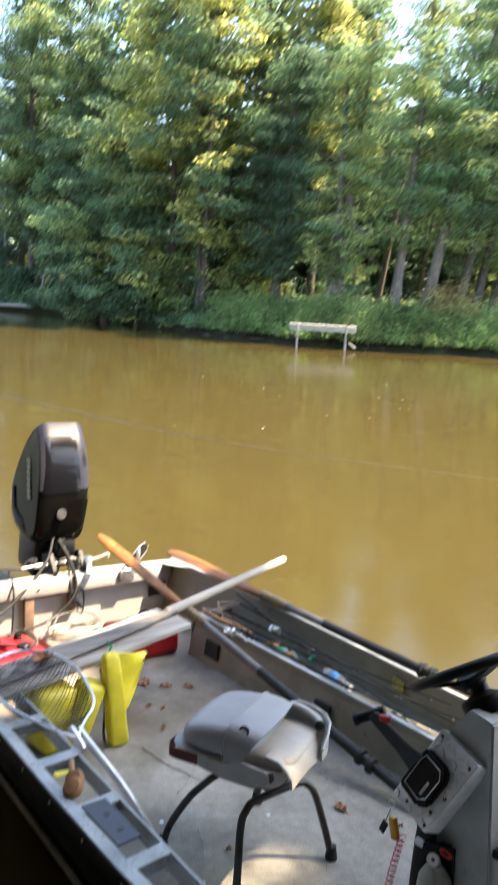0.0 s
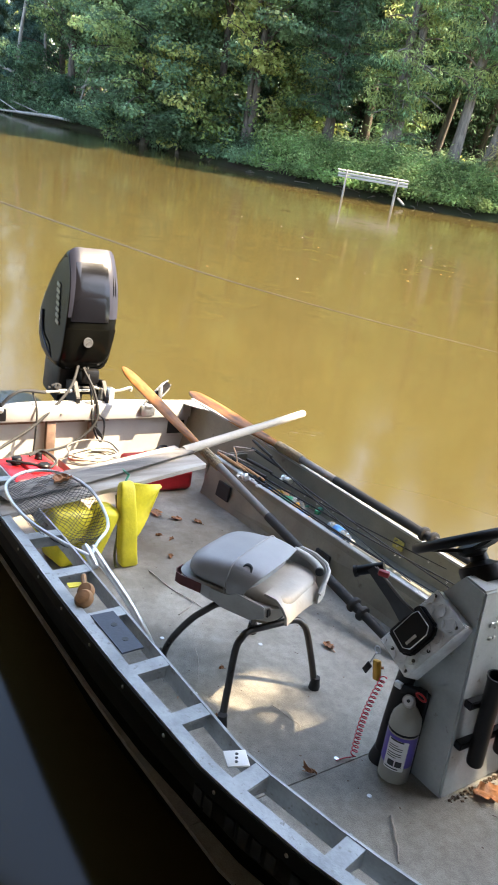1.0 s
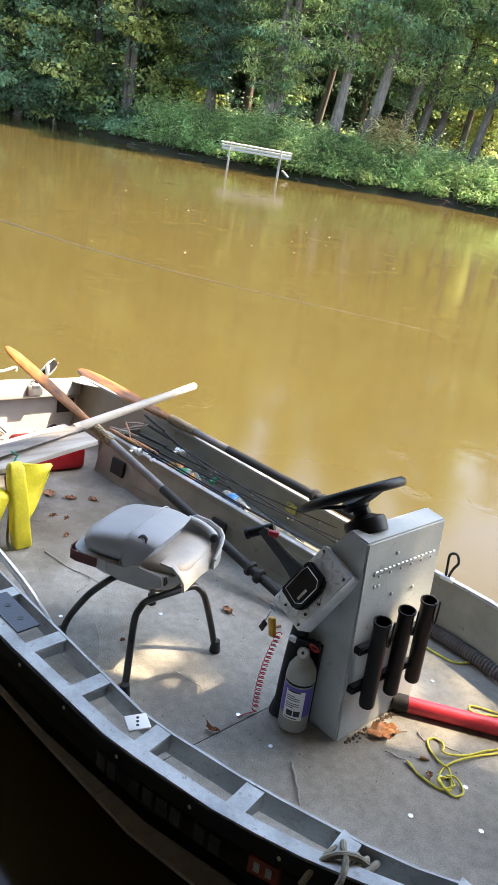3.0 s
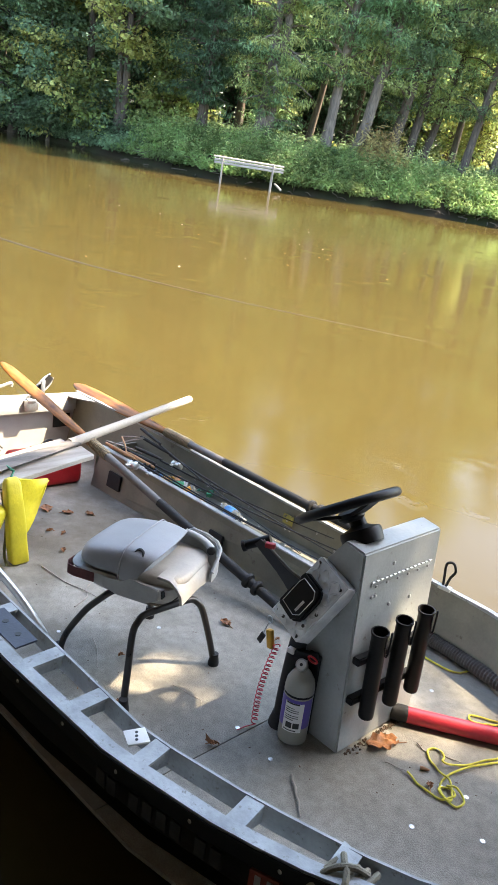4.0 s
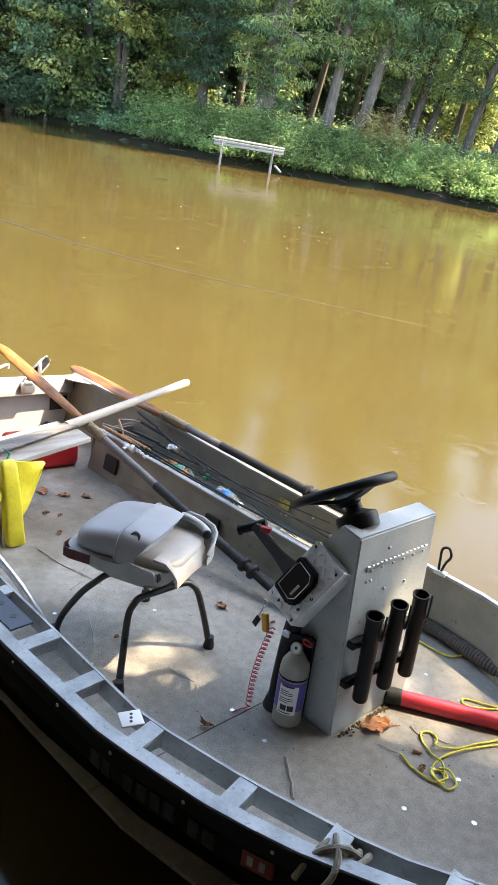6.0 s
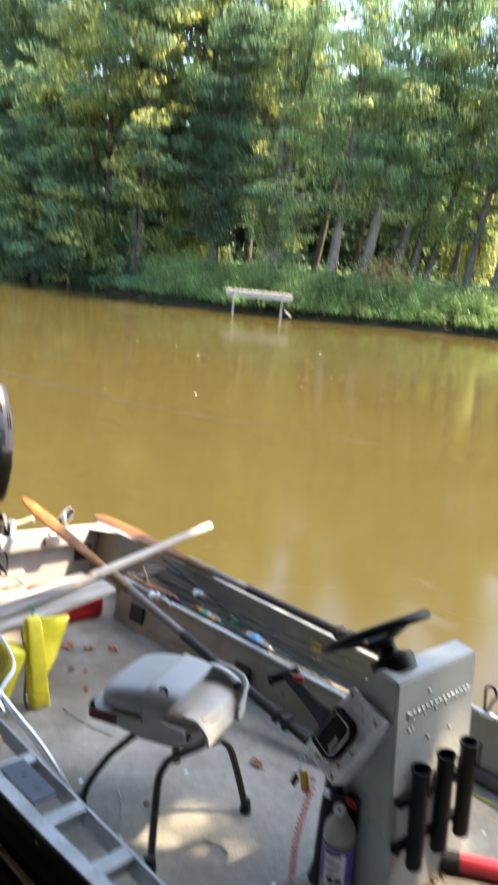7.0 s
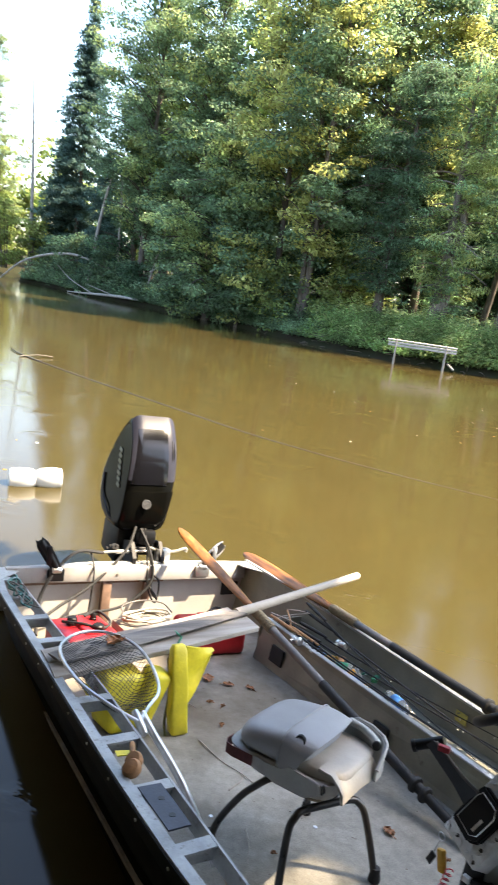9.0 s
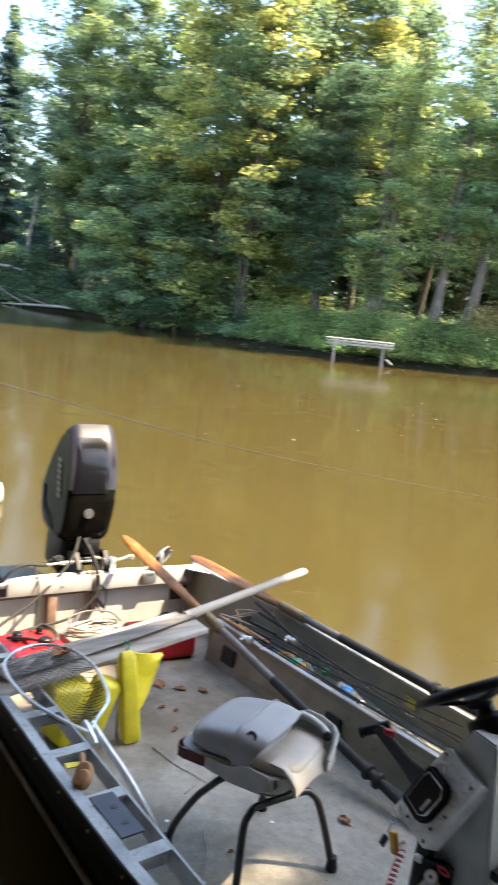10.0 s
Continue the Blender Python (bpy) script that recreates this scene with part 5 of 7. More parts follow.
# ---------- swivel seat on four legs ----------
def boat_seat():
    sc = Vector((2.325, -0.205, 0.0))
    st = thing("folding_seat", "grey folded boat seat on black tubular legs", "boat seat", tuple(sc))
    turn = Matrix.Rotation(radians(27.0), 4, "Z")

    def at(x, y, z):
        v = turn @ Vector((x, y, 0))
        return Vector((sc.x + v.x, sc.y + v.y, z))

    def rr(cx, cy, hx, hy, z, tilt=0.0, p=5.0, n=36):
        out = []
        for k in range(n):
            a = 2 * math.pi * k / n
            c, d = math.cos(a), math.sin(a)
            x, y = cx + math.copysign(abs(c) ** (2 / p), c) * hx, cy + math.copysign(abs(d) ** (2 / p), d) * hy
            out.append(at(x, y, z + tilt * x))
        return out

    def across(k):
        return tuple(at(0, k, 0) - at(0, 0, 0))

    # moulded pan with a wide lip
    bm = bmesh.new()
    loft(bm, [rr(0.03, 0, 0.11, 0.11, 0.306), rr(0.02, 0, 0.17, 0.16, 0.314), rr(0.0, 0, 0.212, 0.185, 0.345), rr(-0.008, 0, 0.226, 0.198, 0.384), rr(-0.008, 0, 0.229, 0.201, 0.392), rr(-0.008, 0, 0.222, 0.194, 0.398), rr(-0.004, 0, 0.195, 0.175, 0.394), rr(0, 0, 0.18, 0.165, 0.372)])
    part("seat_pan", bm, SHELL, st, "grey moulded seat pan", smooth=50)
    bm = bmesh.new()
    prism(bm, [at(x, -0.197, z) for x, z in ((-0.06, 0.394), (0.0, 0.390), (0.03, 0.394), (0.047, 0.414), (0.06, 0.417), (0.078, 0.409), (0.12, 0.407), (0.155, 0.405), (0.172, 0.398), (0.175, 0.36), (0.12, 0.330), (0.0, 0.332), (-0.06, 0.352))], across(-0.009), across(0.003), 0.003)
    part("side_wall", bm, SHELL, st, "grey moulded side with a raised corner")
    bm = bmesh.new()
    path = ((0.02, 0.197, 0.400, 0.35), (0.07, 0.199, 0.448, 0.34), (0.12, 0.200, 0.478, 0.34), (0.18, 0.197, 0.472, 0.34), (0.235, 0.186, 0.455, 0.345), (0.262, 0.155, 0.444, 0.345), (0.272, 0.11, 0.425, 0.345), (0.274, 0.055, 0.388, 0.345))
    sheet(bm, [[at(x, y, lo + (hi - lo) * f) for x, y, hi, lo in path] for f in (0, 0.4, 0.8, 1)], 0.010)
    part("side_wall", bm, SHELL, st, "grey moulded side curving round the corner", smooth=60)
    bm = bmesh.new()
    tube(bm, [at(x, y, hi) for x, y, hi, lo in path], 0.0075, 8)
    part("rim_bead", bm, SHELL, st, "rounded rim")
    # seat cushion with its front edge rolled over the pan
    bm = bmesh.new()
    loft(bm, [rr(0.03, 0, 0.19, 0.160, 0.372), rr(0.03, 0, 0.205, 0.168, 0.392), rr(0.03, 0, 0.205, 0.168, 0.412), rr(0.03, 0, 0.190, 0.156, 0.427), rr(0.02, 0, 0.1, 0.1, 0.432)])
    part("seat_cushion", bm, CREAM, st, "cream vinyl seat cushion", smooth=70)
    bm = bmesh.new()
    sheet(bm, [[at(x + 0.006 * math.sin(9 * y), y, z - 0.010 * abs(y + 0.03) / 0.13 * (x > 0.2)) for y in np.linspace(-0.163, 0.105, 12)] for x, z in ((0.15, 0.432), (0.20, 0.428), (0.232, 0.412), (0.252, 0.385), (0.257, 0.352))], 0.010)
    part("front_roll", bm, CREAM, st, "worn cream front edge", smooth=70)
    # Black plate stands in for the shade in the corner slot.
    bm = bmesh.new()
    prism(bm, [at(0.178, y, z) for y, z in ((-0.196, 0.395), (-0.165, 0.392), (-0.162, 0.362), (-0.192, 0.362))], (0, 0, 0), tuple(at(0.006, 0, 0) - at(0, 0, 0)))
    part("corner_gap", bm, RUBBER, st, "black plate for the dark gap at the corner", smooth=0)
    # backrest folded down: a plump block with a wrapped end
    bm = bmesh.new()
    loft(bm, [rr(-0.052, -0.008, 0.128, 0.160, 0.398, 0, 4), rr(-0.052, -0.008, 0.146, 0.180, 0.408, 0, 4), rr(-0.052, -0.008, 0.151, 0.187, 0.428, 0.03, 4), rr(-0.052, -0.008, 0.149, 0.185, 0.458, 0.08, 4), rr(-0.050, -0.008, 0.143, 0.178, 0.480, 0.11, 4), rr(-0.048, -0.008, 0.130, 0.165, 0.496, 0.13, 4), rr(-0.044, -0.008, 0.104, 0.140, 0.505, 0.14, 4), rr(-0.04, -0.008, 0.05, 0.07, 0.508, 0.14, 4)])
    back = part("backrest", bm, VINYL, st, "plump grey vinyl backrest folded down", smooth=80)
    bm = bmesh.new()
    rows = []
    for f in np.linspace(0, 1, 8):
        top, near, far_y = 0.519 - 0.016 * f ** 2, -0.200 - 0.003 * math.sin(3 * f), 0.180
        reach = 0.006 + 0.118 * f
        prof = ((near, 0.392, -0.055 * f), (near - 0.002, 0.430, -0.040 * f), (near + 0.006, top - 0.045, -0.020 * f), (near + 0.024, top - 0.016, 0), (near + 0.060, top - 0.003, 0.010 * f), (-0.05, top, 0.014 * f),
                (0.05, top - 0.001, 0.010 * f), (far_y - 0.06, top - 0.005, 0), (far_y - 0.022, top - 0.020, -0.012 * f), (far_y, top - 0.05, -0.03 * f))
        rows.append([at(reach + dx, y, z) for y, z, dx in prof])
    sheet(bm, rows, 0.009)
    part("end_wrap", bm, VINYL, back, "hollow vinyl end pulled over the cushion", smooth=80)
    bm = bmesh.new()
    tube(bm, curve([at(x, y, z) for x, y, z in ((0.000, -0.203, 0.395), (0.002, -0.204, 0.440), (0.004, -0.194, 0.478), (0.006, -0.175, 0.506), (0.008, -0.13, 0.519), (0.009, -0.05, 0.5225), (0.009, 0.06, 0.5215), (0.008, 0.13, 0.515), (0.006, 0.172, 0.490))], 5), 0.0026, 6)
    part("piping", bm, VINYL, back, "raised seam")
    bm = bmesh.new()
    tube(bm, curve([at(x, y, z) for x, y, z in ((0.045, -0.168, 0.505), (0.055, -0.155, 0.513), (0.075, -0.16, 0.510), (0.083, -0.175, 0.497))], 4), [0.002, 0.004, 0.006, 0.007, 0.008, 0.008, 0.007, 0.006, 0.006, 0.005, 0.004, 0.003, 0.002], 6, flat=0.4)
    part("tear", bm, RUBBER, back, "small torn slit")
    # hinge arm
    bm = bmesh.new()
    tube(bm, curve([at(x, y, z) for x, y, z in ((0.10, 0.165, 0.475), (0.15, 0.165, 0.468), (0.20, 0.15, 0.458), (0.235, 0.128, 0.448))], 4), 0.017, 10, flat=0.8)
    arm = part("hinge_arm", bm, SHELL, st, "grey hinge arm", smooth=60)
    bm = bmesh.new()
    lathe(bm, at(0.236, 0.118, 0.446), tuple(at(0.5, -0.8, 0) - at(0, 0, 0)), ((0.017, -0.004), (0.017, 0.006), (0.010, 0.010), (0.0001, 0.010)), 16)
    part("hinge_bolt", bm, RUBBER, arm, "dark hinge bolt")
    bm = bmesh.new()
    sheet(bm, [[at(x, y, z) for x, y in ((-0.10, -0.2015), (-0.19, -0.2005), (-0.222, -0.190), (-0.2375, -0.165), (-0.2385, -0.12))] for z in (0.352, 0.372, 0.391)], 0.004)
    part("pad_edge", bm, MAROON, st, "maroon cloth edge")
    bm = bmesh.new()
    lathe(bm, at(0.08, -0.02, 0.27), (0, 0, 1), ((0.09, 0), (0.095, 0.012), (0.05, 0.02), (0.05, 0.05)), 20)
    part("swivel", bm, LEG_PAINT, st)
    legs = (((2.53, -0.23, 0.29), (2.533, -0.33, 0.29), (2.540, -0.365, 0.275), (2.546, -0.39, 0.235), (2.592, -0.432, 0.12), (2.640, -0.474, 0.012)),
            ((2.53, -0.235, 0.29), (2.532, -0.125, 0.29), (2.540, -0.09, 0.275), (2.552, -0.065, 0.235), (2.578, -0.038, 0.12), (2.600, -0.018, 0.012)),
            ((2.33, -0.26, 0.29), (2.327, -0.34, 0.288), (2.302, -0.385, 0.25), (2.274, -0.425, 0.20), (2.238, -0.478, 0.10), (2.219, -0.495, 0.012)),
            ((2.33, -0.265, 0.29), (2.30, -0.17, 0.288), (2.262, -0.12, 0.25), (2.222, -0.075, 0.17), (2.192, -0.042, 0.08), (2.180, -0.035, 0.012)))
    for pts in legs:
        x, y = pts[-1][:2]
        bm = bmesh.new()
        tube(bm, curve(pts, 5), 0.0135, 12)
        leg = part("leg", bm, LEG_PAINT, st, "bent black tube leg")
        bm = bmesh.new()
        lathe(bm, (x, y, 0.0), (0, 0, 1), ((0.022, 0), (0.022, 0.012), (0.018, 0.035), (0.017, 0.05), (0.0001, 0.051)), 14)
        part("rubber_foot", bm, RUBBER, leg, "black rubber foot")


boat_seat()


# ---------- steering console ----------
def console():
    c = thing("steering_console", "grey painted upright steering console", "console", (3.12, 0.22, 0))
    prof = [(3.235, 0.0), (3.203, 0.752), (3.12, 0.765), (3.0, 0.60), (2.965, 0.0)]
    bm = bmesh.new()
    prism(bm, [(s, 0.005, h) for s, h in prof], (0, 0, 0), (0, 0.44, 0), 0.006)
    part("body", bm, CONSOLE, c, "grey painted console body", smooth=30)
    bm = bmesh.new()
    box(bm, (3.2105, 0.235, 0.632), (0.005, 0.355, 0.014), (0, -2.4, 0), 0.001)
    part("hinge_leaf", bm, CONSOLE, c, "painted hinge leaf")
    bm = bmesh.new()
    for k in range(15):
        lathe(bm, (3.212, 0.060 + k * 0.0235, 0.640), (0, 1, 0), ((0.0034, 0), (0.0034, 0.011)), 8)
    part("piano_hinge", bm, STEEL, c, "steel piano hinge")
    for k in range(6):
        bm = bmesh.new()
        lathe(bm, (3.212, 0.085 + k * 0.06, 0.622), (1, 0, 0), ((0.006, 0), (0.005, 0.004), (0.0001, 0.005)), 8)
        part("screw", bm, STEEL, c)
    for w, h in ((0.07, 0.585), (0.088, 0.585), (0.178, 0.53), (0.30, 0.525), (0.17, 0.685)):
        bm = bmesh.new()
        lathe(bm, (3.205 + 0.04 * (0.75 - h), w, h), (1, 0, 0), ((0.007, 0), (0.007, 0.004), (0.004, 0.006), (0.0001, 0.006)), 8)
        part("bolt", bm, STEEL, c)
    # column, boot and wheel
    axis = Vector((-math.sin(radians(WHEEL_TILT)), 0.0, math.cos(radians(WHEEL_TILT))))
    hub = Vector(WHEEL_AT)
    foot = hub - axis * 0.092 + Vector((0, 0.022, 0))
    bm = bmesh.new()
    lathe(bm, foot - axis * 0.02, axis, ((0.070, -0.014), (0.073, 0.024), (0.068, 0.036), (0.045, 0.042), (0.03, 0.05), (0.026, 0.09)), 28)
    part("steering_boot", bm, BLACK, c, "black rubber column boot", smooth=35)
    wheel = bmesh.new()
    q = Vector((0, 0, 1)).rotation_difference(axis).to_matrix()
    ringp = [hub + q @ Vector((0.168 * math.cos(a), 0.168 * math.sin(a), 0.012)) for a in (2 * math.pi * k / 56 for k in range(56))]
    tube(wheel, ringp, 0.0165, 12, closed=True)
    w = part("steering_wheel", wheel, BLACK, c, "black three spoke steering wheel", smooth=60)
    for k in range(3):
        a = radians(90 + 120 * k + 20)
        d = q @ Vector((math.cos(a), math.sin(a), 0))
        t = q @ Vector((-math.sin(a), math.cos(a), 0))
        bm = bmesh.new()
        loft(bm, [[hub + d * r + t * x + axis * z for x, z in ((-hw, h0), (hw, h0), (hw, h0 + 0.012), (-hw, h0 + 0.012))] for r, hw, h0 in ((0.02, 0.032, -0.03), (0.08, 0.024, -0.018), (0.162, 0.022, 0.004))])
        part("spoke", bm, BLACK, w, smooth=30)
    bm = bmesh.new()
    lathe(bm, hub - axis * 0.045, axis, ((0.03, 0), (0.046, 0.012), (0.05, 0.03), (0.035, 0.04), (0.0001, 0.042)), 24)
    part("hub", bm, BLACK, w)
    # diamond plate control box on the near side
    b, d, top_r = Vector((2.952, -0.12, 0.466)), Vector((3.098, -0.14, 0.421)), Vector((3.194, -0.04, 0.641))
    e = top_r - d
    n1, n2 = (d - b).normalized(), e.normalized()
    out = n2.cross(n1).normalized()
    if out.y > 0:
        out = -out
    bm = bmesh.new()
    prism(bm, [b, d, d + e, b + e], tuple(out * -0.075), (0, 0, 0), 0.004)
    cbox = part("control_box", bm, mat("dull_plate", (0.74, 0.75, 0.75), 0.36, 0.12, vary=0.2, scale=16, bump=0.1), c, "diamond plate aluminium control box", smooth=30)
    bm = bmesh.new()
    for i in range(5):
        for j in range(9):
            p = b + n1 * (0.016 + 0.029 * i) + n2 * (0.016 + 0.0275 * j)
            k = 1 if (i + j) % 2 else -1
            dirn = (n1 * k + n2).normalized()
            sd = out.cross(dirn)
            prism(bm, [p + dirn * 0.0135, p + sd * 0.0048, p - dirn * 0.0135, p - sd * 0.0048], tuple(out * -0.0005), tuple(out * 0.0045))
    part("raised_tread", bm, mat("bright_tread", (0.80, 0.81, 0.81), 0.25, 0.2, vary=0.1), cbox, "raised diamond tread", smooth=0, kind="stuff")
    for i, j in ((0.1, 0.06), (0.9, 0.06), (0.1, 0.93), (0.9, 0.90), (0.9, 0.45), (0.85, 0.22), (0.35, 0.08)):
        p = b + (d - b) * i + e * j
        bm = bmesh.new()
        lathe(bm, p, out, ((0.006, 0), (0.006, 0.003), (0.0001, 0.004)), 10)
        part("bolt", bm, INK, cbox)
    # throttle housing and lever
    hc = b + (d - b) * 0.42 + e * 0.46
    a1, a2 = n1 * 0.058, n2 * 0.078
    outline = ((-0.95, -0.92), (0.55, -1.0), (0.98, -0.7), (0.98, 0.55), (0.6, 0.92), (-0.85, 0.95), (-1.0, 0.6))
    bm = bmesh.new()
    prism(bm, [hc + a1 * x + a2 * y for x, y in outline], tuple(out * -0.002), tuple(out * 0.026), 0.007)
    th = part("throttle_housing", bm, BLACK, c, "black throttle control housing", smooth=40)
    bm = bmesh.new()
    tube(bm, [hc + a1 * x * 0.74 + a2 * y * 0.74 + out * 0.0265 for x, y in outline], 0.0014, 5, closed=True)
    part("pale_outline", bm, STEEL, th)
    bm = bmesh.new()
    p = hc + n1 * 0.016 - n2 * 0.03
    prism(bm, [p + n2 * 0.032, p + n2 * 0.032 + n1 * 0.009, p - n2 * 0.012 + n1 * 0.009, p - n2 * 0.012], tuple(out * 0.0255), tuple(out * 0.0275))
    part("badge", bm, STEEL, th, "small pale badge", smooth=0)
    root = hc + a2 * 0.12 + out * 0.014 - a1 * 0.85
    grip = Vector((2.885, -0.15, 0.695))
    dl = (grip - root).normalized()
    sl = dl.cross(out).normalized()
    if sl.dot(n2) < 0:
        sl = -sl
    bm = bmesh.new()
    loft(bm, [[root + dl * x + sl * k * hw + out * o for k, o in ((-1, -0.012), (1, -0.012), (1, 0.012), (-1, 0.012))] for x, hw in ((-0.01, 0.030), (0.03, 0.023), (0.07, 0.018), ((grip - root).length, 0.014))])
    lever = part("throttle_lever", bm, mat("black_lever_casting", (0.030, 0.031, 0.036), 0.4, vary=0.2, scale=20), c, "black throttle lever with a worn grey edge")
    ends = (Vector((2.835, -0.165, 0.665)), Vector((2.90, -0.115, 0.705)))
    bm = bmesh.new()
    tube(bm, [ends[0], ends[1]], 0.0165, 12)
    part("lever_grip", bm, BLACK, lever, "black lever grip")
    bm = bmesh.new()
    tube(bm, curve((grip - dl * 0.005 + sl * 0.016 + out * 0.006, root + dl * 0.10 + sl * 0.019 + out * 0.007, root + dl * 0.05 + sl * 0.022 + out * 0.007, root + dl * 0.005 + sl * 0.032 + out * 0.006), 4), 0.0055, 8)
    part("trigger_bar", bm, OAR_GREY, lever, "grey lever edge")
    bm = bmesh.new()
    box(bm, tuple(ends[1] + Vector((0.03, -0.03, -0.004))), (0.036, 0.02, 0.02), (0, 0, 30), 0.005)
    part("red_button", bm, RED, lever, "red neutral button")
    bm = bmesh.new()
    lathe(bm, ends[0], ends[0] - ends[1], ((0.019, -0.002), (0.02, 0.01), (0.012, 0.013), (0.0001, 0.012)), 14)
    part("grip_cap", bm, RUBBER, lever)
    # ignition key with tags
    bm = bmesh.new()
    tube(bm, [(2.925 + 0.013 * math.cos(a), -0.086, 0.40 + 0.013 * math.sin(a)) for a in (k * 0.524 for k in range(12))], 0.002, 5, closed=True)
    tube(bm, [(2.923, -0.087, 0.388), (2.905, -0.088, 0.335)], 0.0025, 5)
    part("key_ring", bm, STEEL, c)
    bm = bmesh.new()
    box(bm, (2.90, -0.09, 0.315), (0.022, 0.006, 0.045), (0, 25, 0), 0.002)
    part("key", bm, RUBBER, c)
    bm = bmesh.new()
    box(bm, (2.945, -0.092, 0.335), (0.026, 0.02, 0.07), (0, -14, 0), 0.006)
    part("key_float", bm, PADLOCK, c, "yellow key float")
    bm = bmesh.new()
    coil = []
    for k in range(360):
        t = k / 359
        a = t * 2 * math.pi * 19
        p = Vector((2.98, -0.09, 0.33)).lerp(Vector((2.962, -0.128, 0.012)), t) + Vector((-0.012 * math.sin(3.0 * t), -0.008 * math.sin(3 * t), 0))
        coil.append(p + Vector((math.cos(a) * 0.0105, math.sin(a) * 0.0105, 0)))
    coil += [Vector((2.955, -0.165, 0.006)), Vector((2.95, -0.20, 0.004))]
    tube(bm, coil, 0.0022, 5)
    part("coil_cord", bm, RED_CORD, c, "red coiled safety cord")
    bm = bmesh.new()
    tube(bm, curve(((3.03, -0.02, 0.45), (3.02, -0.035, 0.30), (3.012, -0.04, 0.15), (3.008, -0.042, 0.01)), 5), [0.031] * 16, 14)
    part("cable_sleeve", bm, RUBBER, c, "black cable sleeve")
    bm = bmesh.new()
    lathe(bm, (3.008, -0.042, 0.0), (0, 0, 1), ((0.044, 0), (0.043, 0.012), (0.038, 0.03), (0.033, 0.05)), 20)
    part("sleeve_boot", bm, RUBBER, c)
    # three tube rod holders on two cross straps
    for h, w0, w1 in ((0.37, 0.012, 0.37), (0.215, 0.015, 0.375)):
        bm = bmesh.new()
        prism(bm, [(0, w0, h + 0.016), (0, w1, h - 0.002), (0, w1, h - 0.028), (0, w0, h - 0.012)], (3.222, 0, 0), (3.252, 0, 0), 0.004)
        part("holder_strap", bm, BLACK, c, "black mounting strap")
    for w in (0.055, 0.190, 0.320):
        bm = bmesh.new()
        dirn = Vector((0.05, -0.115, 1)).normalized()
        p = Vector((3.27, w + 0.031, 0.150))
        lathe(bm, p, dirn, ((0.0001, 0.0), (0.026, 0.001), (0.0275, 0.012), (0.0275, 0.340), (0.031, 0.350), (0.031, 0.358), (0.0265, 0.358), (0.024, 0.345), (0.024, 0.03), (0.0001, 0.03)), 18)
        # slot cut in the mouth
        hold = part("rod_tube", bm, BLACK, c, "black rod holder tube", smooth=50)
        bm = bmesh.new()
        top = p + dirn * 0.359
        slot = [top + Vector((0.0280, 0.010, 0)) - dirn * z + Vector((0, x, 0)) for x, z in ((-0.013, 0.0), (-0.012, 0.05), (-0.006, 0.085), (0.004, 0.095), (0.012, 0.085), (0.015, 0.05), (0.016, 0.0))]
        tube(bm, slot, 0.0035, 6)
        part("slot_rim", bm, BLACK, hold)
    return c


WHEEL_TILT, WHEEL_AT = 34.0, (3.05, 0.085, 0.836)
console()


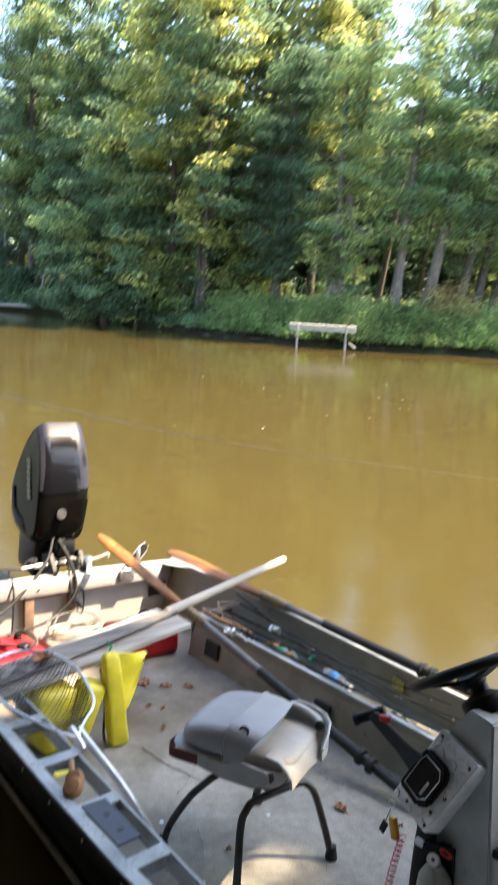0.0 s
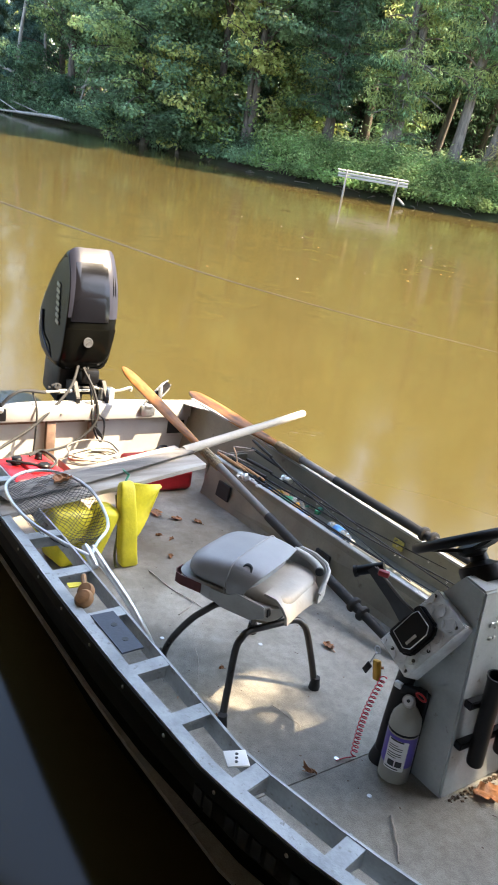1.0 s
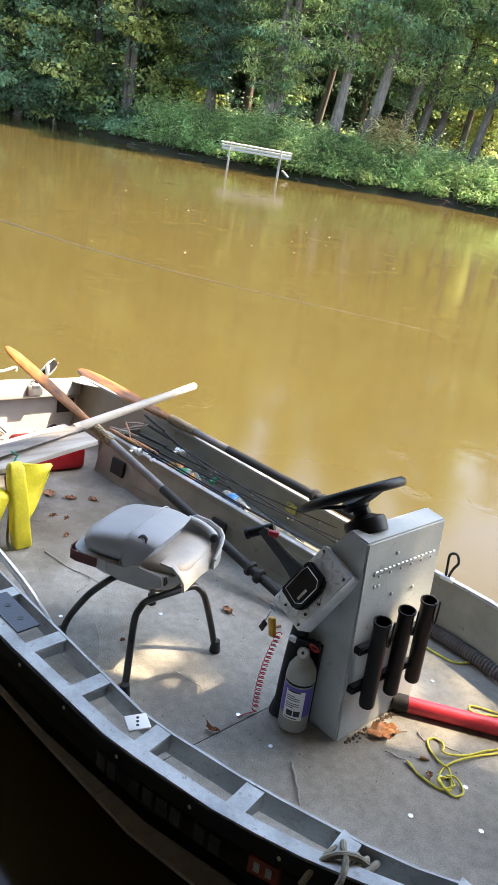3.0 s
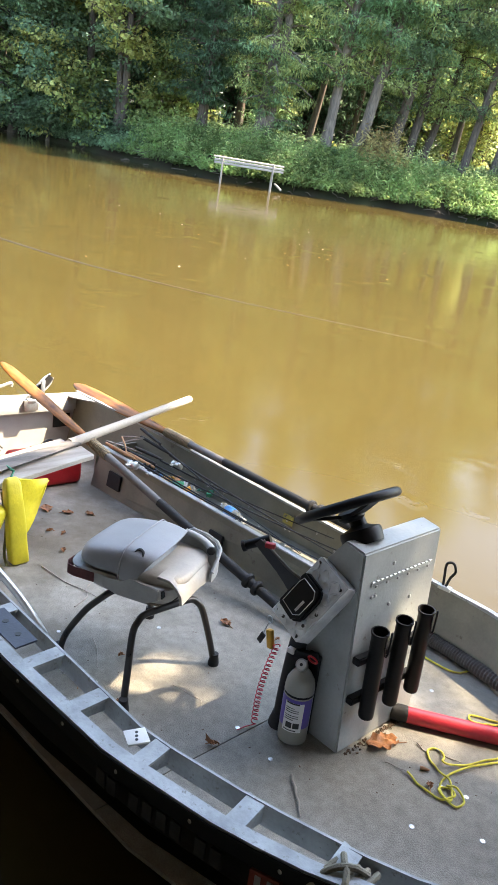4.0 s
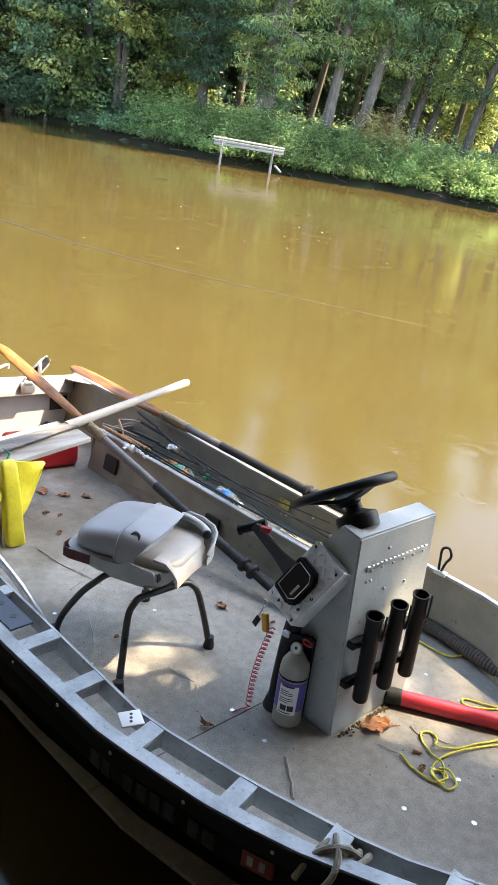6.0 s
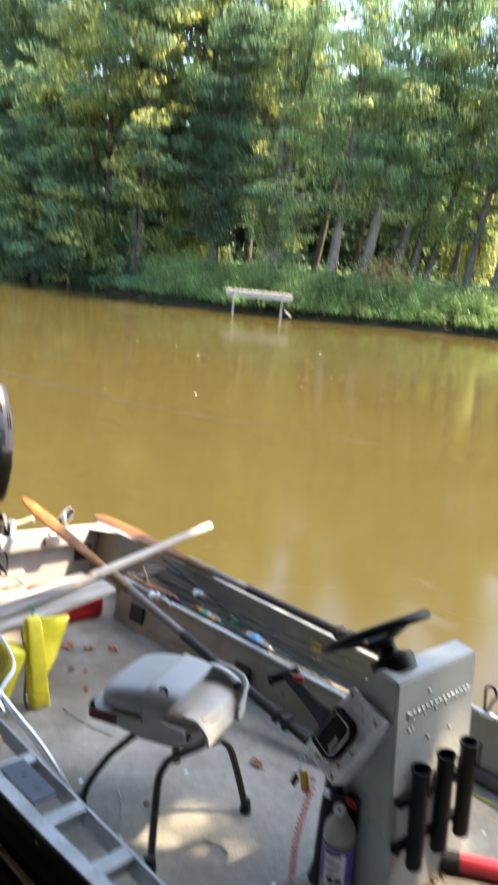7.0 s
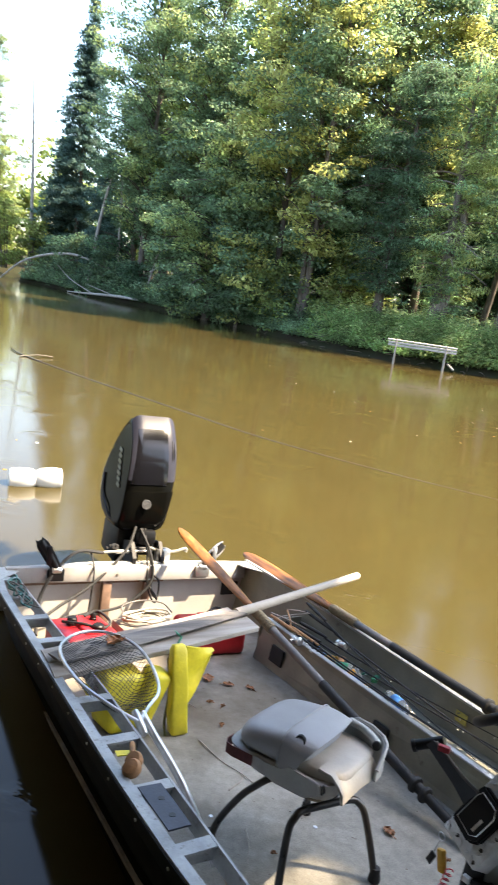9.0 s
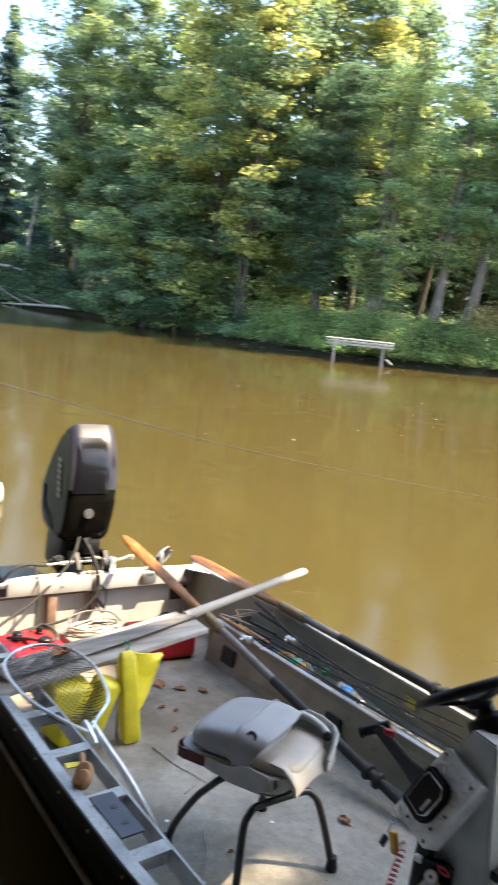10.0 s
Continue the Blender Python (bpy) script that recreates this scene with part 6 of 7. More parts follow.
# ---------- fire extinguisher ----------
def extinguisher():
    # a small hand extinguisher standing against the console
    x = thing("fire_extinguisher", "pale grey fire extinguisher with a purple and white label", "fire extinguisher", (3.085, -0.062, 0.0))
    bm = bmesh.new()
    lathe(bm, (3.085, -0.062, 0.004), (0.0, 0.0, 1), ((0.043, 0), (0.0515, 0.006), (0.0515, 0.215), (0.048, 0.24), (0.032, 0.268), (0.02, 0.282), (0.016, 0.30)), 28)
    part("cylinder", bm, CYL_GREY, x, "pale grey cylinder", smooth=50)

    def wrap(h0, h1, a0, a1, r):
        b = bmesh.new()
        sheet(b, [[(3.085 + r * math.cos(a), -0.062 + r * math.sin(a), h) for a in np.linspace(radians(a0), radians(a1), 18)] for h in (h0, h1)])
        return b

    part("label_band", wrap(0.075, 0.19, -205, 20, 0.0522), LABEL_P, x, "purple label band")
    lab = part("label", wrap(0.062, 0.178, -98, -22, 0.0530), LABEL_W, x, "white instruction label")
    for h in (0.172, 0.155, 0.147, 0.139, 0.126, 0.118, 0.110):
        part("text_bar", wrap(h, h + (0.006 if h == 0.172 else 0.003), -92, -40 - 18 * ((h * 1000) % 3 > 1), 0.0534), INK, lab)
    for a in (-84, -56):
        part("pictogram", wrap(0.078, 0.100, a, a + 24, 0.0534), INK, lab)
    part("text_bar", wrap(0.067, 0.071, -92, -42, 0.0534), INK, lab)
    bm = bmesh.new()
    lathe(bm, (3.085, -0.068, 0.30), (0.25, -0.75, 0.6), ((0.019, -0.01), (0.021, 0.0), (0.021, 0.014), (0.0001, 0.015)), 20)
    g = part("gauge", bm, STEEL, x, "round pressure gauge")
    ax = Vector((0.25, -0.75, 0.6)).normalized()
    for r, z, m_, nm in ((0.0165, 0.0153, LABEL_W, "gauge_face"), (0.0055, 0.0162, INK, "gauge_needle")):
        bm = bmesh.new()
        lathe(bm, Vector((3.085, -0.068, 0.30)) + ax * z, ax, ((r, 0), (r, 0.0006), (0.0001, 0.0006)), 18)
        part(nm, bm, m_, g)
    bm = bmesh.new()
    box(bm, (3.07, -0.045, 0.325), (0.10, 0.024, 0.03), (0, -10, 20), 0.006)
    part("valve_lever", bm, BLACK, x, "black lever handle")
    bm = bmesh.new()
    box(bm, (3.028, -0.068, 0.327), (0.026, 0.018, 0.02), (0, 0, 10), 0.003)
    part("nozzle", bm, LABEL_W, x, "white nozzle")
    bm = bmesh.new()
    tube(bm, [(3.118 + 0.02 * math.cos(a), -0.06, 0.338 + 0.009 * math.sin(a)) for a in (k * 0.45 for k in range(14))], 0.0035, 6, closed=True)
    part("pull_pin", bm, RED, x, "red pull ring")
    bm = bmesh.new()
    box(bm, (3.09, -0.012, 0.17), (0.05, 0.014, 0.32), (0, 0, 0), 0.004)
    part("bracket", bm, BLACK, x, "black wall bracket")
    part("strap", wrap(0.196, 0.204, -180, 180, 0.0529), BLACK, x, "black strap")


extinguisher()


# ---------- oars and paddle ----------
def oar(label, tip, end, wrap0, wrap1, width, at, blade_to, roll=0.0):
    o = thing("oar", label, "oar", at, group="wooden oars")
    tip, end = Vector(tip), Vector(end)
    d = (end - tip).normalized()
    side = d.cross(Vector((0, 0, 1))).normalized()
    side = (side * math.cos(roll) + Vector((0, 0, 1)) * math.sin(roll)).normalized()
    nrm = side.cross(d)
    length = (end - tip).length
    rings = []
    for f, hw, ht in ((0.0, 0.010, 0.006), (0.02, 0.024, 0.007), (0.08, 0.040, 0.008), (0.22, 0.048, 0.009), (0.5, 0.046, 0.011), (0.75, 0.036, 0.014), (0.9, 0.026, 0.019), (1.0, 0.022, 0.021)):
        p = tip + d * blade_to * f
        rings.append([p + side * (hw * width * math.cos(a)) + nrm * (ht * math.sin(a)) for a in (2 * math.pi * k / 14 for k in range(14))])
    bm = bmesh.new()
    loft(bm, rings)
    part("blade", bm, OAR_WOOD, o, "varnished wooden blade", smooth=60)
    bm = bmesh.new()
    tube(bm, [tip + d * x for x in np.linspace(blade_to - 0.02, length - 0.32, 6)], [0.021, 0.022, 0.022, 0.021, 0.021, 0.021], 14)
    part("shaft", bm, OAR_GREY, o, "worn grey shaft")
    bm = bmesh.new()
    tube(bm, [tip + d * x for x in (length - 1.0, length - 0.3, length - 0.26, length)], [0.0235, 0.024, 0.021, 0.02], 14)
    part("black_sleeve", bm, RUBBER, o, "black sleeve")
    bm = bmesh.new()
    n = int((wrap1 - wrap0) / 0.0125)
    pts = []
    for k in range(n * 10):
        a = 2 * math.pi * k / 10
        p = tip + d * (wrap0 + (wrap1 - wrap0) * k / (n * 10))
        pts.append(p + (side * math.cos(a) + nrm * math.sin(a)) * 0.0265)
    tube(bm, pts, 0.0046, 5)
    part("cord_wrapping", bm, CORD, o, "tan cord wrapping")
    for x in (length - 0.33, length - 0.27):
        bm = bmesh.new()
        lathe(bm, tip + d * x, d, ((0.024, 0), (0.036, 0.006), (0.038, 0.014), (0.036, 0.024), (0.024, 0.03)), 18)
        part("collar", bm, RUBBER, o, "black rubber collar")


oar("wooden oar with a grey shaft lying along the far gunwale", (-0.17, 0.915, 0.402), (2.52, 0.925, 0.345), 1.13, 1.38, 0.95, (1.2, 0.91, 0.36), 1.18, -0.6)
oar("wooden oar with a black grip propped over the locker", OAR2_TIP, OAR2_END, 1.02, 1.22, 0.8, (1.5, 0.4, 0.2), 1.05, -0.4)

plank = thing("loose_plank", "worn white board laid across the boat", "plank", (1.2, -0.3, 0.36))
for f0, f1, end, lift in ((0.0, 0.493, 0.225, 0.002), (0.5, 1.0, 0.268, 0.0)):
    bm = bmesh.new()
    rings = []
    for w in np.linspace(-0.92, end, 9):
        s0, s1 = 0.879 - 0.30 * (w - 0.226), 1.194 - 0.267 * (w - 0.268)
        h = 0.372 + 0.016 * (w + 0.9) + lift + 0.002 * math.sin(9 * w)
        p0, p1 = s0 + (s1 - s0) * f0, s0 + (s1 - s0) * f1
        rings.append([(p0, w - 0.02 * f0, h - 0.024), (p1, w - 0.02 * f0, h - 0.024), (p1, w - 0.02 * f0, h - 0.003), (p1 - 0.004, w - 0.02 * f0, h), (p0 + 0.004, w, h), (p0, w, h - 0.003)])
    loft(bm, rings)
    part("board", bm, PLANK_WHITE, plank, "worn white painted board", smooth=30)
pad = thing("old_paddle", "weathered grey wooden paddle lying on a board", "paddle", (1.2, -0.3, 0.39))
bm = bmesh.new()
rings = []
for w, s, hw, ht in ((-0.90, 1.372, 0.050, 0.006), (-0.86, 1.36, 0.062, 0.008), (-0.55, 1.27, 0.066, 0.009), (-0.25, 1.175, 0.058, 0.011), (0.02, 1.09, 0.044, 0.015), (0.18, 1.04, 0.032, 0.019), (0.26, 1.015, 0.027, 0.022)):
    h = 0.394 + 0.016 * (w + 0.9)
    rings.append([(s + hw * math.cos(x), w + 0.28 * hw * math.cos(x), h + ht * math.sin(x)) for x in (2 * math.pi * k / 14 for k in range(14))])
loft(bm, rings)
part("blade", bm, OLD_WOOD, pad, "weathered grey paddle blade", smooth=50)
bm = bmesh.new()
a, b = Vector((1.03, 0.20, 0.412)), Vector((0.80, 1.22, 0.528))
tube(bm, [a, a.lerp(b, 0.3), a.lerp(b, 0.7), b - (b - a) * 0.012, b], [0.028, 0.025, 0.024, 0.024, 0.016], 12)
part("shaft", bm, mat("pale_worn_wood", (0.40, 0.355, 0.29), 0.6, vary=0.2, scale=4, bump=0.3), pad, "pale smooth shaft")
bm = bmesh.new()
tube(bm, curve(((1.28, -0.245, 0.405), (1.30, -0.27, 0.37), (1.32, -0.26, 0.34)), 5), 0.006, 6)
tube(bm, curve(((1.14, -0.26, 0.406), (1.22, -0.25, 0.408), (1.28, -0.245, 0.404)), 5), 0.006, 6)
part("green_string", bm, GREEN_L, pad, "green tie string")


# ---------- yellow gear ----------
bag = thing("yellow_boat_bag", "folded bright yellow coated bag standing on the floor", "bag", (1.46, -0.29, 0))
bm = bmesh.new()
rings = []
for h, hw, dp in ((0.002, 0.036, 0.026), (0.012, 0.044, 0.034), (0.10, 0.045, 0.034), (0.22, 0.043, 0.033), (0.34, 0.041, 0.031), (0.41, 0.038, 0.027), (0.432, 0.032, 0.015), (0.438, 0.02, 0.006)):
    rings.append([(1.452 + dp * math.copysign(abs(math.cos(a)) ** 0.35, math.cos(a)) - 0.04 * h + 0.004 * math.sin(40 * h), -0.292 + hw * math.copysign(abs(math.sin(a)) ** 0.35, math.sin(a)) - 0.09 * h + 0.003 * math.sin(31 * h), h) for a in (2 * math.pi * k / 28 for k in range(28))])
loft(bm, rings)
part("rolled_body", bm, YELLOW, bag, "folded yellow body", smooth=50)
bm = bmesh.new()
rows = []
for v in np.linspace(0, 1, 9):
    x0, x1 = -0.285, -0.285 + 0.17 * v
    lo, hi = 0.10 + 0.265 * v ** 1.6, 0.425 - 0.045 * v
    rows.append([(1.435 - 0.05 * v + 0.010 * math.sin(7 * f + 4 * v), -0.29 + 0.175 * v, lo + (hi - lo) * f) for f in np.linspace(0, 1, 8)])
sheet(bm, rows, 0.012)
part("side_flap", bm, YELLOW, bag, "spread yellow flap", smooth=60)
bm = bmesh.new()
tube(bm, curve(((1.40, -0.36, 0.36), (1.42, -0.345, 0.2), (1.42, -0.35, 0.05), (1.47, -0.36, 0.005)), 5), 0.007, 6, flat=0.4)
part("strap", bm, mat("olive_webbing", (0.14, 0.14, 0.05), 0.9), bag, "dark olive strap")

vest = thing("life_jackets", "yellow life jackets heaped under the paddle", "life jacket", (1.2, -0.5, 0))
for k, (c, size, turn) in enumerate((((1.36, -0.60, 0.235), (0.18, 0.22, 0.17), (-8, 6, 8)), ((1.41, -0.455, 0.185), (0.12, 0.12, 0.28), (-19, 8, 12)), ((1.30, -0.53, 0.08), (0.20, 0.22, 0.15), (0, 0, 10)))):
    bm = bmesh.new()
    box(bm, c, size, turn, 0.03, 3)
    part("float_panel", bm, YELLOW, vest, smooth=60)

# ---------- landing net ----------
net = thing("landing_net", "aluminium landing net with black mesh and a long handle", "landing net", (1.6, -0.6, 0.38))
hoop = [Vector(p) for p in ((1.90, -0.690, 0.335), (1.80, -0.615, 0.34), (1.72, -0.54, 0.36), (1.60, -0.515, 0.392), (1.46, -0.515, 0.42), (1.32, -0.545, 0.43), (1.21, -0.62, 0.43), (1.20, -0.74, 0.43), (1.30, -0.85, 0.425), (1.46, -0.885, 0.42), (1.66, -0.86, 0.40), (1.82, -0.77, 0.365))]
bm = bmesh.new()
loop = curve(hoop + [hoop[0]], 5)
tube(bm, loop, 0.0075, 8)
part("hoop", bm, ALU, net, "bright aluminium hoop")
bm = bmesh.new()
tube(bm, curve(((1.83, -0.655, 0.335), (1.92, -0.635, 0.29), (2.12, -0.585, 0.185), (2.37, -0.55, 0.03)), 5), 0.0155, 12)
part("handle", bm, ALU, net, "bare aluminium handle")
bm = bmesh.new()
lathe(bm, (1.87, -0.69, 0.34), (1, 0.1, -0.5), ((0.014, -0.03), (0.018, 0), (0.018, 0.06), (0.013, 0.08)), 12)
part("yoke", bm, ALU, net)
poly = [(p.x, p.y) for p in loop[:-1]]


def inside(x, y):
    hit = False
    for (x0, y0), (x1, y1) in zip(poly, poly[1:] + poly[:1]):
        if (y0 > y) != (y1 > y) and x < x0 + (y - y0) / (y1 - y0) * (x1 - x0):
            hit = not hit
    return hit


def net_h(x, y):
    """Height of the slack mesh: tied at the hoop, lying on the boards and hanging beyond them."""
    d = min(((x - p.x) ** 2 + (y - p.y) ** 2, p.z) for p in loop)
    edge, r = d[1], math.sqrt(d[0])
    low = 0.405 - 0.10 * min(1, max(0, (x - 1.40 + 0.267 * (y + 0.67)) / 0.22)) ** 1.5
    return edge + (low - edge) * min(1, r / 0.075) ** 0.8 + 0.004 * math.sin(40 * x + 55 * y)


bm = bmesh.new()
for sg in (-1, 1):
    for k in range(-37, 38):
        run = []
        for j in range(-44, 45):
            u, v = k * 0.017, j * 0.0125
            x, y = 1.53 + (u + v * sg) * 0.7071, -0.70 + (v - u * sg) * 0.7071
            x, y = x + 0.006 * math.sin(23 * y + k), y + 0.005 * math.sin(19 * x + k)
            if inside(x, y):
                run.append((x, y, net_h(x, y)))
            elif len(run) > 1:
                tube(bm, run, 0.0016, 3)
                run = []
            else:
                run = []
part("mesh_bag", bm, NET, net, "black mesh bag", kind="stuff")

# ---------- fuel tanks ----------
def tank(label, c, size, turn, caps):
    t = thing("fuel_tank", label, "fuel tank", (c[0], c[1], 0), group="red fuel tanks")
    bm = bmesh.new()
    box(bm, c, size, (0, 0, turn), 0.035, 4)
    part("body", bm, RED, t, "red plastic tank body", smooth=60)
    bm = bmesh.new()
    box(bm, (c[0], c[1], c[2] + size[2] / 2 + 0.006), (size[0] * 0.7, size[1] * 0.25, 0.03), (0, 0, turn), 0.012, 3)
    part("moulded_rib", bm, RED, t, smooth=60)
    for x, y, r in caps:
        bm = bmesh.new()
        lathe(bm, (c[0] + x, c[1] + y, c[2] + size[2] / 2), (0, 0, 1), ((r * 1.1, 0), (r * 1.1, 0.012), (r, 0.014), (r, 0.035), (r * 0.8, 0.042), (0.0001, 0.042)), 18)
        part("cap", bm, BLACK, t, "black cap")
    bm = bmesh.new()
    x, y = c[0], c[1]
    z = c[2] + size[2] / 2
    tube(bm, curve(((x - 0.08, y + 0.02, z + 0.03), (x - 0.1, y + 0.10, z + 0.05), (x + 0.02, y + 0.14, z + 0.03), (x + 0.08, y + 0.08, z + 0.015), (x + 0.03, y - 0.02, z + 0.03), (x - 0.05, y - 0.12, z + 0.02)), 6), 0.008, 8)
    part("fuel_line", bm, RUBBER, t, "black fuel line")


tank("red plastic fuel tank with black caps in the stern", (0.56, -0.50, 0.105), (0.36, 0.33, 0.19), 6, ((-0.05, -0.06, 0.03), (0.08, 0.05, 0.035), (-0.1, 0.08, 0.02)))
tank("red plastic fuel tank half under the paddle", (0.50, 0.33, 0.08), (0.34, 0.38, 0.155), -4, ((0.0, 0.0, 0.03),))

coil_t = thing("rope_heap", "pale anchor rope heaped in the stern", "rope", (0.48, -0.08, 0))
bm = bmesh.new()
box(bm, (0.48, -0.09, 0.085), (0.24, 0.36, 0.165), (0, 0, 4), 0.02)
part("crate", bm, mat("dull_tan_box", (0.20, 0.17, 0.13), 0.8), coil_t, "dull tan box under the rope")
rng = np.random.default_rng(12)
bm = bmesh.new()
pts = [(0.48 + 0.10 * math.cos(k * 0.9) * rng.uniform(0.5, 1), -0.09 + 0.16 * math.sin(k * 0.9) * rng.uniform(0.5, 1), 0.18 + 0.0009 * k + rng.uniform(0, 0.02)) for k in range(42)]
tube(bm, curve(pts, 4), 0.0055, 6)
part("rope_coil", bm, mat("dirty_cord", (0.30, 0.28, 0.24), 0.85, vary=0.4, scale=40), coil_t, "dirty pale cord in loose coils")
bm = bmesh.new()
tube(bm, curve(((0.50, -0.2, 0.19), (0.38, -0.22, 0.235), (0.32, -0.08, 0.25), (0.34, 0.06, 0.235), (0.42, 0.10, 0.2)), 6), 0.0045, 6)
part("wire_handle", bm, OAR_GREY, coil_t)

# ---------- fishing rods, bottle and bits in the locker tray ----------
for i, (a, b, lab) in enumerate((((0.87, 0.655, 0.275), (2.92, 0.80, 0.30), "black fishing rod lying on the locker"), ((0.84, 0.56, 0.31), (2.60, 0.66, 0.262), "dark fishing rod with a cork handle"), ((0.95, 0.70, 0.30), (2.4, 0.90, 0.262), "slim black fishing rod leaning on the far side"),
                                 ((0.80, 0.84, 0.36), (2.45, 0.60, 0.275), "thin dark fishing rod slanting across the locker"), ((0.92, 0.65, 0.27), (2.75, 0.69, 0.25), "short black fishing rod among tackle"), ((0.86, 0.80, 0.33), (2.95, 0.75, 0.262), "long thin fishing rod lying on the locker"))):
    a, b = Vector(a), Vector(b)
    rod = thing("fishing_rod", lab, "fishing rod", tuple(a), group="fishing rods")
    bm = bmesh.new()
    tube(bm, [a.lerp(b, t) + Vector((0, 0, -0.02 * math.sin(t * 3.1))) for t in np.linspace(0.15, 1, 12)], list(np.linspace(0.0055, 0.002, 12)), 7)
    part("blank", bm, BLACK, rod, "thin black blank")
    bm = bmesh.new()
    tube(bm, [a, a.lerp(b, 0.03), a.lerp(b, 0.1), a.lerp(b, 0.16)], [0.008, 0.0105, 0.010, 0.007], 10)
    part("handle", bm, CORK if i in (1, 4) else RUBBER, rod, "worn rod handle")
    if i in (0, 1, 4, 5):
        bm = bmesh.new()
        c = a.lerp(b, 0.14 + 0.03 * (i % 3)) + Vector((0, -0.02, -0.03))
        lathe(bm, c, (1, 0.2, 0.1), ((0.012, -0.035), (0.024, -0.03), (0.024, -0.012), (0.016, -0.01), (0.016, 0.012), (0.025, 0.016), (0.025, 0.028), (0.01, 0.034)), 16)
        part("reel", bm, STEEL if i in (1, 5) else BLACK, rod, "spinning reel")
        bm = bmesh.new()
        tube(bm, [c, c + Vector((0.0, -0.05, 0.01)), c + Vector((0.03, -0.055, 0.012))], 0.004, 6)
        part("crank", bm, STEEL, rod)
    for t in (0.35, 0.5, 0.65, 0.8, 0.93):
        bm = bmesh.new()
        c = a.lerp(b, t) + Vector((0, 0, -0.02 * math.sin(t * 3.1) - 0.008))
        tube(bm, [c + Vector((0, 0.006 * math.cos(x), 0.006 * math.sin(x))) for x in (k * 0.785 for k in range(8))], 0.0012, 4, closed=True)
        part("line_guide", bm, STEEL, rod)

bottle = thing("water_bottle", "clear plastic water bottle with a blue label", "bottle", (1.74, 0.79, 0.13))
d = Vector((1, -0.10, 0.0)).normalized()
bm = bmesh.new()
lathe(bm, (1.67, 0.80, 0.170), d, ((0.0001, 0), (0.026, 0.002), (0.031, 0.012), (0.030, 0.05), (0.0315, 0.055), (0.0315, 0.13), (0.03, 0.14), (0.02, 0.185), (0.0125, 0.20), (0.0125, 0.215), (0.0001, 0.216)), 20)
part("body", bm, PLASTIC_CLEAR, bottle, "clear plastic body", smooth=50)
bm = bmesh.new()
lathe(bm, Vector((1.67, 0.80, 0.170)) + d * 0.058, d, ((0.0318, 0), (0.0322, 0.001), (0.0322, 0.062), (0.0318, 0.063)), 20)
part("label", bm, BLUE_L, bottle, "blue paper label")
bm = bmesh.new()
lathe(bm, Vector((1.67, 0.80, 0.170)) + d * 0.205, d, ((0.0145, 0), (0.0145, 0.014), (0.0001, 0.015)), 14)
part("cap", bm, LABEL_W, bottle)
rng = np.random.default_rng(21)
for i in range(34):
    s, w = rng.uniform(0.95, 1.62), rng.uniform(0.66, 0.84)
    bit = thing("tackle_item", ("small lure", "small plastic tackle packet", "bait bag", "soft lure")[i % 4] + " in the locker tray", "tackle", (s, w, 0.138), group="tackle in the tray")
    bm = bmesh.new()
    if i % 2:
        box(bm, (s, w, 0.15 + 0.02 * (i % 3)), (rng.uniform(0.03, 0.09), rng.uniform(0.02, 0.05), rng.uniform(0.012, 0.03)), (rng.uniform(-15, 15), rng.uniform(-15, 15), rng.uniform(0, 180)), 0.005)
    else:
        a = rng.uniform(0, 6)
        tube(bm, [(s, w, 0.16), (s + 0.02 * math.cos(a), w + 0.02 * math.sin(a), 0.165), (s + 0.05 * math.cos(a), w + 0.05 * math.sin(a), 0.16)], [0.004, 0.01, 0.003], 8)
    part("piece", bm, (RED, BLUE_L, GREEN_L, PADLOCK, LABEL_W, CORK, YELLOW)[i % 7], bit)

for i, (a, b) in enumerate((((0.78, 0.60, 0.30), (1.02, 0.70, 0.285)), ((0.80, 0.70, 0.32), (0.98, 0.62, 0.28)), ((0.74, 0.74, 0.30), (0.92, 0.78, 0.34)), ((0.85, 0.58, 0.29), (1.08, 0.63, 0.27)), ((0.80, 0.66, 0.28), (0.90, 0.80, 0.33)))):
    k = thing("dry_stick", "short dry orange brown stick on the locker", "stick", a, group="sticks on the locker")
    bm = bmesh.new()
    p, q = Vector(a), Vector(b)
    tube(bm, [p, p.lerp(q, 0.5) + Vector((0.0, 0.004, 0.004)), q], [0.006, 0.005, 0.003], 6)
    part("stick", bm, CORK if i % 2 else TWIG, k)

for i, (s, w) in enumerate(((1.22, 0.70), (1.34, 0.74), (1.46, 0.71))):
    t = thing("lure_pack", ("clear blue plastic lure packet in the tray", "clear green plastic lure packet in the tray", "yellow paper lure packet in the tray")[i], "packet", (s, w, 0.14), group="lure packets")
    bm = bmesh.new()
    box(bm, (s, w, 0.185), (0.12, 0.07, 0.008), (20 + 12 * i, 14 - 20 * i, 35 * i), 0.002)
    part("sleeve", bm, PLASTIC_CLEAR, t, "crinkled clear sleeve")
    bm = bmesh.new()
    box(bm, (s, w, 0.192), (0.07, 0.05, 0.004), (20 + 12 * i, 14 - 20 * i, 35 * i), 0.001)
    part("card", bm, (BLUE_L, GREEN_L, PADLOCK)[i], t, "coloured card")

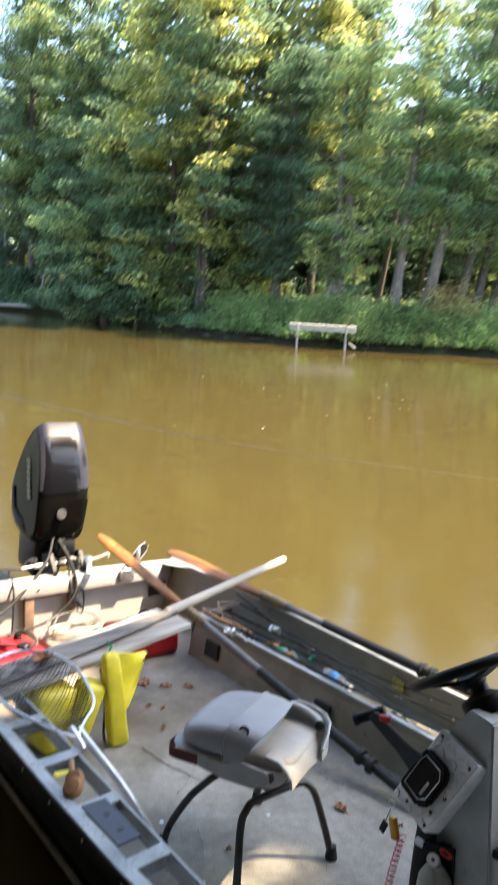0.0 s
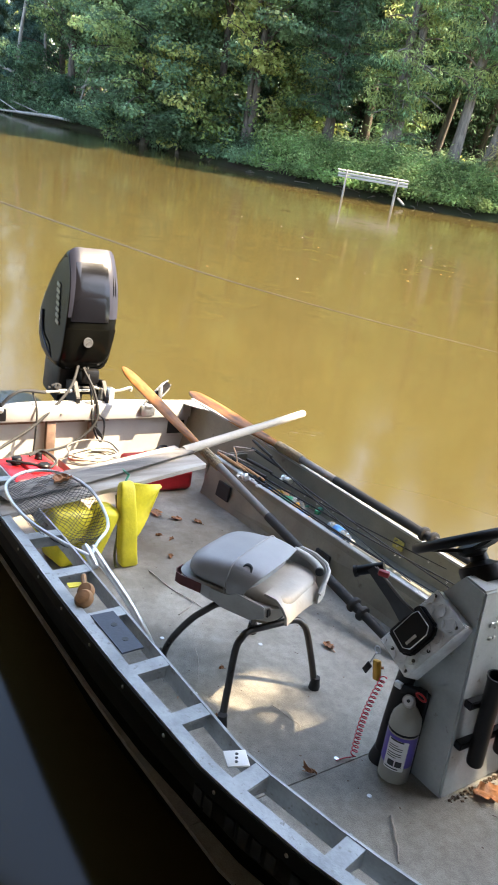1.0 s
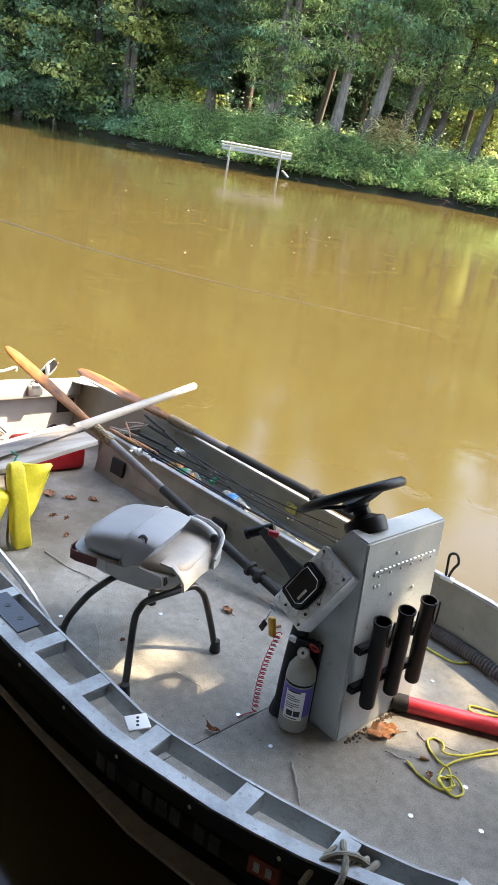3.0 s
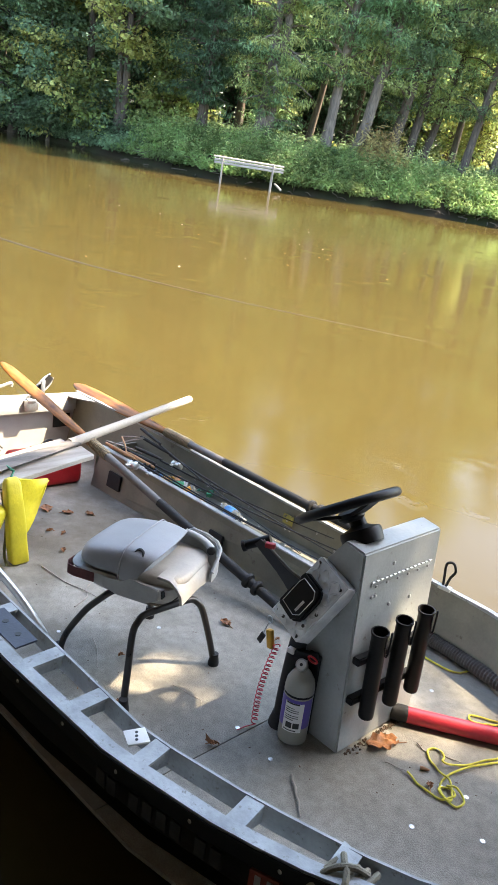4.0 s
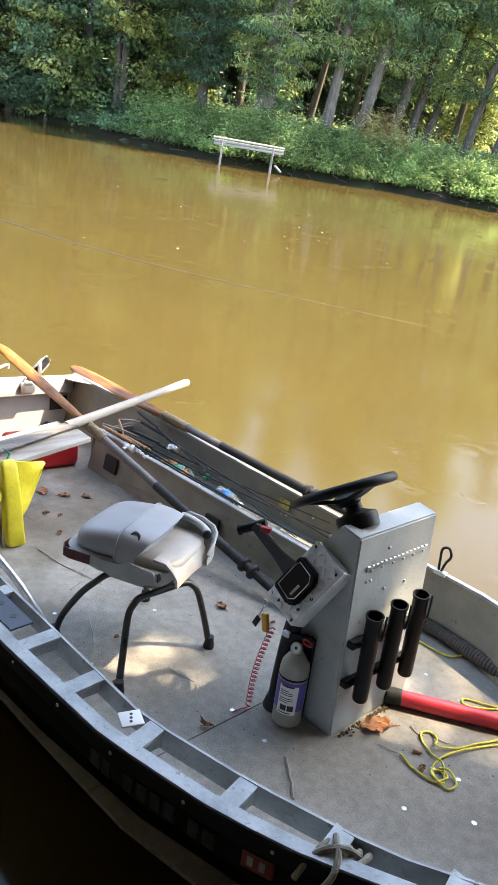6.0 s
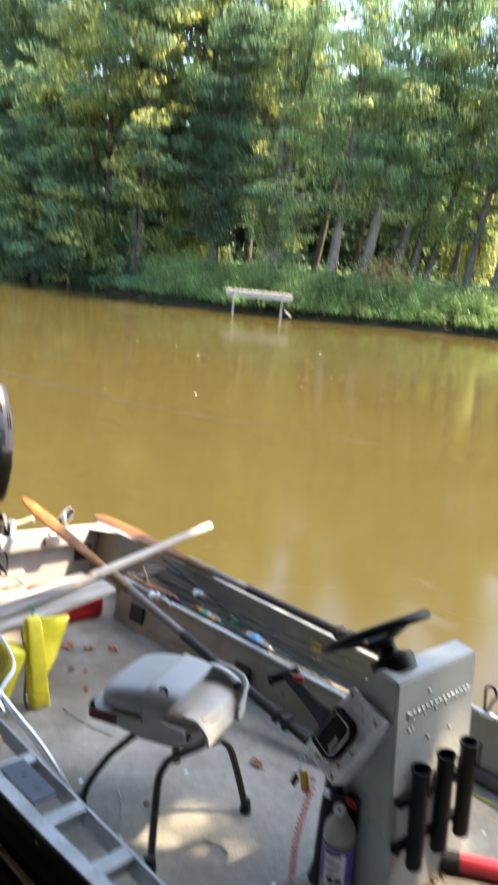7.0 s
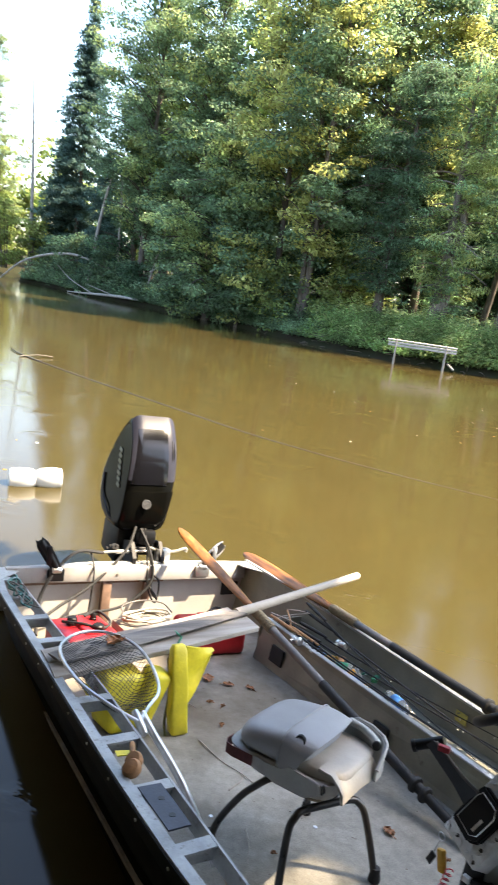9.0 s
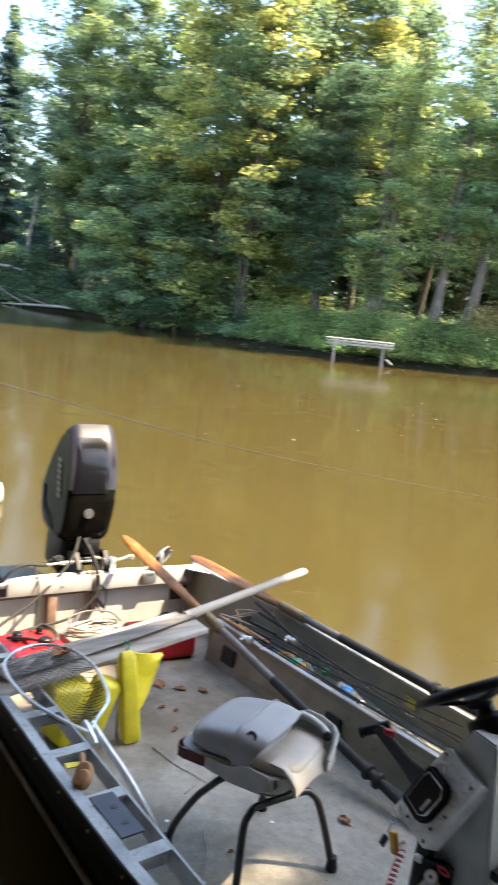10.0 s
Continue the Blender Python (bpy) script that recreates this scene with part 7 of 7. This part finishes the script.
# ---------- things on the gunwales ----------
# These cork knobs are the butt of a fishing rod handle.
k = thing("cork_rod_butt", "pair of worn brown cork knobs of a rod handle on the gunwale", "float", (2.25, -0.855, 0.362))
for j, (c, r) in enumerate((((2.215, -0.835, 0.375), 0.030), ((2.265, -0.862, 0.378), 0.032))):
    bm = bmesh.new()
    lathe(bm, c, (0.35, -0.5, 0.75), ((0.012, -0.014), (r, -0.006), (r * 1.05, 0.008), (r * 0.8, 0.022), (0.0001, 0.026)), 20)
    part("knob", bm, CORK, k, "round cork knob")
bm = bmesh.new()
tube(bm, [(2.22, -0.84, 0.372), (2.10, -0.80, 0.371)], 0.010, 8)
part("grip", bm, CORK, k)

knot = thing("mooring_rope", "cream mooring rope hitched round the gunwale", "rope", (3.74, -0.64, 0.36))
bm = bmesh.new()
for j in range(5):
    c = Vector((3.700 + 0.021 * j, -0.655 + 0.010 * j, 0.348))
    tube(bm, [c + Vector((0.012 * math.sin(a), 0.040 * math.cos(a), 0.024 * math.sin(a))) for a in (2 * math.pi * i / 18 for i in range(18))], 0.008, 8, closed=True)
tube(bm, curve(((3.715, -0.615, 0.376), (3.735, -0.64, 0.388), (3.76, -0.662, 0.386), (3.775, -0.695, 0.362), (3.76, -0.722, 0.3), (3.752, -0.728, 0.16)), 6), 0.008, 8)
tube(bm, curve(((3.785, -0.61, 0.372), (3.76, -0.635, 0.390), (3.73, -0.668, 0.386), (3.712, -0.70, 0.362), (3.705, -0.735, 0.32)), 6), 0.008, 8)
part("hitch", bm, ROPE_W, knot, "cream braided hitch")

tang = thing("teal_line", "tangle of faded teal cord lying in the gunwale channel", "cord", (0.6, -0.86, 0.37))
rng = np.random.default_rng(17)
bm = bmesh.new()
pts = [(0.34 + 0.20 * math.sin(k * 0.83) + 0.011 * k, -0.862 + 0.034 * math.sin(k * 1.37 + 1), 0.376 + 0.012 * (k % 3) + rng.uniform(0, 0.008)) for k in range(22)]
tube(bm, curve(pts, 4), 0.0055, 6)
part("strand", bm, TEAL, tang, "twisted teal strand")
bm = bmesh.new()
pts = [(0.46 + 0.17 * math.sin(k * 0.71 + 2) + 0.010 * k, -0.858 + 0.03 * math.sin(k * 1.21), 0.385 + 0.012 * (k % 3) + rng.uniform(0, 0.008)) for k in range(18)]
tube(bm, curve(pts, 4), 0.004, 6)
part("dark_strand", bm, OAR_GREY, tang, "dark grey strand")
bm = bmesh.new()
prism(bm, [(2.12, -0.872, 0.3645), (2.155, -0.875, 0.3645), (2.16, -0.80, 0.3645), (2.135, -0.80, 0.3645)], (0, 0, -0.002), (0, 0, 0.0015))
part("paint_mark", bm, YELLOW, boat, "smear of yellow paint", smooth=0)

rl = thing("loop_hook", "black rubber loop standing on the far gunwale", "tie down", (3.01, 0.945, 0.265))
bm = bmesh.new()
tube(bm, curve(((3.0, 0.945, 0.27), (2.995, 0.945, 0.33), (3.0, 0.935, 0.39), (3.03, 0.935, 0.405), (3.045, 0.94, 0.37), (3.025, 0.945, 0.33), (3.01, 0.945, 0.275)), 6), 0.006, 7)
part("loop", bm, RUBBER, rl)
bm = bmesh.new()
box(bm, (3.01, 0.945, 0.275), (0.06, 0.03, 0.02), (0, 0, 5), 0.004)
part("base_plate", bm, ALU, rl)
cl = thing("gunwale_cleat", "small dark cleat on the far gunwale", "cleat", (2.86, 0.945, 0.27))
bm = bmesh.new()
tube(bm, curve(((2.84, 0.945, 0.275), (2.845, 0.945, 0.31), (2.85, 0.94, 0.345)), 4), [0.010, 0.009, 0.008, 0.008, 0.008, 0.008, 0.007, 0.007, 0.004], 8)
part("horn", bm, mat("rusty_iron", (0.12, 0.06, 0.04), 0.8), cl)

# ---------- on the bow floor ----------
tubep = thing("red_tube", "red vinyl covered tube with a black end", "tube", (3.4, 0.46, 0))
a, b = Vector((3.265, 0.362, 0.032)), Vector((3.90, 0.80, 0.034))
bm = bmesh.new()
tube(bm, [a, a.lerp(b, 0.33), a.lerp(b, 0.66), b], 0.030, 20)
part("sleeve", bm, RED_CLOTH, tubep, "red vinyl sleeve", smooth=50)
bm = bmesh.new()
e = (b - a).normalized()
lathe(bm, a - e * 0.055, e, ((0.022, 0), (0.0315, 0.004), (0.0325, 0.05), (0.0315, 0.062), (0.03, 0.064)), 20)
part("end_cap", bm, RUBBER, tubep, "black end cap", smooth=50)

hose = thing("drain_hose", "grey corrugated hose along the far side", "hose", (3.1, 0.93, 0.03))
bm = bmesh.new()
pts = curve(((2.93, 0.90, 0.035), (3.1, 0.895, 0.035), (3.3, 0.875, 0.035), (3.55, 0.83, 0.035), (3.8, 0.73, 0.035)), 30)
tube(bm, pts, [0.028 + 0.004 * (i % 2) for i in range(len(pts))], 12)
part("corrugated_wall", bm, HOSE, hose, smooth=20)

rope = thing("yellow_rope", "thin yellow rope lying loosely on the floor", "rope", (3.5, 0.3, 0))
bm = bmesh.new()
z = 0.006
tube(bm, [p + Vector((0, 0, 0.0015 * math.sin(i * 0.7))) for i, p in enumerate(curve(((3.436, 0.146, z), (3.50, 0.128, z), (3.575, 0.135, z), (3.60, 0.18, z + 0.008), (3.565, 0.20, z), (3.548, 0.165, z + 0.006), (3.575, 0.14, z + 0.012), (3.60, 0.16, z), (3.555, 0.22, z + 0.01), (3.49, 0.245, z), (3.44, 0.27, z), (3.415, 0.305, z), (3.44, 0.335, z), (3.475, 0.31, z + 0.008), (3.49, 0.28, z + 0.012), (3.53, 0.33, z), (3.57, 0.43, z), (3.60, 0.50, z), (3.66, 0.62, z)), 8))], 0.0038, 7)
tube(bm, curve(((3.66, 0.55, z), (3.60, 0.455, z), (3.55, 0.33, z + 0.004), (3.53, 0.24, z), (3.55, 0.17, z), (3.62, 0.145, z), (3.63, 0.19, z), (3.585, 0.215, z + 0.008), (3.56, 0.19, z + 0.012)), 8), 0.0038, 7)
tube(bm, curve(((3.62, 0.80, z), (3.50, 0.68, z), (3.42, 0.63, z), (3.40, 0.605, z), (3.425, 0.585, z), (3.47, 0.62, z), (3.55, 0.72, z), (3.60, 0.78, z)), 8), 0.0038, 7)
tube(bm, curve(((3.02, 0.80, z), (3.08, 0.795, z), (3.2, 0.81, z), (3.235, 0.88, z), (3.21, 0.94, z), (3.24, 0.92, z), (3.36, 0.86, z), (3.5, 0.80, z)), 8), 0.0042, 7)
part("strand", bm, ROPE_Y, rope, "thin yellow braided line")


def dry_leaf(c, size, turn, seed, label="dry brown leaf on the floor", lift=0.012):
    rng = np.random.default_rng(seed)
    t = thing("dry_leaf", label, "leaf", c, group="fallen leaves")
    bm = bmesh.new()
    n, m = 19, 9
    rows = []
    for i in range(n):
        u = i / (n - 1)
        wdt = math.sin(math.pi * min(1, u * 0.92 + 0.06)) ** 0.7 * 0.5 * (0.80 + 0.20 * math.sin(u * 19 + seed) + rng.uniform(-0.08, 0.08))
        row = []
        for j in range(m):
            v = j / (m - 1) * 2 - 1
            x, y = (u - 0.5 + 0.05 * math.sin(4 * v + seed)) * size, v * wdt * size * 0.85
            zz = 0.003 + lift * (abs(v) ** 1.5 * 0.6 + 0.35 * math.sin(6 * u + 3 * v + seed) ** 2 + 0.45 * abs(noise.noise((u * 3.1 + seed, v * 1.9, 0.3))))
            ca, sa = math.cos(turn), math.sin(turn)
            row.append((c[0] + x * ca - y * sa, c[1] + x * sa + y * ca, c[2] + zz))
        rows.append(row)
    sheet(bm, rows, 0.001)
    bl = part("blade", bm, DRY_LEAF, t, smooth=60)
    bm = bmesh.new()
    ca, sa = math.cos(turn), math.sin(turn)
    tube(bm, [(c[0] + ca * size * 0.5, c[1] + sa * size * 0.5, c[2] + 0.004), (c[0] + ca * size * 0.85, c[1] + sa * size * 0.85, c[2] + 0.003)], 0.0015, 5)
    part("stalk", bm, DRY_LEAF, bl)


dry_leaf((1.31, -0.60, 0.408), 0.10, 2.0, 6, "brown curled leaf caught on the landing net", 0.03)
dry_leaf((3.30, 0.185, 0.0), 0.115, 1.1, 3, "large curled brown maple leaf by the console", 0.02)
for i, (s, w, z) in enumerate(((2.40, 0.222, 0.055), (1.214, 0.0, 0.035), (1.451, -0.05, 0.035), (2.956, -0.319, 0.03), (1.272, 0.05, 0.03), (2.60, -0.46, 0.03), (2.36, -0.30, 0.022), (0.95, 0.12, 0.09), (1.05, 0.2, 0.06), (3.52, 0.155, 0.03), (1.12, 0.30, 0.05), (1.9, 0.1, 0.02), (1.6, 0.25, 0.025), (2.62, 0.33, 0.02), (2.43, -0.53, 0.03))):
    dry_leaf((s, w, 0.0), z, i * 1.3, 10 + i)


def twig(pts, r=0.003, label="thin grey twig lying on the floor"):
    t = thing("twig", label, "twig", (pts[0][0], pts[0][1], 0), group="twigs on the floor")
    bm = bmesh.new()
    c = curve([(a, b, 0.004) for a, b in pts], 4)
    tube(bm, [p + Vector((0, 0, 0.002 * math.sin(i))) for i, p in enumerate(c)], list(np.linspace(r, r * 0.5, len(c))), 6)
    part("stick", bm, TWIG, t)


twig(((3.215, -0.195), (3.232, -0.207), (3.262, -0.226), (3.285, -0.246), (3.312, -0.262), (3.332, -0.283), (3.352, -0.298)), 0.005, "knobbly grey twig lying on the floor")
twig(((1.55, -0.22), (1.72, -0.2), (1.86, -0.16), (1.98, -0.13)))
twig(((1.95, -0.27), (1.90, -0.18), (1.84, -0.15), (1.80, -0.10)), 0.0035)
twig(((2.20, -0.33), (2.28, -0.36), (2.38, -0.42)), 0.002)
twig(((2.62, -0.24), (2.70, -0.22), (2.76, -0.21), (2.80, -0.25)), 0.0015)
twig(((3.36, 0.12), (3.40, 0.135), (3.43, 0.145)), 0.002)
twig(((3.37, 0.30), (3.40, 0.29), (3.43, 0.295)), 0.003)
twig(((3.42, 0.33), (3.47, 0.33), (3.52, 0.345)), 0.003)
twig(((1.0, -0.05), (1.15, -0.12), (1.25, -0.1)), 0.002)

for s, w in ((3.583, -0.038), (2.273, -0.05), (2.94, -0.19), (2.08, -0.42), (3.62, 0.22), (3.22, 0.62), (1.93, -0.56), (2.02, -0.5), (3.54, 0.19), (2.45, -0.47), (3.12, -0.2), (3.30, 0.40), (1.95, 0.45), (2.8, 0.35), (3.75, 0.1)):
    bm = bmesh.new()
    lathe(bm, (s, w, 0.0005), (0, 0, 1), ((0.009, 0), (0.0085, 0.002), (0.005, 0.003), (0.0001, 0.002)), 12)
    part("screw_head", bm, ALU, boat, "bright screw head in the floor")

stub = thing("cork_stub", "small tan cork stub on the floor", "cork", (3.46, 0.205, 0), group="")
bm = bmesh.new()
tube(bm, [(3.452, 0.198, 0.007), (3.458, 0.203, 0.0075), (3.478, 0.216, 0.006)], [0.0065, 0.007, 0.004], 9)
part("stub", bm, CORK, stub)

# crumbs of rotten leaf swept against the console
rng = np.random.default_rng(31)
bm = bmesh.new()
for i in range(90):
    w = rng.uniform(0.03, 0.42)
    c = (3.245 + abs(rng.normal()) * 0.012, w, 0.004)
    box(bm, c, (rng.uniform(0.003, 0.012), rng.uniform(0.002, 0.008), rng.uniform(0.002, 0.006)), tuple(rng.uniform(0, 90, 3)))
for i in range(90):
    box(bm, (rng.uniform(0.9, 3.7), rng.uniform(-0.5, 0.5), 0.002), (rng.uniform(0.002, 0.008), rng.uniform(0.0015, 0.004), 0.0015), (0, 0, rng.uniform(0, 180)))
me = bpy.data.meshes.new("leaf_crumbs")
bm.to_mesh(me)
bm.free()
me.materials.append(CRUMB)
crumbs = tagged(new("leaf_crumbs", me), "dark crumbs of rotten leaves on the floor", "debris", kind="stuff")
crumbs.matrix_world = BOAT

# ---------- afloat on the river ----------
fl = thing("white_float", "white foam float drifting on the water", "float", (-2.86, 6.42, 0), aboard=False)
bm = bmesh.new()
a, b = Vector((-3.10, 6.30, 0.05)), Vector((-2.66, 6.53, 0.075))
d = (b - a).normalized()
sd = d.cross(Vector((0, 0, 1)))
rings = []
for t, hw, ht in ((0, 0.06, 0.05), (0.02, 0.10, 0.085), (0.2, 0.115, 0.095), (0.42, 0.105, 0.085), (0.5, 0.085, 0.065), (0.58, 0.105, 0.085), (0.8, 0.115, 0.095), (0.98, 0.10, 0.085), (1, 0.06, 0.05)):
    p = a.lerp(b, t)
    rings.append([p + sd * hw * math.copysign(abs(math.cos(x)) ** 0.6, math.cos(x)) + Vector((0, 0, ht * math.copysign(abs(math.sin(x)) ** 0.6, math.sin(x)))) for x in (2 * math.pi * k / 20 for k in range(20))])
loft(bm, rings)
part("foam_body", bm, FLOAT_W, fl, "white foam body", smooth=50)
# A thin stem stands in for the current line across the water.
ln = thing("current_line", "long thin stem standing in for a current line on the river", "branch", (-7.5, 15.2, 0), aboard=False)
bm = bmesh.new()
c = curve(((-7.9, 15.9, 0.03), (-7.3, 15.2, 0.016), (-5.7, 13.9, 0.002), (-4.3, 12.8, 0.002), (-2.7, 11.6, 0.001), (-1.2, 10.5, -0.001), (0.6, 9.6, -0.003), (2.6, 8.9, -0.006), (4.2, 8.4, -0.010)), 6)
tube(bm, c, list(np.linspace(0.014, 0.009, len(c))), 6)
tube(bm, curve(((-7.2, 14.9, 0.02), (-6.9, 15.3, 0.05), (-6.7, 15.5, 0.02)), 4), 0.012, 5)
part("stem", bm, CURRENT_LINE, ln)
rng = np.random.default_rng(9)
for i in range(46):
    x, y = rng.uniform(-4, 8), rng.uniform(4.5, 22)
    bm = bmesh.new()
    s = rng.uniform(0.012, 0.028)
    lathe(bm, (x, y, 0.001), (0, 0, 1), ((s, 0), (s * 0.8, 0.003), (0.0001, 0.004)), 7)
    root = thing("floating_leaf", "tiny pale leaf floating on the river", "leaf", (x, y, 0), group="leaves on the water", aboard=False)
    part("blade", bm, GRASS_DRY if i % 3 else LABEL_W, root)
